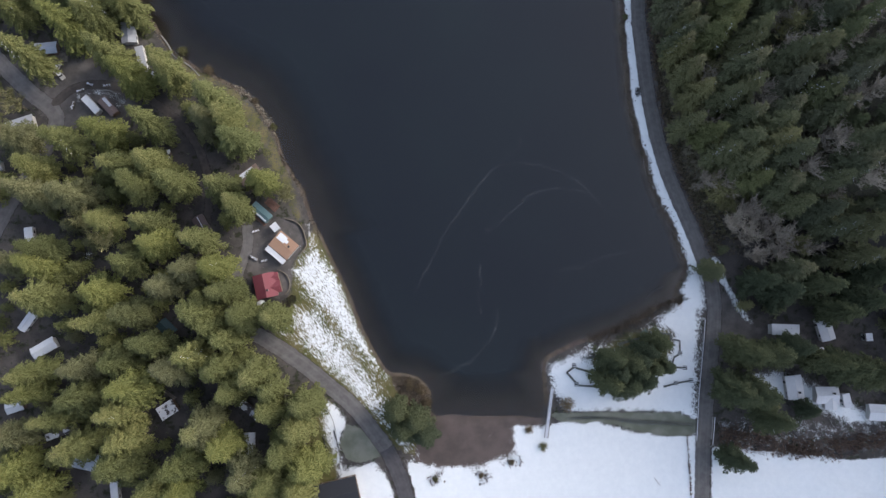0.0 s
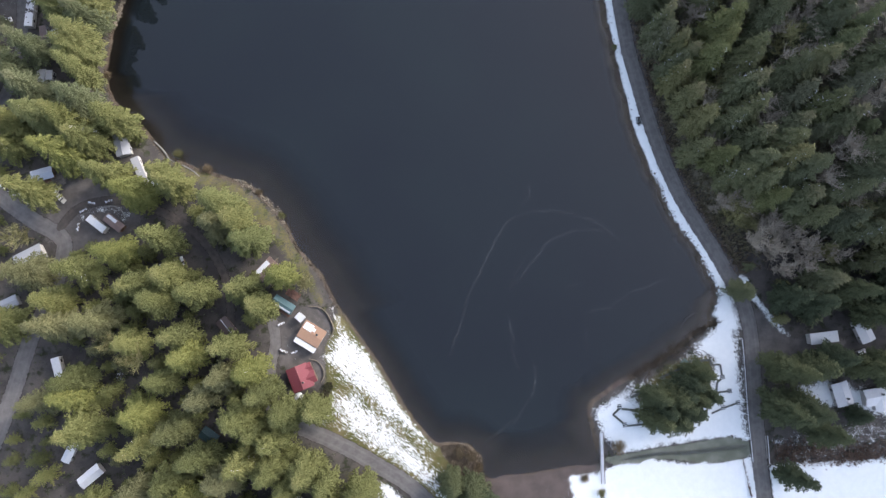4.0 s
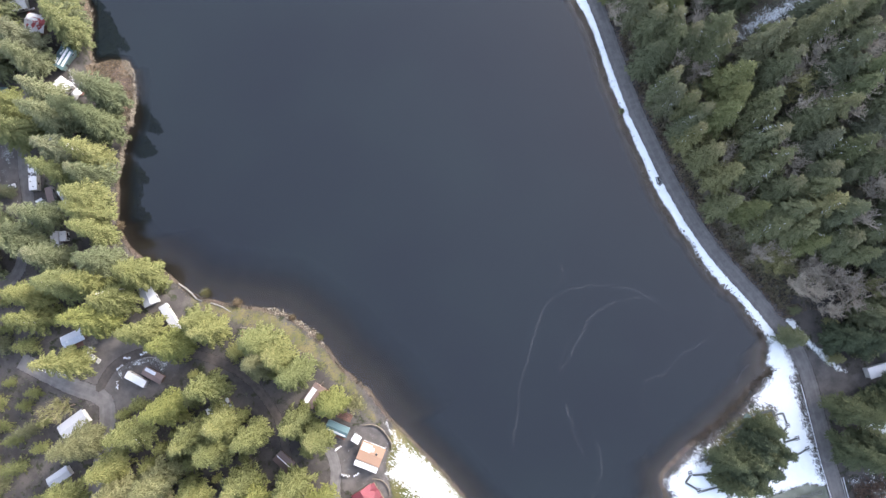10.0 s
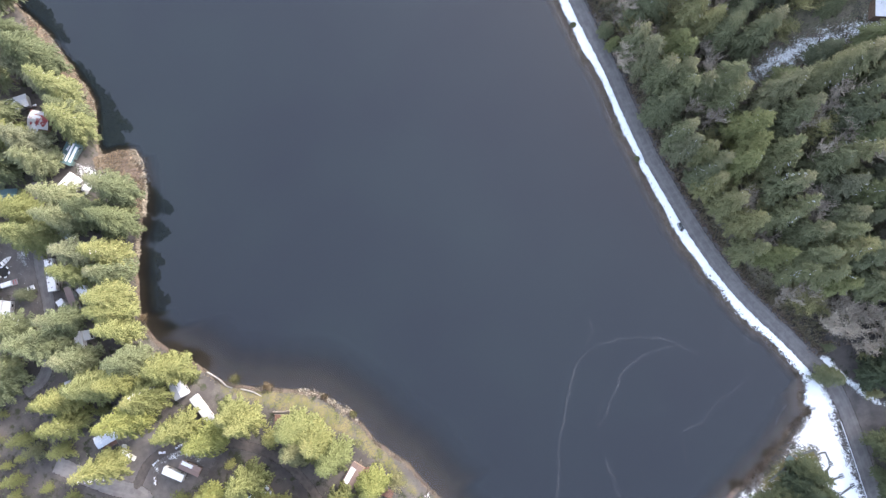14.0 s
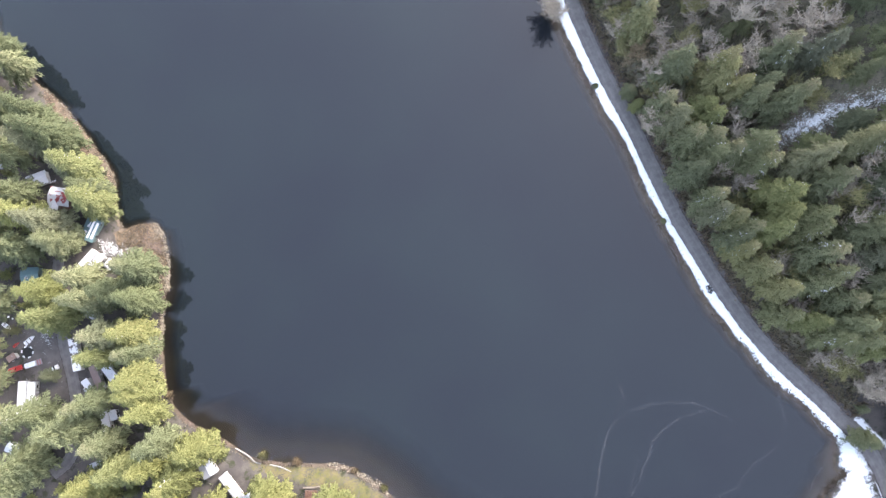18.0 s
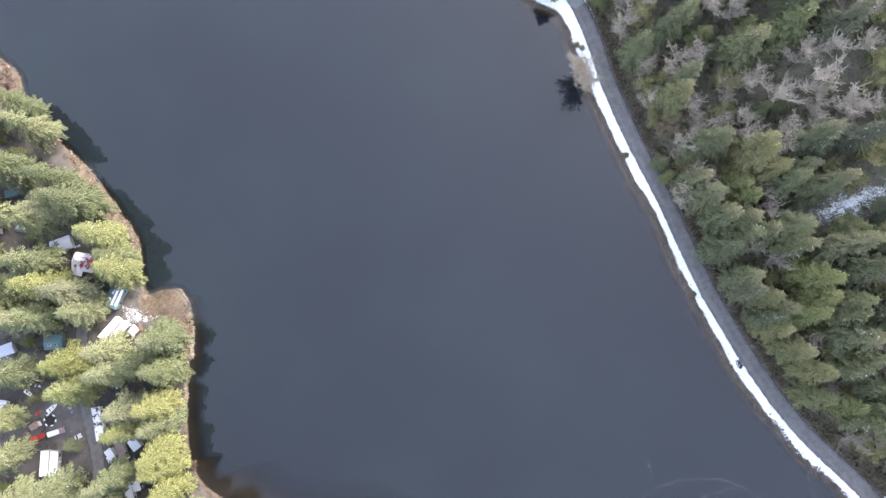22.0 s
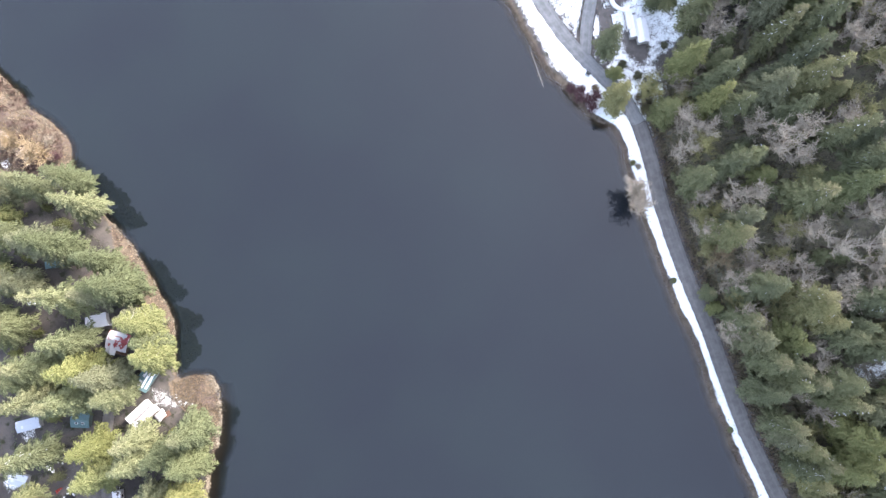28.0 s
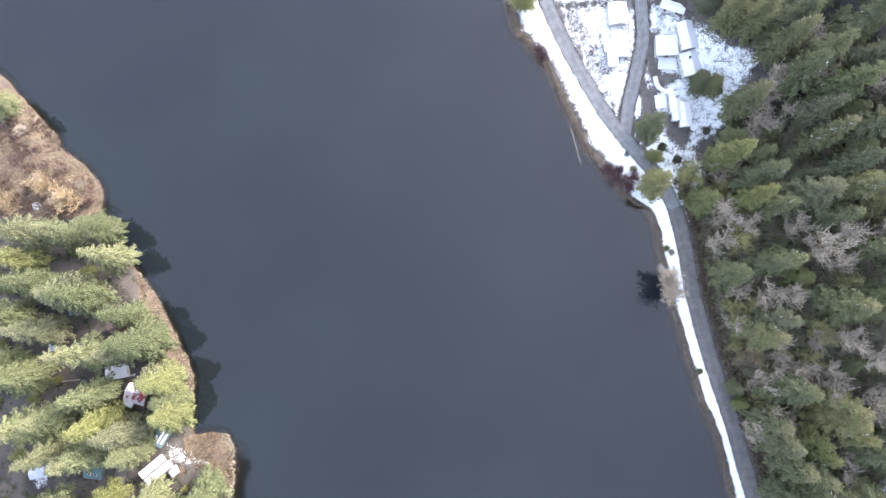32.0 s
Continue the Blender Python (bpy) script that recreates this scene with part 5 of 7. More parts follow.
def flat(x, y, length, width, ang, roof, wall, label, eave=2.9, name="cabin"):
    """A low building with a flat roof and a parapet edge."""
    ob = shell(x, y, ang, name, label, name.replace("_", " "), "buildings round the lake")
    hl, hw = length / 2 - 0.25, width / 2 - 0.25
    part("wall", box(-hl, hl, -hw, hw, -1.0, eave, 0.02), wall, ob)
    slab = part("roof", box(-hl - 0.25, hl + 0.25, -hw - 0.25, hw + 0.25, eave + 0.004, eave + 0.2, 0.04), ROOFS[roof], ob)
    for y0, y1 in ((-hw - 0.25, -hw - 0.1), (hw + 0.1, hw + 0.25)):
        part("roof_edge", box(-hl - 0.25, hl + 0.25, y0, y1, eave + 0.2, eave + 0.29, 0.02), ROOFS[roof], slab)
    part("vent_pipe", rod((hl * 0.4, hw * 0.3, eave + 0.1), (hl * 0.4, hw * 0.3, eave + 0.7), 0.09), METAL, ob)
    part("door", box(-0.45, 0.45, -hw - 0.04, -hw + 0.04, 0.05, 2.05), DARK_WOOD, ob)
    for k in (-0.6, 0.6):
        w = part("window", box(k * hl - 0.5, k * hl + 0.5, -hw - 0.04, -hw + 0.04, 0.9, 1.9), WHITE, ob)
        part("pane", box(k * hl - 0.43, k * hl + 0.43, -hw - 0.05, -hw + 0.05, 0.97, 1.83), GLASS, w)
    return ob


def trailer(x, y, length, width, ang, label, roof="white", awning=0.0, wall=None):
    """A travel trailer: rounded body, roof under snow, vents, windows, wheels and a hitch."""
    ob = shell(x, y, ang, "trailer", label, "trailer", "trailers in the campground")
    hl, hw = length / 2, width / 2
    body = part("body", box(-hl, hl, -hw, hw, 0.55, 3.0, 0.18), wall or PALE, ob)
    part("stripe", box(-hl + 0.2, hl - 0.2, -hw - 0.012, hw + 0.012, 1.2, 1.4), BROWN, body)
    part("roof", box(-hl + 0.06, hl - 0.06, -hw + 0.06, hw - 0.06, 2.99, 3.12, 0.05), ROOFS[roof], ob)
    for k in (-0.45, 0.1, 0.5):
        part("roof_vent", box(k * hl - 0.3, k * hl + 0.3, -0.25, 0.25, 3.1, 3.26, 0.05), ROOFS[roof], ob)
    part("door", box(0.3, 1.0, -hw - 0.03, -hw + 0.03, 0.75, 2.6, 0.02), WHITE, ob)
    for k in (-0.6, 0.65):
        part("window", box(k * hl - 0.55, k * hl + 0.55, -hw - 0.025, hw + 0.025, 1.6, 2.3), GLASS, ob)
    for sx in (-0.5, 0.5):
        for sy in (-1, 1):
            wheel = part("wheel", rod((sx, sy * (hw - 0.25), 0.35), (sx, sy * (hw - 0.02), 0.35), 0.36, None, 12), RUBBER, ob)
            part("rim", rod((sx, sy * (hw - 0.2), 0.35), (sx, sy * (hw + 0.005), 0.35), 0.2, None, 10), METAL, wheel)
    part("hitch", rod((hl - 0.1, 0, 0.5), (hl + 0.9, 0, 0.45), 0.06), METAL, ob)
    if awning:
        a = part("awning", box(-hl * 0.7, hl * 0.7, -hw - awning, -hw - 0.02, 2.55, 2.62, 0.0, None), ROOFS["patchy"], ob)
        for k in (-0.68, 0.68):
            part("awning_pole", rod((k * hl, -hw - awning + 0.1, 0), (k * hl, -hw - awning + 0.1, 2.56), 0.04), METAL, a)
    return ob


cabin(-114.8, 109.4, 8.6, 5.7, -84, "pale", PALE, "white snow-covered cabin near the lakeside path", name="cabin")
trailer(-109.2, 98.2, 11.3, 3.2, -75, "long pale trailer under snow beside the lakeside path", "pale")
flat(-104.7, 92.4, 3.7, 2.1, 8, "white", PALE, "small snow-covered shed beside a trailer", name="shed")
trailer(-127.6, 80.2, 8.3, 2.8, -46, "white trailer under snow in the gravel turning loop", "white")
loop_cabin = cabin(-121.2, 79.7, 8.1, 3.4, -47, "rust", BROWN, "rusty-roofed camp cabin half under snow", name="cabin")
cabin(-145.9, 102.5, 8.3, 4.5, 7, "grey", BROWN, "grey-roofed cabin with a wooden deck among cedars", porch=1.8, seams=9, name="cabin")
cabin(-153.9, 71.8, 10.9, 5.7, 19, "pale", PALE, "snow-covered gabled cabin beside the dirt track", name="house")
cabin(-164.0, 55.2, 8.6, 4.0, 16, "pale", PALE, "small snow-covered cabin among cedars", name="cabin")
trailer(-147.7, 28.2, 8.8, 3.2, -82, "long white trailer standing between tall cedars", "white")
cabin(-101.4, 60.1, 9.3, 3.7, 11, "patchy", BROWN, "dark cabin half under snow beneath cedars", name="cabin")
brown_cabin = cabin(-84.3, 33.7, 7.2, 4.6, -60, "brown", BROWN, "brown-shingled cabin beneath cedars", name="cabin")
boathouse = cabin(-66.5, 53.1, 8.8, 4.8, 37, "rust", BROWN, "rusty-roofed boathouse half under snow by the shore", porch=1.8, name="cabin")
teal_cabin = cabin(-61.9, 38.6, 8.6, 3.9, -41, "teal", GREENISH, "teal metal-roofed cabin with a brown deck", porch=1.8, seams=9, name="cabin")
flat(-56.4, 32.8, 3.1, 2.8, -50, "white", PALE, "small white-roofed shed between two houses", name="shed")
tan_house = cabin(-52.9, 25.9, 9.1, 7.1, -40, "orange", PALE, "tan-orange roofed lakeside house with a strip of snow", chimney=True, seams=11, eave=2.9, pitch=0.12, name="house")
red_house = cabin(-59.5, 10.4, 9.1, 8.0, -77, "red", BROWN, "red metal-roofed lakeside house with a round terrace", chimney=True, seams=10, eave=2.9, pitch=0.36, name="house")
cabin(-146.9, -2.9, 7.2, 3.2, 57, "white", PALE, "snow-covered cabin standing among tall cedars", name="cabin")
cabin(-140.3, -12.5, 9.2, 4.4, 31, "white", PALE, "long snow-covered cabin among cedars", name="cabin")
cabin(-149.6, -33.6, 6.2, 4.3, 18, "white", BROWN, "snow-covered cabin with a stepped roof", name="cabin")
flat(-94.3, -35.3, 6.7, 5.2, 33, "patchy", BROWN, "flat-roofed dark cabin with broken snow on top", name="cabin")
cabin(-64.1, -35.8, 8.8, 2.9, -38, "patchy", BROWN, "narrow dark cabin with snow along one side", name="cabin")
cabin(-64.1, -47.8, 7.7, 4.1, -89, "white", PALE, "snow-covered cabin near the asphalt road", name="cabin")
cabin(-122.8, -53.5, 9.6, 6.1, -13, "grey", BROWN, "large grey metal-roofed house among cedars", seams=10, name="house")
trailer(-132.1, -43.0, 11.6, 2.6, 21, "long dark trailer streaked with snow", "patchy")
trailer(-112.2, -63.5, 8.7, 2.8, -82, "white trailer under snow at the forest edge", "white")
cabin(-95.7, -5.3, 6.6, 4.7, -44, "dark_teal", BROWN, "dark teal-roofed cabin beneath cedars", seams=7, name="cabin")
cabin(-31.4, -66.6, 15.7, 10.3, 13, "dark", BROWN, "large black-roofed building beside the asphalt road", eave=4.0, pitch=0.2, name="house")
spit_house = cabin(-120.3, 210.3, 10.1, 5.6, 43, "teal", GREENISH, "teal-roofed lakeside house with snow-laden skylights", seams=11, name="house")
cabin(-148.0, 203.2, 6.9, 5.6, -21, "teal", GREENISH, "teal-grey roofed cabin with two skylights", seams=7, name="cabin")
flat(-132.5, 180.2, 5.5, 3.5, -53, "white", PALE, "snow-covered shed roof beneath cedars", name="cabin")
trailer(-143.6, 167.9, 12.5, 3.2, 78, "long green-grey trailer streaked with snow", "patchy")
trailer(-139.5, 156.4, 9.6, 2.8, 89, "rust-brown trailer roof edged with snow", "rust")
flat(-143.6, 155.9, 3.7, 2.6, -77, "white", PALE, "small white-roofed shed beside a trailer", name="shed")
flat(-134.2, 156.2, 6.0, 3.4, -75, "white", PALE, "white-roofed shed beneath cedars", name="cabin")
trailer(-142.3, 140.0, 7.8, 3.2, 79, "white camp trailer with a roof seam", "white")
flat(-138.9, 141.0, 3.8, 2.5, 81, "white", PALE, "small white-roofed shed beside a camp trailer", name="shed")
trailer(-167.0, 162.6, 9.3, 3.1, 65, "white trailer roof, one of a close pair", "white")
trailer(-163.9, 161.0, 9.1, 3.1, 64, "white trailer roof, one of a close pair", "white")
cabin(-149.8, 125.7, 8.3, 4.1, -3, "white", PALE, "snow-covered cabin at the edge of the camp", name="cabin")
cabin(-177.2, 144.7, 6.3, 3.8, -52, "white", PALE, "snow-covered cabin beside the camp track", name="cabin")
trailer(-126.8, 199.1, 10.2, 2.9, 25, "large white park trailer under snow", "white")
trailer(-125.0, 196.3, 10.7, 2.9, 25, "large white park trailer under snow", "white")
cabin(-132.2, 236.7, 8.0, 5.1, -4, "white", PALE, "white-roofed cabin by the north camp lawn", name="cabin")
flat(-140.3, 262.9, 9.2, 3.0, -9, "teal", GREENISH, "low shelter under a teal tarpaulin", name="cabin")
flat(-153.4, 251.9, 3.0, 2.6, -15, "white", PALE, "small white shed beside the clearing", name="shed")
cabin(-167.0, 207.9, 8.8, 4.1, -4, "grey", PALE, "grey-roofed cabin dusted with snow", seams=9, name="cabin")
cabin(-175.7, 189.6, 6.4, 4.2, -33, "grey", PALE, "grey-roofed cabin among tall cedars", seams=7, name="cabin")
snow_red_house = cabin(-126.7, 226.8, 8.2, 6.9, -33, "redsnow", BROWN, "red-roofed cabin mostly under snow", porch=1.8, name="house")
cabin(-129.3, 253.6, 5.7, 3.8, 14, "brown", BROWN, "small brown-shingled cabin near the shore", porch=1.8, name="cabin")
flat(139.7, -6.8, 10.8, 4.2, -2, "white", PALE, "long low snow-covered building by the lane", name="cabin")
cabin(155.0, -6.5, 9.1, 5.5, -76, "white", PALE, "snow-covered house beneath dark firs", name="cabin")
cabin(142.0, -28.6, 8.9, 6.3, -84, "white", PALE, "snow-covered house with a broad gable roof", chimney=True, name="house")
hipped_house = cabin(153.9, -31.6, 8.8, 6.3, 0, "white", PALE, "snow-covered house with hipped additions", chimney=True, name="house")
flat(161.0, -33.6, 5.4, 2.9, -80, "white", PALE, "narrow snow-covered shed beside a house", name="cabin")
cabin(173.4, -38.2, 7.9, 6.1, -4, "white", PALE, "snow-covered house at the foot of the slope", name="cabin")
flat(171.2, -9.7, 3.0, 2.6, -86, "white", PALE, "small snow-covered shed in a yard", name="shed")
yard_house = cabin(104.9, 277.0, 9.6, 4.6, 80, "white", PALE, "long snow-covered house on a gravel yard", name="house")
trailer(101.5, 282.3, 7.2, 2.7, 79, "small trailer parked against a house under snow", "white")
cabin(112.6, 295.6, 9.4, 7.8, 85, "white", PALE, "broad snow-covered mobile home", chimney=True, name="house")
cabin(113.6, 306.7, 11.3, 6.5, 86, "white", PALE, "snow-covered mobile home with a carport", name="house")
flat(105.9, 305.6, 8.7, 8.2, -13, "white", PALE, "wide flat roof deep in snow", name="house")
cabin(91.4, 323.8, 9.1, 7.4, 78, "white", PALE, "snow-covered mobile home beside the lane", name="house")
lane_home = cabin(88.7, 311.3, 10.4, 6.9, 78, "white", PALE, "snow-covered mobile home with a porch roof", name="house")
flat(84.3, 306.6, 6.7, 4.1, 78, "white", PALE, "snow-covered porch roof and steps", name="cabin")
cabin(111.9, 319.6, 9.7, 3.9, -33, "white", PALE, "snow-covered mobile home at the lane's end", name="cabin")
lying_snow(brown_cabin, 6.6, 4.0, 2.5, 0.32, 1, ((-0.5, 0.5, 0.0, 0.12),))
lying_snow(loop_cabin, 7.5, 2.8, 2.5, 0.32, 1, ((-0.48, 0.1, 0.1, 0.95),))
lying_snow(boathouse, 8.2, 4.2, 2.5, 0.32, 1, ((-0.46, 0.3, 0.05, 0.98),))
lying_snow(tan_house, 8.5, 6.5, 2.9, 0.12, 1, ((-0.48, -0.06, 0.1, 0.92), (-0.06, 0.08, 0.3, 0.7)))
wing(red_house, (1.2, 2.6), 90, 5.6, 4.0, 2.7, 0.9, "red", BROWN, 6)
wing(red_house, (-2.6, 2.9), 90, 4.6, 2.6, 2.6, 0.6, "red", BROWN, 5)
lying_snow(teal_cabin, 8.0, 3.3, 2.5, 0.32, -1, ((-0.48, 0.48, 0.62, 1.0),))
lying_snow(spit_house, 9.5, 5.0, 2.5, 0.32, -1, ((-0.42, 0.36, 0.08, 0.36), (-0.4, 0.3, 0.6, 0.95)))
lying_snow(spit_house, 9.5, 5.0, 2.5, 0.32, 1, ((-0.4, -0.16, 0.1, 0.62), (0.0, 0.34, 0.1, 0.3), (0.0, 0.1, 0.3, 0.5), (0.26, 0.34, 0.3, 0.5)))
lying_snow(snow_red_house, 7.6, 6.3, 2.5, 0.32, 1, ((-0.45, 0.1, 0.1, 0.5), (-0.3, 0.4, 0.6, 0.95)))
wing(snow_red_house, (-1.8, -2.8), 90, 4.8, 3.4, 2.4, 0.7, "white", BROWN)
flat(160.0, 129.0, 6.4, 4.6, 62, "white", BROWN, "small snow-covered cabin high on the wooded slope", name="cabin")
flat(-166.0, 177.0, 3.4, 2.4, 10, "rust", PALE, "small pale shed behind a red truck", 2.3, name="shed")
flat(-131.2, 191.5, 2.6, 2.2, 20, "white", PALE, "small white-roofed shed beside park trailers", 2.3, name="shed")
wing(hipped_house, (1.4, -2.6), 90, 5.0, 4.2, 2.4, 0.8, "white", PALE)
wing(yard_house, (2.2, 2.9), 0, 8.2, 3.6, 2.5, 0.6, "white", PALE)
wing(lane_home, (0.0, 4.6), 0, 5.2, 2.6, 2.2, 0.3, "white", PALE)
flat(-56.1, 22.2, 9.0, 2.0, -40, "white", PALE, "white-roofed lean-to along a tan-roofed house", 2.6, name="shed")


# ---------- younger trees that close the woods between the tall ones
def joined_trees(name, rows, material, label):
    """Many smaller conifers as one mesh, each with a shade of its own."""
    rng = np.random.default_rng(5)
    moulds = []
    for k in range(4):
        v, f, _ = conifer_crown(random.Random(600 + k), 16.0, 4.3, 1.5, 1.0, 0.3, 0.7, 0.2, 1, 0.95)
        moulds.append((np.array([tuple(p) for p in v]), np.array(f)))
    z = land(np.array([r[0] for r in rows]), np.array([r[1] for r in rows]))[0]
    verts, faces, shade, n = [], [], [], 0
    for (x, y, h), z0 in zip(rows, z):
        v, f = moulds[rng.integers(4)]
        a, s = rng.random() * 6.28, h / 16
        c, d = math.cos(a) * s, math.sin(a) * s
        verts.append(np.stack([v[:, 0] * c - v[:, 1] * d + x, v[:, 0] * d + v[:, 1] * c + y, v[:, 2] * s + z0], 1))
        faces.append(f + n)
        shade.append(np.full(len(v), rng.random()))
        n += len(v)
    ob = mesh_object(name, np.concatenate(verts).tolist(), np.concatenate(faces).tolist(), material)
    ob.data.attributes.new("shade", "FLOAT", "POINT").data.foreach_set("value", np.concatenate(shade).astype(np.float32))
    tagged(ob, label, "young trees", kind="stuff")


def young_woods():
    rng = random.Random(9)
    spots = np.array([(gx + rng.uniform(-2.6, 2.6), gy + rng.uniform(-2.6, 2.6)) for gx in np.arange(-330, 330, 5.8) for gy in np.arange(-230, 460, 5.8)])
    x, y = spots.T
    road_d = x - np.interp(y, ROAD_Y, ROAD_X)
    ok = ((x < -38) | (road_d > 6.8) & ((y > -36) | (x > 190))) & (land(x, y)[1] > np.where((x < 0) & (y > 50) & (y < 110), 10.5, 9))
    for key, p in PATCHES.items():
        if key not in ("reeds_point", "snow_verge"):
            ok &= ~inside(x, y, np.array(p))
    for p in (SHORE_ROAD, ROAD_WEST, SPUR_EAST, DRIVE_NORTH, CAMP_A, CAMP_B, CAMP_C, CAMP_D):
        ok[ok] = to_line(x[ok], y[ok], curve_points(p, 6.0)) > 6.0
    roofs = [(o.location.x, o.location.y) for o in scene.objects if o.get("category") in ("cabin", "house", "shed", "trailer")]
    west, east, taken, distant, alders, moss, mid = [], [], list(placed), [], [], [], []
    for a, b in spots[ok]:
        near = np.array(taken)
        gap = np.hypot(near[:, 0] - a, near[:, 1] - b).min()
        if min(math.hypot(a - c, b - d) for c, d in roofs) < 9.0 or gap < (6.8 if a > 190 else 5.4 if a < 0 else 4.7):
            continue
        taken.append((a, b))
        if not (-205 < a < 185 and -76 < b < 335):
            distant.append((a, b, rng.uniform(20, 30)))
        elif a < 0:
            if b < 120 or rng.random() < 0.82:
                west.append((a, b, rng.uniform(6, 14) if b < 120 else rng.uniform(4, 10)))
        elif b > 30:
            by_road = a - np.interp(b, ROAD_Y, ROAD_X) < 26
            lean = noise.noise((a * 0.035, b * 0.035, 1.0)) + rng.uniform(-0.2, 0.2)
            if by_road and lean > -0.3:
                moss.append((a, b, rng.uniform(9, 14)))
            elif not by_road and lean > 0.1:
                alders.append((a, b, rng.uniform(12, 17)))
            elif gap > 6.2 and rng.random() < 0.6:
                mid.append((a, b, rng.uniform(15, 25)))
            else:
                east.append((a, b, rng.uniform(7, 14)))
            if rng.random() < 0.8:
                east.append((a + 2.0, b + 1.5, rng.uniform(6, 11)))
        else:
            east.append((a, b, rng.uniform(7, 14)))
    plant(GREYS * 2 + MOSSES, alders, 430, 17.5, "leafless trees")
    plant(MOSSES * 3 + TANS[:1] + GREYS, moss, 431, 16.5, "leafless trees")
    plant(FIRS, [r for r in mid if not high(r)], 432, 27.0, "firs on the east slope", "middle-sized dark green fir on the shaded slope")
    plant(HIGH_FIRS, [r for r in mid if high(r)], 433, 27.0, "firs on the east slope", "middle-sized deep green fir high on the slope")
    joined_trees("young_cedars", west, YOUNG_NEEDLES, "younger yellow-green cedars filling gaps between the tall ones")
    joined_trees("young_firs", east, YOUNG_FIR, "younger dark firs and brush filling gaps between the tall ones")
    return distant


def distant_woods(rows):
    """The woods that go on beyond the shore: layered skirts of ragged boughs, joined."""
    rng = random.Random(3)
    verts, faces = [], []
    z = land(np.array([r[0] for r in rows]), np.array([r[1] for r in rows]))[0]
    for (x, y, h), z0 in zip(rows, z):
        for k in range(7):
            u = k / 7
            r, top = 5.2 * h / 27 * (1 - u) ** 0.7, z0 + h * (0.3 + 0.72 * u)
            n = len(verts)
            verts.append((x, y, top))
            for j in range(14):
                a = 0.449 * j + k
                q = r * (rng.uniform(0.85, 1.15) if j % 2 else rng.uniform(0.5, 0.65))
                verts.append((x + q * math.cos(a), y + q * math.sin(a), top - 0.17 * h - rng.uniform(0, 0.05) * h))
            faces.extend((n, n + 1 + j, n + 1 + (j + 1) % 14) for j in range(14))
    ob = mesh_object("woods", verts, faces, FIR)
    tagged(ob, "dense conifer woods beyond the shores", "woods", kind="stuff")


distant_woods(young_woods())
for kind in CEDARS + SUNNY_CEDARS + SHADE_FIRS + NORTH_CEDARS + FIRS + HIGH_FIRS + BROADS + GREYS + MOSSES + TANS:
    for ob in (*kind.children, kind):
        bpy.data.objects.remove(ob)


# ---------- walls, bridge, boardwalk and rails
def up(p, lift=0.0):
    """A point on the ground sheet."""
    return Vector((p[0], p[1], float(land(np.array([p[0]]), np.array([p[1]]))[0][0]) + lift))


def low_wall(points, width, height, material, label, level=None):
    """A low curved wall of separate blocks end to end."""
    p = curve_points(points, 1.2)
    z0 = up(p[0]).z if level is None else level
    ob = thing("garden_wall", label, "wall", pose(p[0][0], p[0][1], z0))
    for a, b in zip(p, p[1:]):
        d = b - a
        m = pose(a[0] - p[0][0], a[1] - p[0][1], 0, 0, 0, math.degrees(math.atan2(d[1], d[0])))
        part("block", box(0.01, np.hypot(*d) - 0.01, -width / 2, width / 2, -0.6, height + 0.01 * random.uniform(-2, 2), 0.03, m), material, ob)
    return ob


low_wall([(-104.2, 110.4), (-102.0, 107.6), (-100.3, 104.8), (-99.3, 102.5), (-97.4, 100.9)], 0.42, 0.6, CONCRETE, "pale curved concrete wall along the lakeside path")
low_wall([(-94.5, 99.2), (-90.9, 96.5), (-88.0, 93.2), (-85.4, 90.1), (-80.4, 87.6), (-75.5, 84.6)], 0.42, 0.6, CONCRETE, "pale curved concrete wall along the lakeside path")
low_wall([(-85.9, 86.4), (-82.9, 85.1), (-79.9, 84.1)], 0.5, 0.6, WOOD, "short wooden retaining wall above the path")
low_wall([(-53.3, 36.5), (-49.6, 35.6), (-47.0, 33.4), (-45.4, 29.4), (-44.9, 25.9), (-47.2, 22.8)], 0.3, 0.5, TAN_STONE, "curved stone wall round a lakeside terrace")
low_wall([(-55.8, 16.7), (-52.9, 15.4), (-51.1, 12.6), (-51.1, 9.3), (-52.7, 7.1)], 0.3, 0.5, TAN_STONE, "curved stone wall round a small terrace")
low_wall([(-124.9, 86.8), (-122.7, 86.8), (-120.2, 85.9), (-118.5, 83.8), (-117.9, 81.9)], 0.35, 0.5, CONCRETE, "pale curved border beside a camp trailer")
low_wall([(99.0, 295.5), (98.9, 291.4), (101.5, 288.3), (105.6, 286.5)], 1.6, 0.6, SNOW, "snow-covered planted border beside a yard")


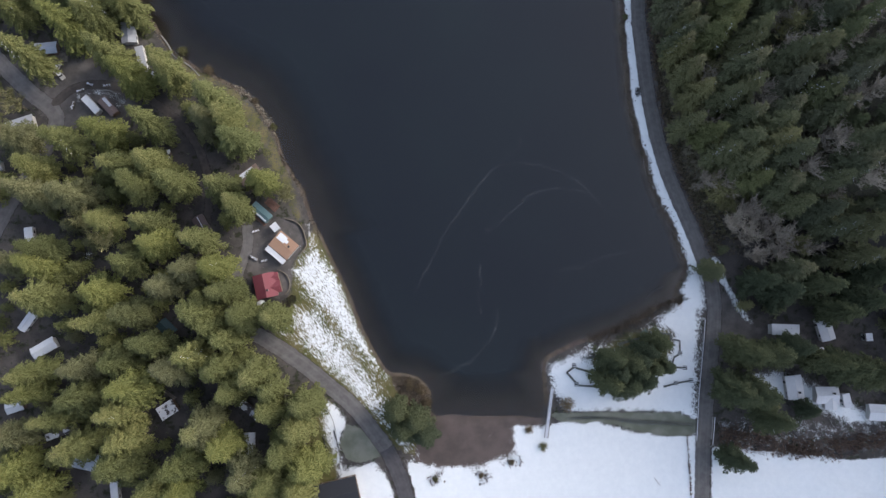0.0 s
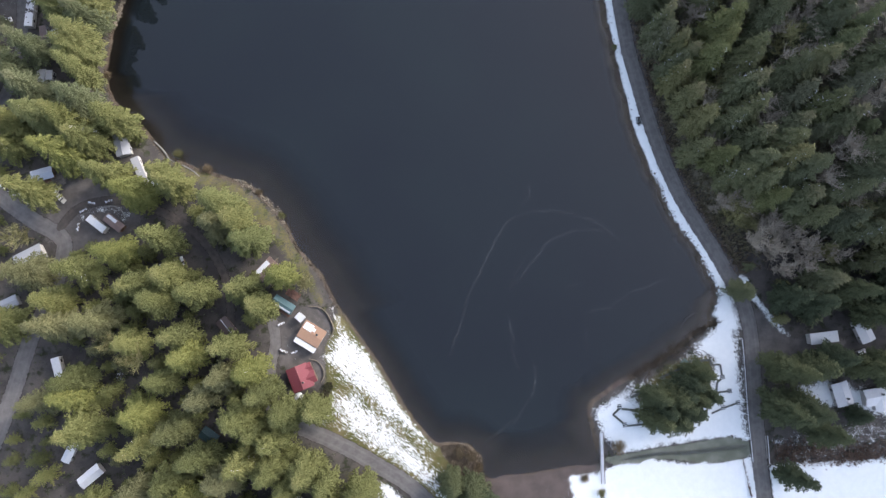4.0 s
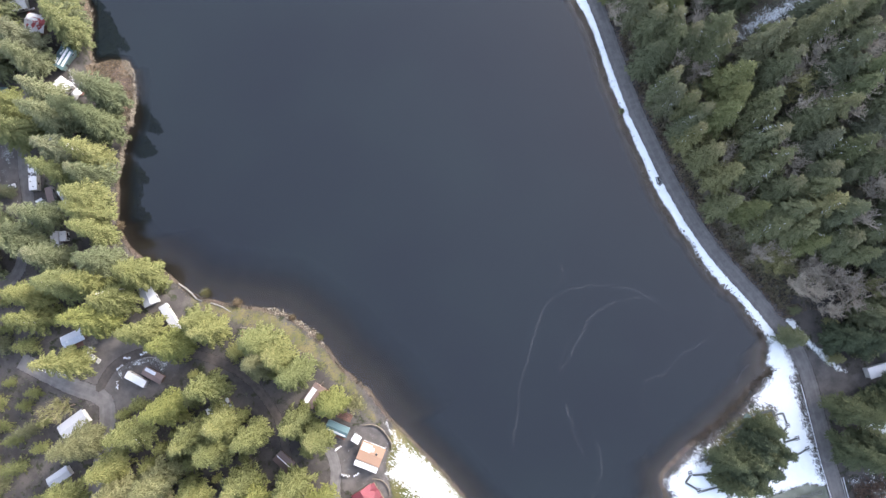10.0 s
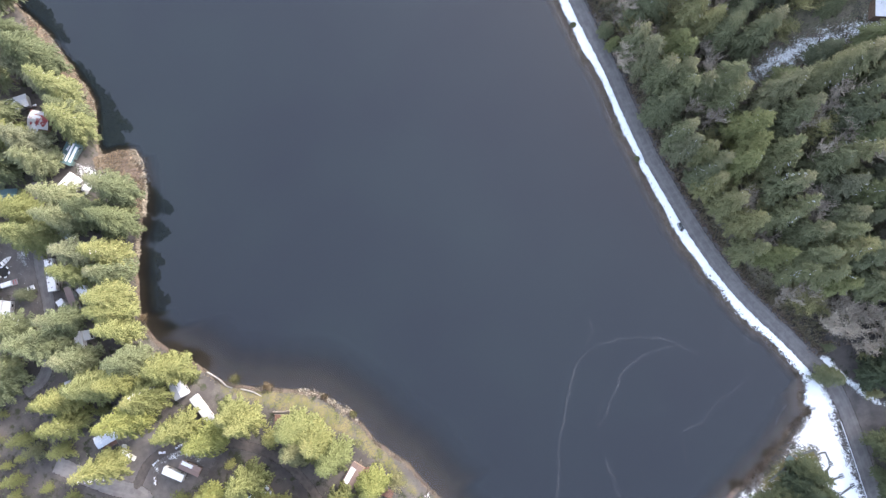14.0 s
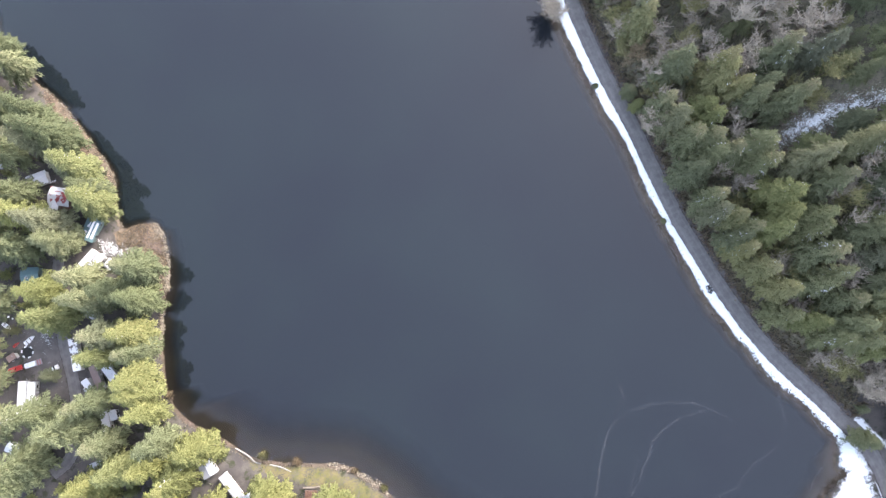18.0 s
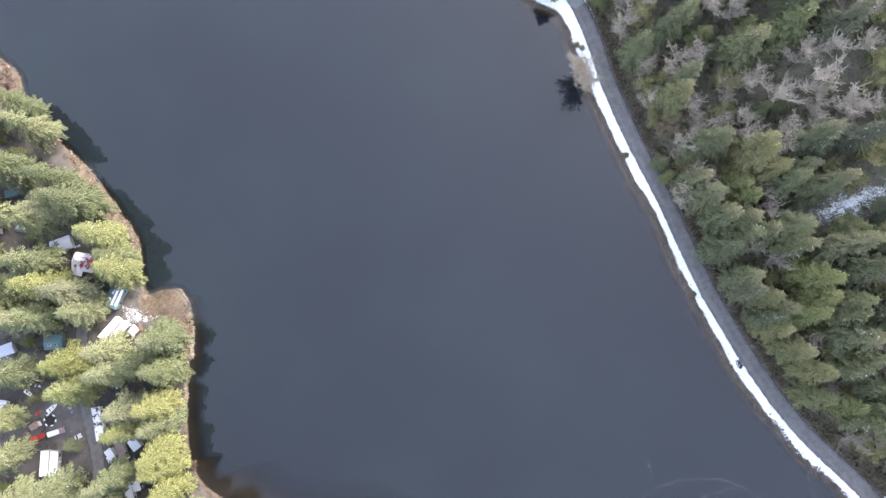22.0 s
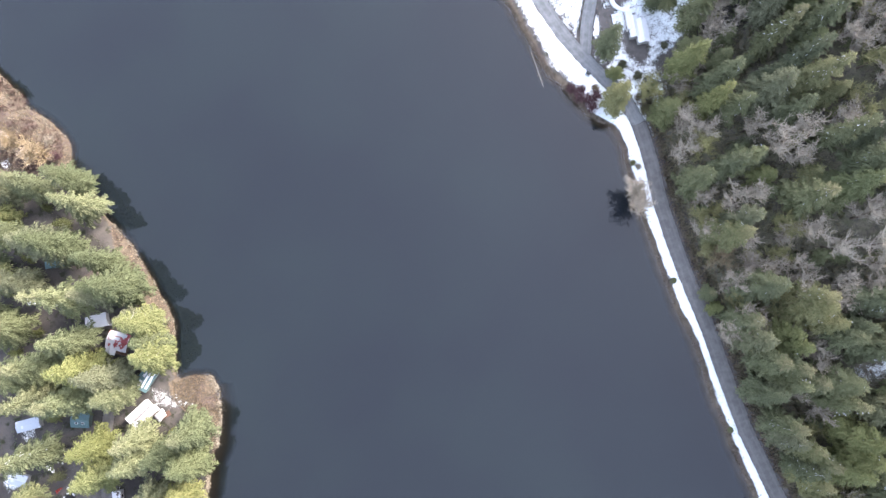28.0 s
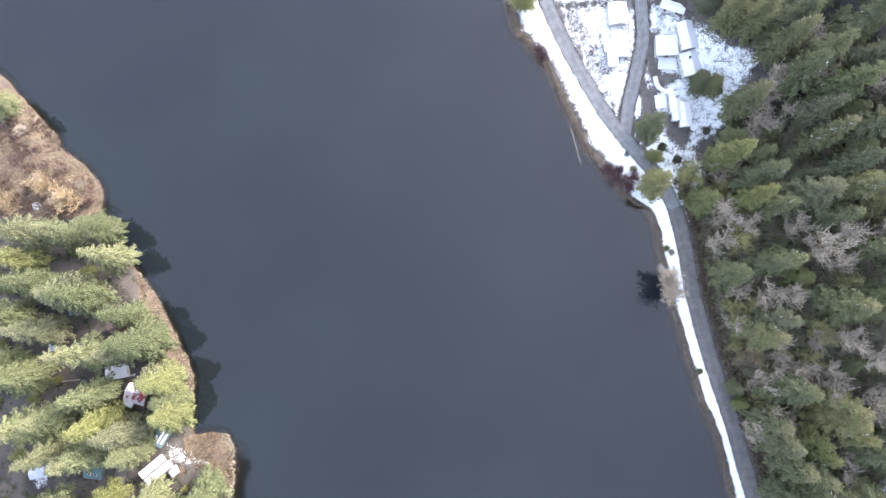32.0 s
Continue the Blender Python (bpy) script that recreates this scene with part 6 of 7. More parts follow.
def footbridge(a, b, width):
    a, b = Vector((*a, 0)), Vector((*b, 0))
    d = b - a
    n = d.length
    ob = thing("footbridge", "narrow snow-covered wooden footbridge across the lake outlet", "footbridge", pose(a.x, a.y, 0.75, 0, 0, math.degrees(math.atan2(d.y, d.x))))
    for k in (-0.32, 0.32):
        part("beam", box(0, n, k * width - 0.1, k * width + 0.1, -0.3, 0.0), WOOD, ob)
    count = int(n / 0.4)
    for k in range(count):
        part("plank", box(k * n / count + 0.02, (k + 1) * n / count - 0.02, -width / 2, width / 2, 0.004, 0.07), SNOW, ob)
    for k in range(int(n / 2.2) + 1):
        for s in (-1, 1):
            x = 0.1 + k * (n - 0.2) / int(n / 2.2)
            part("post", box(x - 0.06, x + 0.06, s * width / 2 - 0.06, s * width / 2 + 0.06, -1.6, 1.05), WOOD, ob)
    for s in (-1, 1):
        for z in (0.55, 1.05):
            part("rail", box(0, n, s * width / 2 - 0.05, s * width / 2 + 0.05, z, z + 0.09), WOOD, ob)


footbridge((49.7, -29.0), (46.9, -47.4), 1.35)


def boardwalk(points, width):
    """A dark plank walk on low bearers along straight legs."""
    p = [np.array(q) for q in points]
    ob = thing("boardwalk", "dark wet plank boardwalk crossing snowy ground", "boardwalk", pose(p[0][0], p[0][1], float(hill(*p[0]))))
    for a, b in zip(p, p[1:]):
        d = b - a
        n = float(np.hypot(*d))
        m = pose(a[0] - p[0][0], a[1] - p[0][1], 0, 0, 0, math.degrees(math.atan2(d[1], d[0])))
        for s in (-0.3, 0.3):
            part("bearer", box(0, n, s * width - 0.06, s * width + 0.06, -0.3, 0.25, 0, m), DARK_WOOD, ob)
        count = max(2, int(n / 0.35))
        for k in range(count):
            part("plank", box(k * n / count + 0.02, (k + 1) * n / count - 0.02, -width / 2, width / 2, 0.254, 0.31, 0, m), WET_BOARDS, ob)


boardwalk([(58.6, -20.8), (55.4, -22.9), (59.0, -27.0)], 0.75)
boardwalk([(59.6, -27.9), (66.9, -28.4)], 0.7)
boardwalk([(59.0, -21.3), (64.7, -22.8)], 0.8)
boardwalk([(88.2, -7.6), (92.1, -8.2), (96.5, -8.6), (96.4, -11.0)], 0.9)
boardwalk([(63.2, -17.7), (67.6, -16.6), (71.7, -14.0)], 0.9)
boardwalk([(75.9, -12.2), (82.4, -10.5), (85.8, -9.2)], 0.9)
boardwalk([(97.3, -10.6), (99.9, -11.0), (99.8, -15.0)], 0.7)
boardwalk([(99.2, -16.4), (97.4, -17.4), (96.3, -21.2), (101.0, -21.4)], 0.75)
boardwalk([(98.6, -27.2), (103.2, -26.4)], 0.7)
boardwalk([(93.0, -28.6), (97.0, -27.6)], 0.7)


def platform(at, size, ang, words="small square timber platform dusted with snow", deck=None):
    z = float(hill(*at))
    ob = thing("picnic_platform", words, "platform", pose(at[0], at[1], z, 0, 0, ang))
    part("frame", box(-size / 2, size / 2, -size / 2, size / 2, -0.2, 0.3, 0.02), DARK_WOOD, ob)
    for k in range(6):
        y = -size / 2 + k * size / 6
        part("plank", box(-size / 2, size / 2, y + 0.02, y + size / 6 - 0.02, 0.304, 0.35), deck or (SNOW if k % 3 == 1 else WET_BOARDS), ob)


for at in ((58.4, -20.3), (59.2, -27.4), (99.9, -15.8), (101.6, -21.4), (97.8, -27.2), (103.9, -26.3)):
    platform(at, 1.6, random.uniform(-10, 10))
platform((86.4, -8.2), 2.8, 35, "square green-boarded platform at the end of a boardwalk", GREENISH)


def guard_rail(points, label, snow=True):
    p = curve_points(points, 3.8)
    ob = thing("guard_rail", label, "guard rail", pose(p[0][0], p[0][1], float(hill(*p[0]))))
    for q in p:
        x, y = q - p[0]
        part("post", box(x - 0.09, x + 0.09, y - 0.09, y + 0.09, -0.4, 0.75), WOOD, ob)
    for a, b in zip(p, p[1:]):
        d = b - a
        m = pose(a[0] - p[0][0], a[1] - p[0][1], 0.55, 0, 0, math.degrees(math.atan2(d[1], d[0])))
        beam = part("rail", box(0.02, np.hypot(*d) - 0.02, -0.08, 0.08, 0, 0.3, 0.02, m), METAL, ob)
        if snow:
            part("snow_cap", box(0.1, np.hypot(*d) - 0.2, -0.11, 0.11, 0.304, 0.38, 0.02, m), SNOW, beam, "thin cap of snow")


guard_rail([(110.1, -2.9), (109.0, -12.5), (107.7, -22.3), (106.4, -32.0), (105.6, -40.9), (104.8, -49.0)], "weathered guard rail capped with snow beside the road")
guard_rail([(112.3, -40.1), (111.6, -45.9), (110.9, -50.7)], "guard rail on the creek side of the road")


def bridge_kerbs():
    for a, b in (((105.9, -40.1), (105.1, -48.6)), ((111.8, -40.1), (110.8, -48.6))):
        d = np.array(b) - np.array(a)
        ob = thing("bridge_parapet", "low concrete parapet where the road crosses the creek", "parapet", pose(a[0], a[1], float(hill(*a)), 0, 0, math.degrees(math.atan2(d[1], d[0]))))
        part("parapet", box(0, np.hypot(*d), -0.18, 0.18, -1.2, 0.35, 0.03), CONCRETE, ob)


bridge_kerbs()


def picnic_table(at, ang):
    ob = thing("picnic_table", "dark wooden picnic table standing on the snowy bank", "picnic table", pose(at[0], at[1], up(at).z, 0, 0, ang))
    for k in range(4):
        y = -0.38 + 0.19 * k
        part("tabletop_plank", box(-0.95, 0.95, y + 0.005, y + 0.185, 0.72, 0.77), DARK_WOOD, ob)
    for s in (-1, 1):
        part("bench", box(-0.95, 0.95, s * 0.72 - 0.14, s * 0.72 + 0.14, 0.42, 0.47), DARK_WOOD, ob)
        part("leg", box(s * 0.7 - 0.04, s * 0.7 + 0.04, -0.7, 0.7, 0.3, 0.38), DARK_WOOD, ob)
        for q in (-1, 1):
            part("leg", rod((s * 0.7, q * 0.3, 0.72), (s * 0.7, q * 0.65, -0.05), 0.05, None, 6), DARK_WOOD, ob)


picnic_table((86.6, 87.6), 35)
picnic_table((79.5, 268.2), -50)
picnic_table((86.6, 89.2), 80)


# ---------- shrubs, reeds, stones and fallen wood
def shrub(at, height, spread, material, label, seed, leaf=None):
    """Many thin stems fanning out from the ground, with small leaves if it has any."""
    rng = random.Random(seed)
    ob = thing("shrub", label, "shrub", Matrix.Translation(up(at)))
    verts, faces = [], []
    lv, lf = [], []
    for _ in range(150):
        a, out = rng.random() * 6.28, rng.uniform(0.15, 1.0)
        tip = Vector((math.cos(a) * spread * out, math.sin(a) * spread * out, height * rng.uniform(0.55, 1.0) * (1.15 - 0.5 * out)))
        low = Vector((tip.x * 0.12, tip.y * 0.12, -0.1))
        mid = low.lerp(tip, 0.5) + Vector((0, 0, height * 0.12))
        for p, q, r in ((low, mid, 0.08), (mid, tip, 0.055)):
            s = (q - p).orthogonal().normalized() * r
            n = len(verts)
            verts.extend((p + s, p - s, q - s * 0.6, q + s * 0.6))
            faces.append((n, n + 1, n + 2, n + 3))
        for _ in range(7):
            at_t = mid.lerp(tip, rng.random())
            way = Vector((rng.uniform(-1, 1), rng.uniform(-1, 1), rng.uniform(0.1, 0.9))).normalized() * rng.uniform(0.25, 0.55) * spread * 0.5
            s = way.orthogonal().normalized() * 0.05
            n = len(verts)
            verts.extend((at_t + s, at_t - s, at_t + way))
            faces.append((n, n + 1, n + 2))
        if leaf:
            for _ in range(14):
                c = low.lerp(tip, rng.uniform(0.35, 1.05))
                w = Vector((rng.uniform(-1, 1), rng.uniform(-1, 1), rng.uniform(-0.5, 0.5))).normalized() * rng.uniform(0.15, 0.34)
                s = w.orthogonal().normalized() * 0.11
                n = len(lv)
                lv.extend((c - w, c + s, c + w, c - s))
                lf.append((n, n + 1, n + 2, n + 3))
    mesh_object("twig_mass", verts, faces, material, ob)
    if leaf:
        mesh_object("foliage", lv, lf, leaf, ob)
    return ob


BARE_BROWN = "leafless brown shrub at the water's edge"
GREEN_BUSH = "small evergreen bush growing out of the snowy bank"
RED_BUSH = "dark red-brown leafless shrub at the water's edge"
for n, (at, h, s) in enumerate((((82.4, 179.8), 1.5, 1.1), ((82.5, 119.7), 1.8, 1.2), ((81.9, 179.7), 1.5, 1.3), ((93.5, 267.0), 2.4, 2.2), ((97.8, 260.9), 2.2, 2.0), ((95.8, 246.7), 2.4, 2.6), ((111.8, 268.9), 1.6, 1.6), ((-52.4, 1.9), 3.6, 3.4), ((-49.7, 5.4), 2.2, 2.0), ((-110.4, 110.4), 3.0, 3.0), ((-66.5, 0.0), 2.6, 2.2))):
    shrub(at, h, s, BARK, GREEN_BUSH, 700 + n, FIR)
for n, (at, h, s) in enumerate((((57.5, 318.0), 4.4, 3.4), ((58.0, 314.9), 3.4, 2.8), ((72.4, 260.4), 4.2, 3.6), ((75.4, 258.0), 4.4, 3.8), ((78.8, 258.5), 3.8, 3.2), ((70.7, 264.4), 3.4, 3.0), ((76.2, 254.7), 3.2, 2.8), ((74.5, 262.9), 2.8, 2.6))):
    shrub(at, h, s, RUST_BUSH, RED_BUSH, 730 + n)
for n, (at, h, s) in enumerate((((-95.1, 103.6), 3.4, 2.6), ((-84.6, 96.0), 3.2, 2.4), ((-118.6, 139.2), 3.0, 2.4), ((55.0, -34.8), 4.2, 3.4), ((45.6, -50.6), 2.4, 2.2), ((-0.6, -29.1), 2.6, 2.8), ((-4.9, -27.0), 2.6, 2.8), ((1.5, -33.8), 2.4, 2.4), ((4.7, -62.2), 0.9, 1.4), ((22.2, -61.2), 0.9, 1.3), ((33.6, -56.3), 0.9, 1.4), ((40.3, -44.2), 1.5, 2.0), ((83.6, 228.4), 1.8, 1.6), ((80.2, 261.8), 2.2, 1.8), ((85.2, 226.3), 1.6, 1.6), ((-150.2, 339.0), 3.6, 3.2), ((-131.6, 311.4), 3.2, 3.0), ((-138.7, 308.2), 5.0, 4.6), ((-161.0, 313.4), 4.4, 4.0), ((-145.2, 317.9), 4.4, 3.8), ((-58.6, 73.2), 1.8, 1.8), ((-66.1, 83.7), 1.6, 1.8))):
    shrub(at, h, s, TWIG if 13 < n < 19 else TAN if n % 4 else MOSSY, BARE_BROWN, 760 + n)
for n, (x, y) in enumerate(((80.8, 214.5), (82.0, 217.0), (81.4, 212.2))):
    shore_tree = make_bare(95 + n, 15.0, 0.95, 0.05, TWIG, "leafless pale tree leaning out over the lake")
    shore_tree.matrix_basis = Matrix.Translation(up((x, y))) @ pose(0, 0, 0, 0, -14, 0) @ pose(0, 0, 0, 0, 0, 60 * n)


for n, (x, y, h, w, coat, words) in enumerate((
    (-62.0, 47.5, 8.0, 1.1, TAN, "small tan leafless alder beside a boathouse"),
    (-52.5, 45.2, 8.5, 1.2, MOSSY, "grey-green leafless willow on the lakeside lawn"),
    (-139.1, 306.1, 7.0, 1.3, TWIG, "pale leafless willow on the marshy peninsula"),
    (-145.3, 316.5, 5.5, 1.3, TWIG, "pale leafless willow on the marshy peninsula"),
    (-161.0, 309.8, 7.0, 1.3, TWIG, "pale leafless willow on the marshy peninsula"),
    (-133.5, 305.5, 4.0, 1.5, RUST_BUSH, "dark purple-brown leafless thicket on the marshy peninsula"),
    (-130.0, 304.0, 3.6, 1.5, RUST_BUSH, "dark purple-brown leafless thicket on the marshy peninsula"),
)):
    bare = make_bare(180 + n, h, w, 0.05, coat, words)
    bare.matrix_basis = Matrix.Translation(up((x, y))) @ pose(0, 0, 0, 0, 0, 50 * n)


def scatter(name, spots, shape, material, label, category):
    """Many small pieces that nobody could count, joined."""
    rng = np.random.default_rng(11)
    verts, faces, n = [], [], 0
    z = land(spots[:, 0], spots[:, 1])[0]
    for (x, y), z0 in zip(spots, z):
        v, f = shape(rng)
        verts.append(v + (x, y, z0))
        faces.extend([tuple(i + n for i in q) for q in f])
        n += len(v)
    ob = mesh_object(name, np.concatenate(verts).tolist(), faces, material)
    return tagged(ob, label, category, kind="stuff")


def stone_shape(low, high):
    bm = bmesh.new()
    bmesh.ops.create_icosphere(bm, subdivisions=1, radius=1.0)
    base = np.array([tuple(v.co) for v in bm.verts])
    tris = [tuple(v.index for v in f.verts) for f in bm.faces]
    bm.free()

    def make(rng):
        s = rng.uniform(low, high)
        return base * rng.uniform(0.75, 1.2, (len(base), 1)) * (s * rng.uniform(0.8, 1.3), s * rng.uniform(0.8, 1.3), s * rng.uniform(0.5, 0.8)), tris

    return make


def tuft_shape(height, blades):
    def make(rng):
        v, f = [], []
        for k in range(blades):
            a, lean = rng.random() * 6.28, rng.uniform(0.25, 0.9)
            c, s = math.cos(a), math.sin(a)
            h = height * rng.uniform(0.6, 1.2)
            v += [(-s * 0.07, c * 0.07, -0.05), (s * 0.07, -c * 0.07, -0.05), (c * lean * h, s * lean * h, h)]
            f.append((3 * k, 3 * k + 1, 3 * k + 2))
        return np.array(v), f

    return make


def along(points, count, spread, seed, shift=0.0):
    rng = np.random.default_rng(seed)
    p = curve_points(points, 0.8)
    i = rng.integers(0, len(p) - 1, count)
    d = p[i + 1] - p[i]
    d /= np.linalg.norm(d, axis=1)[:, None] + 1e-9
    return p[i] + np.stack([d[:, 1], -d[:, 0]], 1) * (rng.normal(0, spread, (count, 1)) + shift) + d * rng.uniform(-0.7, 0.7, (count, 1))


def within(name, count, seed, clump=0.0):
    """Spots inside a patch; clump above or below 0 keeps them to one or the other side of a drifting pattern."""
    rng = np.random.default_rng(seed)
    p = np.array(PATCHES[name])
    q = rng.uniform(p.min(0), p.max(0), (count * 4, 2))
    q = q[inside(q[:, 0], q[:, 1], p)]
    if clump:
        q = q[np.array([noise.noise((a * 0.14, b * 0.14, 2.0)) * clump for a, b in q]) > -0.02]
    return q[:count]


STRAW = foliage("dry_reeds", (0.12, 0.095, 0.07), (0.2, 0.165, 0.12), (0.31, 0.265, 0.205), 0.2)
HEATH = foliage("brown_brush", (0.11, 0.07, 0.06), (0.17, 0.12, 0.095), (0.26, 0.185, 0.145), 0.15)
west_bank = [p for p in SHORE_WEST if 206 < p[1] < 275]
scatter("stones", along(west_bank, 260, 0.5, 2, -0.2), stone_shape(0.2, 0.5), TAN_STONE, "pale tan stones lining the west bank", "stones")
scatter("stones", along(SHORE_EAST, 900, 0.55, 1, 0.8), stone_shape(0.18, 0.5), STONE, "brown-grey stones lining the water's edge", "stones")
scatter("stones", np.vstack([along([(-107.1, 172.6), (-109.8, 169.1), (-111.8, 164.8), (-114.9, 158.4)], 260, 0.35, 3), along([(-99.9, 185.2), (-102.2, 182.2), (-104.8, 176.4)], 200, 0.5, 4), along([(-99.4, 203.0), (-97.9, 197.3), (-98.8, 190.8), (-100.5, 185.6)], 170, 0.8, 5), along([(-74.3, 89.6), (-66.3, 83.3), (-60.4, 74.7), (-58.0, 70.2)], 150, 0.6, 6)]), stone_shape(0.25, 0.6), TAN_STONE, "tan stones of a low breakwater along the west shore", "stones")
scatter("reeds", np.vstack([along(SHORE_EAST, 2200, 0.7, 7, 0.9), along(SHORE_SOUTH[-6:], 900, 1.2, 8, 0.9), within("reeds_spit", 500, 9), within("reeds_point", 700, 10), along([p for p in SHORE_WEST if p[1] < 206], 900, 0.6, 12, 0.7)]), tuft_shape(0.75, 6), STRAW, "dry straw-coloured reeds along the shore", "reeds")
scatter("brush", np.vstack([within("gap_a", 22, 30), within("gap_b", 24, 31), within("gap_c", 20, 32), within("reeds_north", 2400, 13, 1.0), within("bank_west", 120, 14)]), tuft_shape(1.3, 7), HEATH, "brown marsh brush on the peninsula", "brush")
scatter("dry_grass", np.vstack([within("reeds_spit", 1500, 50), within("reeds_north", 2600, 51, -1.0), within("bank_west", 500, 52)]), tuft_shape(0.36, 9), foliage("dry_grass", (0.26, 0.19, 0.125), (0.36, 0.275, 0.185), (0.46, 0.37, 0.26), 0.3), "tan dry grass matted on the low shore", "dry grass")
scatter("reeds", within("reeds_north", 1100, 15, -1.0), tuft_shape(1.1, 7), STRAW, "pale dry reeds on the marshy peninsula", "reeds")
scatter("brush", np.vstack([along([(114.4, -47.0), (126.5, -47.5), (141.8, -51.4), (155.1, -50.5), (179.3, -48.6)], 1500, 1.8, 16), along([(119.7, -51.2), (141.6, -53.6), (159.3, -54.8)], 300, 1.0, 17)]), tuft_shape(1.2, 8), HEATH, "brown creekside brush behind the road", "brush")
scatter("brush", np.vstack([along([(x + 4.6, y) for x, y in SHORE_ROAD[9:29]], 1500, 0.9, 18), along([(101.4, -47.9), (101.7, -57.4), (102.0, -71.0)], 110, 0.12, 19), within("snow_slope", 420, 20), along([(74.2, 330.7), (76.0, 320.3), (78.8, 309.8), (81.5, 300.6)], 520, 2.3, 21), within("snow_north", 160, 22)]), tuft_shape(0.8, 7), HEATH, "low brown brush along road verges", "brush")


verge = np.vstack([along([(x + k, y) for x, y in SHORE_ROAD[9:29]], n, 0.9, 40 + int(k)) for k, n in ((4.8, 900), (5.8, 1100), (7, 1100), (9, 800), (12, 600), (16, 500))])
scatter("brush", verge[verge[:, 1] < 262], tuft_shape(1.1, 11), foliage("olive_brush", (0.24, 0.2, 0.145), (0.33, 0.275, 0.205), (0.42, 0.355, 0.28), 0.3), "olive and tan brush filling the roadside under the trees", "brush")


slope = np.random.default_rng(60).uniform((92, 28), (190, 330), (14000, 2))
slope = slope[(slope[:, 0] > np.interp(slope[:, 1], ROAD_Y, ROAD_X) + 5.2) & (slope[:, 0] < np.interp(slope[:, 1], ROAD_Y, ROAD_X) + 48) & (slope[:, 1] < np.interp(slope[:, 0], [110, 190], [262, 345]))]
slope = slope[~inside(slope[:, 0], slope[:, 1], np.array(PATCHES["snow_slope"])) & ~inside(slope[:, 0], slope[:, 1], np.array(PATCHES["snow_north"]))]
floor_w = np.random.default_rng(61).uniform((-210, -100), (-36, 330), (7000, 2))
keep_w = land(floor_w[:, 0], floor_w[:, 1])[1] > 7
for key, p in PATCHES.items():
    keep_w &= ~inside(floor_w[:, 0], floor_w[:, 1], np.array(p))
for p in (ROAD_WEST, CAMP_A, CAMP_B, CAMP_C, CAMP_D):
    keep_w &= to_line(floor_w[:, 0], floor_w[:, 1], curve_points(p, 6.0)) > 3.6
for ob in scene.objects:
    if ob.get("category") in ("cabin", "house", "shed", "trailer", "deck"):
        keep_w &= np.hypot(floor_w[:, 0] - ob.location.x, floor_w[:, 1] - ob.location.y) > 6.5
scatter("undergrowth", floor_w[keep_w], tuft_shape(1.3, 12), foliage("fern_undergrowth", (0.07, 0.085, 0.055), (0.1, 0.115, 0.07), (0.14, 0.14, 0.09), 0.2), "dark green ferns and low brush on the forest floor", "undergrowth")
scatter("undergrowth", slope, tuft_shape(2.4, 14), foliage("undergrowth", (0.15, 0.155, 0.095), (0.21, 0.2, 0.125), (0.28, 0.245, 0.17), 0.3), "olive and brown undergrowth covering the wooded slope", "undergrowth")


def fallen_log(a, b, r, material, label, level=None, twig=0):
    a, b = up(a, r * 0.6) if level is None else Vector((*a, level)), up(b, r * 0.6) if level is None else Vector((*b, level))
    ob = thing("log", label, "log", Matrix.Translation(a))
    part("stem", rod((0, 0, 0), b - a, r, r * 0.55, 8), material, ob)
    for k in range(twig):
        at = (b - a) * (0.55 + 0.4 * k / max(twig, 1))
        side = (b - a).cross(Vector((0, 0, 1))).normalized() * (1 if k % 2 else -1)
        part("stub", rod(at, at + side * 1.1 + (b - a).normalized() * 0.7 + Vector((0, 0, 0.25)), r * 0.35, r * 0.15, 5), material, ob)


fallen_log((61.4, 284.5), (61.2, 269.2), 0.11, TWIG, "pale bare log drifting near the bank", 0.05, 5)
fallen_log((-135.8, 263.4), (-130.3, 259.1), 0.3, TWIG, "pale peeled log lying in the clearing", None, 0)
fallen_log((-156.6, 239.1), (-147.5, 237.6), 0.18, TWIG, "long pale pole lying on the forest floor", None, 0)
fallen_log((-160.3, 236.9), (-150.5, 236.0), 0.18, BARK, "long brown pole lying on the forest floor", None, 0)
fallen_log((-126.4, 137.1), (-122.0, 133.8), 0.3, TWIG, "pale log lying across the shore", None, 0)
fallen_log((134.6, 128.5), (136.3, 123.2), 0.2, TWIG, "grey fallen trunk lying in the snowy clearing", None, 2)
fallen_log((139.6, 127.7), (144.5, 127.7), 0.2, TWIG, "grey fallen trunk lying in the snowy clearing", None, 2)
fallen_log((119.8, 293.4), (124.8, 290.5), 0.2, BARK, "fallen trunk on the snowy slope behind the trailers", None, 2)
fallen_log((115.4, 283.2), (117.8, 277.5), 0.2, BARK, "fallen trunk on the snowy slope behind the trailers", None, 1)
fallen_log((-37.5, -46.1), (-34.3, -57.3), 0.22, DARK_WOOD, "dark squared timber lying beside the road", None, 0)
fallen_log((-33.5, -44.0), (-31.0, -52.4), 0.22, DARK_WOOD, "dark squared timber lying beside the road", None, 0)
fallen_log((88.2, -62.7), (90.2, -65.6), 0.1, BARK, "thin fallen branch lying on the snow", None, 3)


# ---------- vehicles, boats and camp clutter
def wheel_set(ob, xs, y, r):
    for x in xs:
        for s in (-1, 1):
            w = part("wheel", rod((x, s * (y - 0.22), r), (x, s * y, r), r, None, 14), RUBBER, ob)
            part("rim", rod((x, s * (y - 0.2), r), (x, s * (y + 0.012), r), r * 0.55, None, 10), METAL, w)


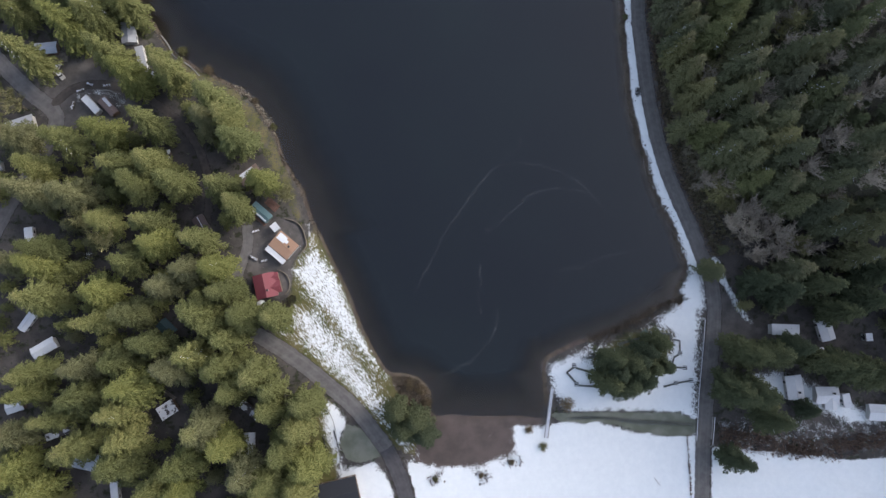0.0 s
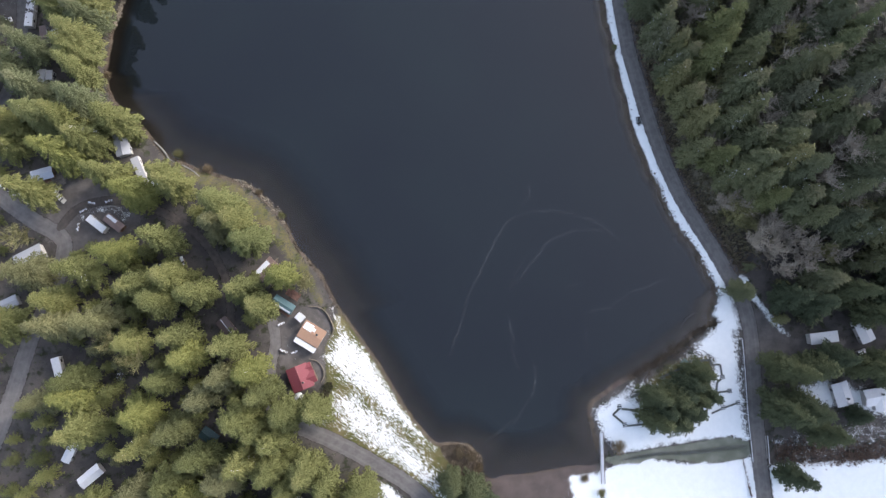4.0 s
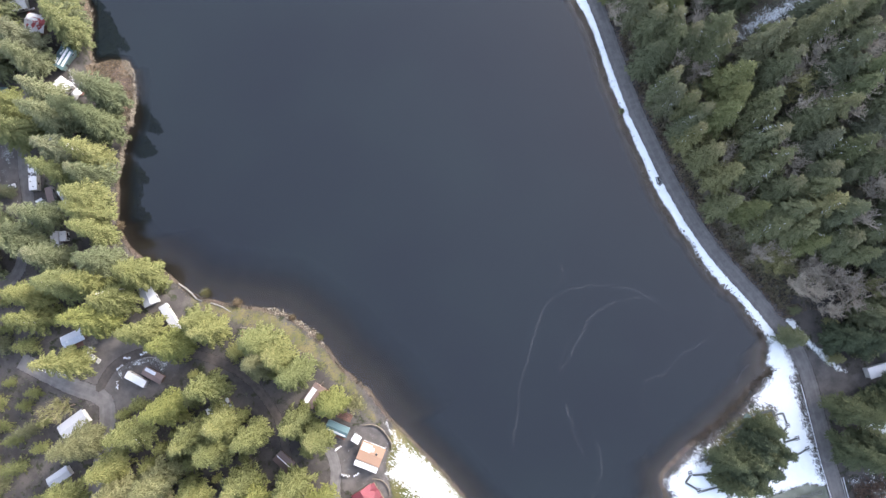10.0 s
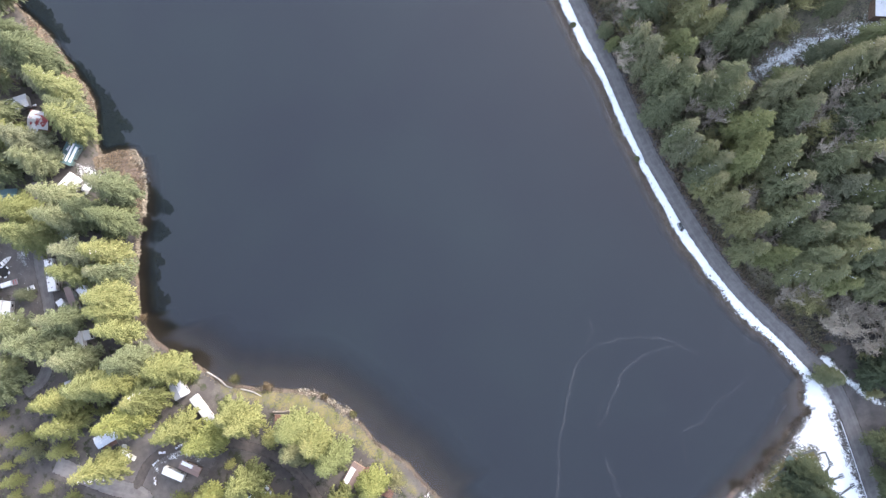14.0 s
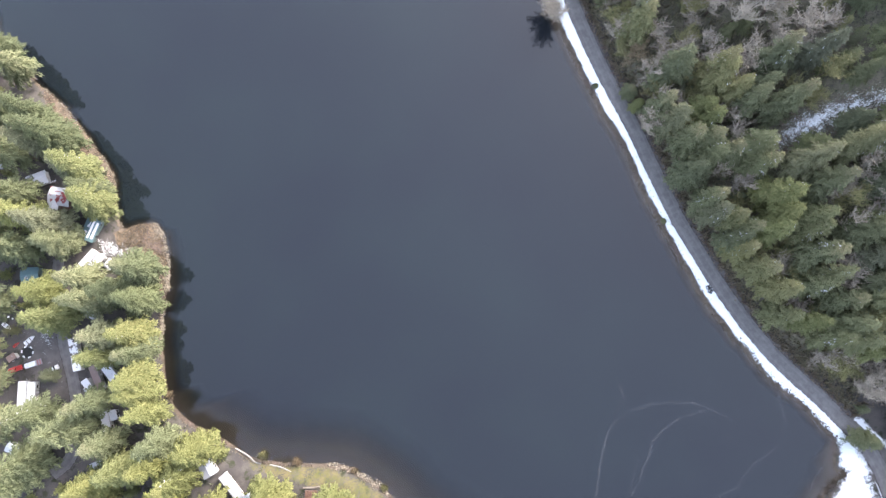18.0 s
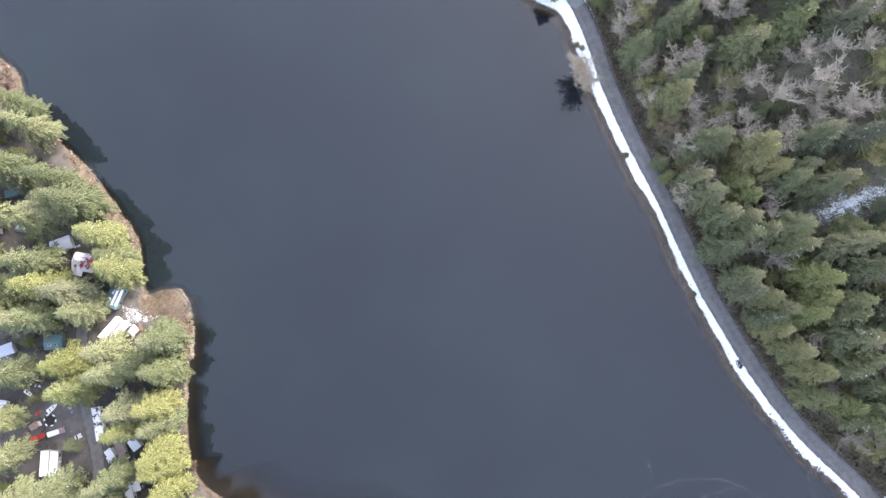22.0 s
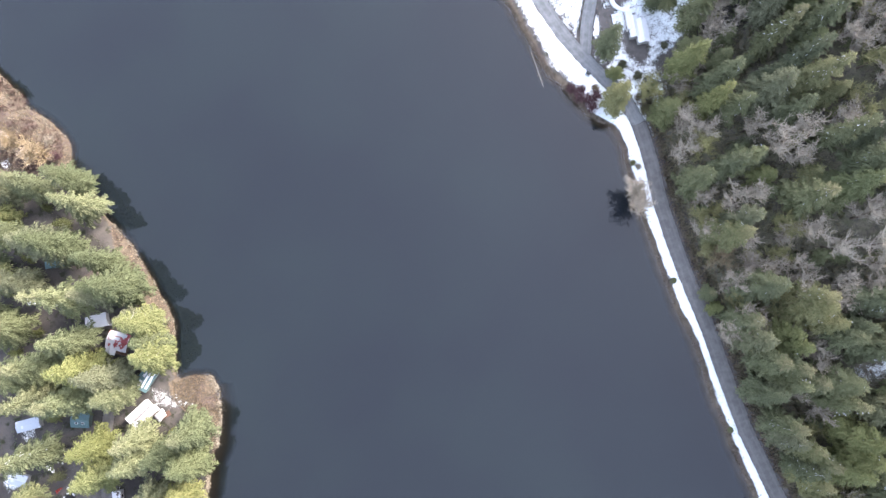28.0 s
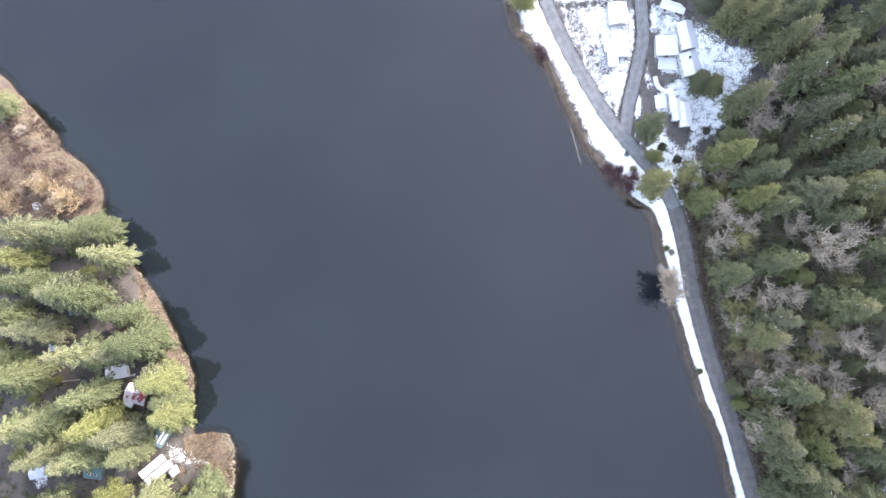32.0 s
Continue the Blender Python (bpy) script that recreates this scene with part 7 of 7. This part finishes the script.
def pickup(at, ang, paint, label):
    ob = thing("pickup_truck", label, "truck", pose(at[0], at[1], up(at).z, 0, 0, ang))
    part("chassis", box(-2.7, 2.7, -0.9, 0.9, 0.45, 0.95, 0.1), paint, ob)
    part("hood", box(1.3, 2.65, -0.88, 0.88, 0.95, 1.2, 0.12), paint, ob)
    cab = part("cab", box(-0.6, 1.3, -0.86, 0.86, 0.95, 1.85, 0.16), paint, ob)
    part("windscreen", box(1.12, 1.32, -0.72, 0.72, 1.25, 1.7, 0.03), GLASS, cab)
    part("rear_window", box(-0.64, -0.55, -0.65, 0.65, 1.3, 1.7), GLASS, cab)
    for s in (-1, 1):
        part("bed_side", box(-2.65, -0.65, s * 0.84 - 0.05, s * 0.84 + 0.05, 0.95, 1.35), paint, ob)
        part("headlight", box(2.66, 2.72, s * 0.65 - 0.15, s * 0.65 + 0.15, 0.75, 0.92), WHITE, ob)
    part("tailgate", box(-2.7, -2.6, -0.8, 0.8, 0.95, 1.35), paint, ob)
    part("bumper", box(2.7, 2.82, -0.85, 0.85, 0.45, 0.65, 0.02), METAL, ob)
    wheel_set(ob, (-1.75, 1.75), 0.95, 0.38)
    return ob


def car(at, ang, paint, label, top=None):
    ob = thing("car", label, "car", pose(at[0], at[1], up(at).z, 0, 0, ang))
    part("body", box(-2.2, 2.2, -0.88, 0.88, 0.35, 0.92, 0.16), paint, ob)
    cab = part("cabin", box(-1.6, 0.9, -0.78, 0.78, 0.9, 1.42, 0.2), GLASS, ob)
    part("roof", box(-1.35, 0.55, -0.7, 0.7, 1.4, 1.47, 0.03), top or paint, cab)
    for s in (-1, 1):
        part("headlight", box(2.15, 2.22, s * 0.6 - 0.15, s * 0.6 + 0.15, 0.6, 0.75), WHITE, ob)
    wheel_set(ob, (-1.4, 1.4), 0.9, 0.33)
    return ob


def flatbed(at, ang, label):
    ob = thing("utility_trailer", label, "trailer", pose(at[0], at[1], up(at).z, 0, 0, ang))
    part("bed", box(-3.2, 3.2, -1.1, 1.1, 0.6, 0.75, 0.02), METAL, ob)
    part("load", box(-1.2, 3.0, -0.9, 0.9, 0.76, 1.7, 0.15), SNOW, ob, "white load under snow")
    for k in range(5):
        part("stake", box(-3.1 + k * 0.45, -3.02 + k * 0.45, -1.05, 1.05, 0.756, 0.95), RED if k % 2 else METAL, ob)
    part("tongue", rod((3.2, 0, 0.6), (4.6, 0, 0.5), 0.07), METAL, ob)
    wheel_set(ob, (-0.6, 0.4), 1.15, 0.36)


def boat(at, ang, length, paint, label, lift=0.3):
    """An open hull with pointed bow, inner floor, seats and gunwale."""
    ob = thing("boat", label, "boat", pose(at[0], at[1], up(at).z + lift - 0.3, 0, 0, ang))
    bm = bmesh.new()
    rings = []
    for k in range(9):
        s = k / 8
        w = 0.2 * length * (1 - max(0, (s - 0.45) / 0.55) ** 2.2) + 0.01
        x = (s - 0.5) * length
        rings.append([bm.verts.new(c) for c in ((x, -w, 0.65), (x, -w * 0.7, 0.15), (x, 0, 0.0), (x, w * 0.7, 0.15), (x, w, 0.65), (x, w * 0.86, 0.63), (x, w * 0.55, 0.25), (x, -w * 0.55, 0.25), (x, -w * 0.86, 0.63))])
    for a, b in zip(rings, rings[1:]):
        for k in range(9):
            bm.faces.new((a[k], a[(k + 1) % 9], b[(k + 1) % 9], b[k]))
    bm.faces.new(rings[0][:5])
    part("hull", bm, paint, ob)
    for k in (-0.25, 0.08):
        part("seat", box(k * length - 0.15, k * length + 0.15, -0.15 * length, 0.15 * length, 0.42, 0.47), WOOD, ob)


pickup((-167.2, 172.6), 176, RED, "red pickup truck parked in the camp yard")
flatbed((-160.2, 171.6), 174, "low trailer with a snow-covered load behind a red truck")
boat((-158.5, 180.6), 20, 4.6, WHITE, "white open boat lying on the camp yard")
boat((-164.5, 189.3), -60, 4.0, WHITE, "white narrow boat lying between sheds")
boat((-163.7, 181.1), 20, 2.6, RED, "small red dinghy lying on the camp yard")
boat((-63.1, 55.0), 60, 4.2, WOOD, "brown rowing boat drawn up beside the boathouse")
car((-154.2, 166.6), 5, WHITE, "small pale car parked in the camp yard", SNOW)
car((-142.4, 95.6), 60, PALE, "pale car parked beside a cabin deck", SNOW)
car((-140.9, 92.6), -50, PALE, "pale car parked beside the turning loop", SNOW)
car((101.1, 279.0), 80, METAL, "grey car dusted with snow in a yard", SNOW)
car((153.0, -14.7), 10, METAL, "grey car dusted with snow near a house", SNOW)


def trampoline(at):
    ob = thing("trampoline", "round black trampoline with pale edge pads", "trampoline", Matrix.Translation(up(at)))
    part("mat", rod((0, 0, 0.8), (0, 0, 0.83), 1.9, None, 24), RUBBER, ob)
    for k in range(12):
        a = 0.524 * k
        m = pose(2.15 * math.cos(a), 2.15 * math.sin(a), 0.82, 0, 0, math.degrees(a))
        part("pad", box(-0.25, 0.25, -0.52, 0.52, 0, 0.05, 0.01, m), WHITE if k % 2 else DARK_WOOD, ob)
        if k % 2:
            part("leg", rod((2.15 * math.cos(a), 2.15 * math.sin(a), 0), (2.15 * math.cos(a), 2.15 * math.sin(a), 0.8), 0.04, None, 6), METAL, ob)


trampoline((-160.7, 176.7))


def tarpaulin(at, length, width, height, ang, paint, label):
    """A sheet draped over a heap: high in the middle, creased, down to the ground at its edge."""
    rng = random.Random(int(at[0] * 10))
    ob = thing("tarpaulin", label, "tarpaulin", pose(at[0], at[1], up(at).z, 0, 0, ang))
    n, verts, faces = 11, [], []
    for i in range(n):
        for j in range(n):
            u, v = 2 * i / (n - 1) - 1, 2 * j / (n - 1) - 1
            z = height * (1 - abs(u) ** 3) * (1 - abs(v) ** 3) + rng.uniform(0, 0.12 * height) * (abs(u) < 0.95 and abs(v) < 0.95)
            verts.append((u * length / 2 * (1 + rng.uniform(-0.05, 0.05)), v * width / 2 * (1 + rng.uniform(-0.05, 0.05)), z + 0.02))
    for i in range(n - 1):
        for j in range(n - 1):
            k = i * n + j
            faces.append((k, k + n, k + n + 1, k + 1))
    sheet_ob = mesh_object("sheet", verts, faces, paint, ob)
    for sx in (-1, 1):
        for sy in (-1, 1):
            part("weight", box(sx * length * 0.46 - 0.12, sx * length * 0.46 + 0.12, sy * width * 0.46 - 0.12, sy * width * 0.46 + 0.12, 0.0, 0.2, 0.03), STONE, ob)
    return sheet_ob


def hot_tub(at):
    ob = thing("hot_tub", "round grey hot tub with a pale cover in the camp", "hot tub", Matrix.Translation(up(at)))
    part("shell", rod((0, 0, -0.1), (0, 0, 0.85), 1.15, 1.1, 18), WOOD, ob)
    part("cover", rod((0, 0, 0.854), (0, 0, 0.94), 1.18, 1.12, 18), METAL, ob)
    part("step", box(1.15, 1.6, -0.4, 0.4, 0, 0.35, 0.03), WOOD, ob)


def garden_chair(at, ang):
    ob = thing("garden_chair", "white plastic garden chair standing in the camp yard", "chair", pose(at[0], at[1], up(at).z, 0, 0, ang), "garden chairs")
    part("seat", box(-0.26, 0.26, -0.26, 0.26, 0.4, 0.45, 0.02), WHITE, ob)
    part("backrest", box(-0.3, -0.24, -0.26, 0.26, 0.46, 0.92, 0.02), WHITE, ob)
    for sx in (-0.22, 0.22):
        for sy in (-0.22, 0.22):
            part("leg", box(sx - 0.03, sx + 0.03, sy - 0.03, sy + 0.03, -0.05, 0.398), WHITE, ob)
    for sy in (-0.28, 0.28):
        part("armrest", box(-0.24, 0.24, sy - 0.03, sy + 0.03, 0.62, 0.66), WHITE, ob)


hot_tub((-159.7, 195.1))
for at, ang in (((-162.6, 192.3), 20), ((-161.4, 191.0), 110), ((-159.9, 190.1), -60)):
    garden_chair(at, ang)
BLUE_TARP = plain("blue_grey_tarpaulin", (0.17, 0.21, 0.24), (0.25, 0.29, 0.32), 0.5, 1.2, 8.0, 0, 0.3)
tarpaulin((-120.2, 195.0), 4.2, 3.4, 1.6, 25, WHITE, "white tarpaulin over a heap beside park trailers")
tarpaulin((-145.2, 249.6), 4.6, 2.8, 1.2, -35, BLUE_TARP, "blue-grey tarpaulin over a heap beneath cedars")
tarpaulin((-145.2, 154.2), 3.4, 2.6, 1.1, 10, WHITE, "white tarpaulin between camp trailers")


def umbrella(at):
    ob = thing("parasol", "white folded-out parasol on a terrace", "parasol", Matrix.Translation(up(at)))
    part("pole", rod((0, 0, 0), (0, 0, 2.4), 0.04), METAL, ob)
    part("canopy", rod((0, 0, 2.1), (0, 0, 2.7), 1.7, 0.05, 10), WHITE, ob)


umbrella((-61.0, 3.5))


def woodpile(at, length, ang, seed):
    rng = random.Random(seed)
    ob = thing("woodpile", "stacked firewood with snow on top", "woodpile", pose(at[0], at[1], up(at).z, 0, 0, ang))
    for row in range(3):
        for k in range(int(length / 0.3)):
            x = -length / 2 + k * 0.3 + rng.uniform(-0.03, 0.03)
            part("billet", rod((x, -0.5, 0.15 + 0.27 * row), (x, 0.5, 0.15 + 0.27 * row), rng.uniform(0.12, 0.15), None, 6), WOOD, ob)
    for k in range(5):
        x = -length / 2 + length * (k + rng.uniform(0.2, 0.6)) / 5
        w, d, y = rng.uniform(0.12, 0.3), rng.uniform(0.15, 0.42), rng.uniform(-0.2, 0.2)
        part("snow_lump", box(x - w, x + w, y - d, y + d, 0.78, rng.uniform(0.84, 0.94), 0.05), SNOW, ob, "lump of snow on the logs")


for n, (at, length, ang) in enumerate((((-132.9, 86.6), 3.0, 20), ((-135.6, 80.6), 3.6, 80), ((-129.5, 89.0), 2.6, -20), ((-122.9, 88.7), 3.0, 10), ((-64.5, 21.1), 3.4, -30), ((-60.6, 20.2), 2.4, 10), ((-142.0, 210.7), 3.0, 30), ((-127.6, 234.0), 2.6, 0), ((-64.1, 31.6), 2.8, 20))):
    woodpile(at, length, ang, 800 + n)


def deck(at, length, width, ang, material, label):
    ob = thing("deck", label, "deck", pose(at[0], at[1], up(at).z, 0, 0, ang))
    part("frame", box(-length / 2, length / 2, -width / 2, width / 2, -0.3, 0.35), DARK_WOOD, ob)
    count = int(width / 0.3)
    for k in range(count):
        y = -width / 2 + k * width / count
        part("plank", box(-length / 2 - 0.05, length / 2 + 0.05, y + 0.015, y + width / count - 0.015, 0.354, 0.4), material, ob)
    for sx in (-1, 0, 1):
        part("post", box(sx * length / 2 - 0.06, sx * length / 2 + 0.06, width / 2 - 0.06, width / 2 + 0.06, 0.4, 1.35), WOOD, ob)
    part("rail", box(-length / 2, length / 2, width / 2 - 0.06, width / 2 + 0.06, 1.35, 1.43), WOOD, ob)


deck((-141.1, 99.7), 5.0, 4.0, 7, WOOD, "weathered wooden deck beside a cabin")
deck((-58.2, 42.0), 5.5, 3.2, -41, DECK, "red-brown wooden deck behind a teal cabin")
deck((-84.1, 82.7), 4.5, 3.5, -25, DECK, "red-brown wooden deck above the lakeside path")
deck((-62.2, 51.2), 5.0, 2.0, 37, DECK, "red-brown landing beside the boathouse")
deck((-118.4, 194.6), 4.0, 2.0, 10, DECK, "red-brown wooden deck on the spit")
deck((-123.7, 168.6), 5.0, 2.6, 10, WOOD, "weathered wooden jetty deck by the shore")
deck((105.1, 299.0), 7.5, 5.0, -20, SNOW, "broad deck deep in snow beside a mobile home")
deck((98.3, 285.0), 5.4, 4.6, -100, SNOW, "square deck deep in snow beside a house")
deck((-94.4, -30.2), 5.0, 1.2, -35, WOOD, "narrow wooden landing beside a flat-roofed cabin")


def skylights(x, y, ang, spots, label):
    z = float(hill(x, y))
    for n, (u, v, h) in enumerate(spots):
        ob = thing("skylight", label, "skylight", pose(x, y, z, 0, 0, ang) @ pose(u, v, h))
        part("frame", box(-0.55, 0.55, -0.4, 0.4, -0.12, 0.12, 0.02), WHITE, ob)
        part("pane", box(-0.45, 0.45, -0.3, 0.3, 0.122, 0.14), GLASS, ob)


skylights(-148.0, 203.2, -21, ((-1.2, -1.1, 3.12), (1.2, -1.1, 3.12)), "small white skylight on a teal roof")


def fence(points, height, label):
    p = curve_points(points, 2.4)
    ob = thing("fence", label, "fence", pose(p[0][0], p[0][1], up(p[0]).z))
    for k, q in enumerate(p):
        x, y = q - p[0]
        z = up(q).z - up(p[0]).z
        part("post", box(x - 0.05, x + 0.05, y - 0.05, y + 0.05, z - 0.3, z + height), WOOD, ob)
        if k:
            for h in (0.45, 0.9):
                part("rail", rod((px, py, pz + h * height), (x, y, z + h * height), 0.05, None, 5), WOOD, ob)
        px, py, pz = x, y, z


fence([(83.7, 330.6), (82.4, 321.1), (82.3, 311.3), (82.9, 301.9)], 1.1, "low wooden fence round a snowy yard")
fence([(95.3, 320.0), (92.5, 312.2), (89.4, 305.7)], 1.1, "low wooden fence beside the lane")
fence([(106.8, 273.6), (104.1, 267.3), (100.4, 262.0)], 1.1, "low wooden fence at the edge of a yard")
fence([(-39.0, -31.0), (-33.7, -40.5), (-31.9, -49.9)], 1.0, "low wooden fence beside the road")


# ---------- flecks of snow left on the boughs
def snow_flecks():
    rng = np.random.default_rng(21)
    verts, faces = [], []
    tall = [r for rows in EAST_ROWS for r in rows if r[2] > 22 and r[1] > 20]
    tall = [tall[i] for i in rng.choice(len(tall), 95, replace=False)]
    cedars = [r for rows in WEST_ROWS for r in rows if r[2] > 22]
    for x, y, h in tall + [cedars[i] for i in rng.choice(len(cedars), 34, replace=False)]:
        z0 = float(hill(x, y))
        side = rng.random() * 6.28
        for _ in range(rng.integers(6, 26)):
            u, a = rng.uniform(0.3, 0.95), side + rng.normal(0, 0.45)
            r = 4.9 * h / 27 * 0.88 * (1 - u) ** 0.72 * rng.uniform(0.85, 1.12)
            c = np.array((x + r * math.cos(a), y + r * math.sin(a), z0 + h * (0.15 + 0.85 * u)))
            o = np.array((math.cos(a), math.sin(a), -0.35)) * rng.uniform(0.25, 0.6)
            s = np.array((-math.sin(a), math.cos(a), 0.0)) * rng.uniform(0.035, 0.065)
            n = len(verts)
            verts += [tuple(c - o), tuple(c + s), tuple(c + o), tuple(c - s), tuple(c + (0, 0, 0.12))]
            faces += [(n, n + 1, n + 4), (n + 1, n + 2, n + 4), (n + 2, n + 3, n + 4), (n + 3, n, n + 4)]
    tagged(mesh_object("snow_flecks", verts, faces, SNOW), "small flecks of snow left on fir and cedar boughs", "snow", kind="stuff")


snow_flecks()
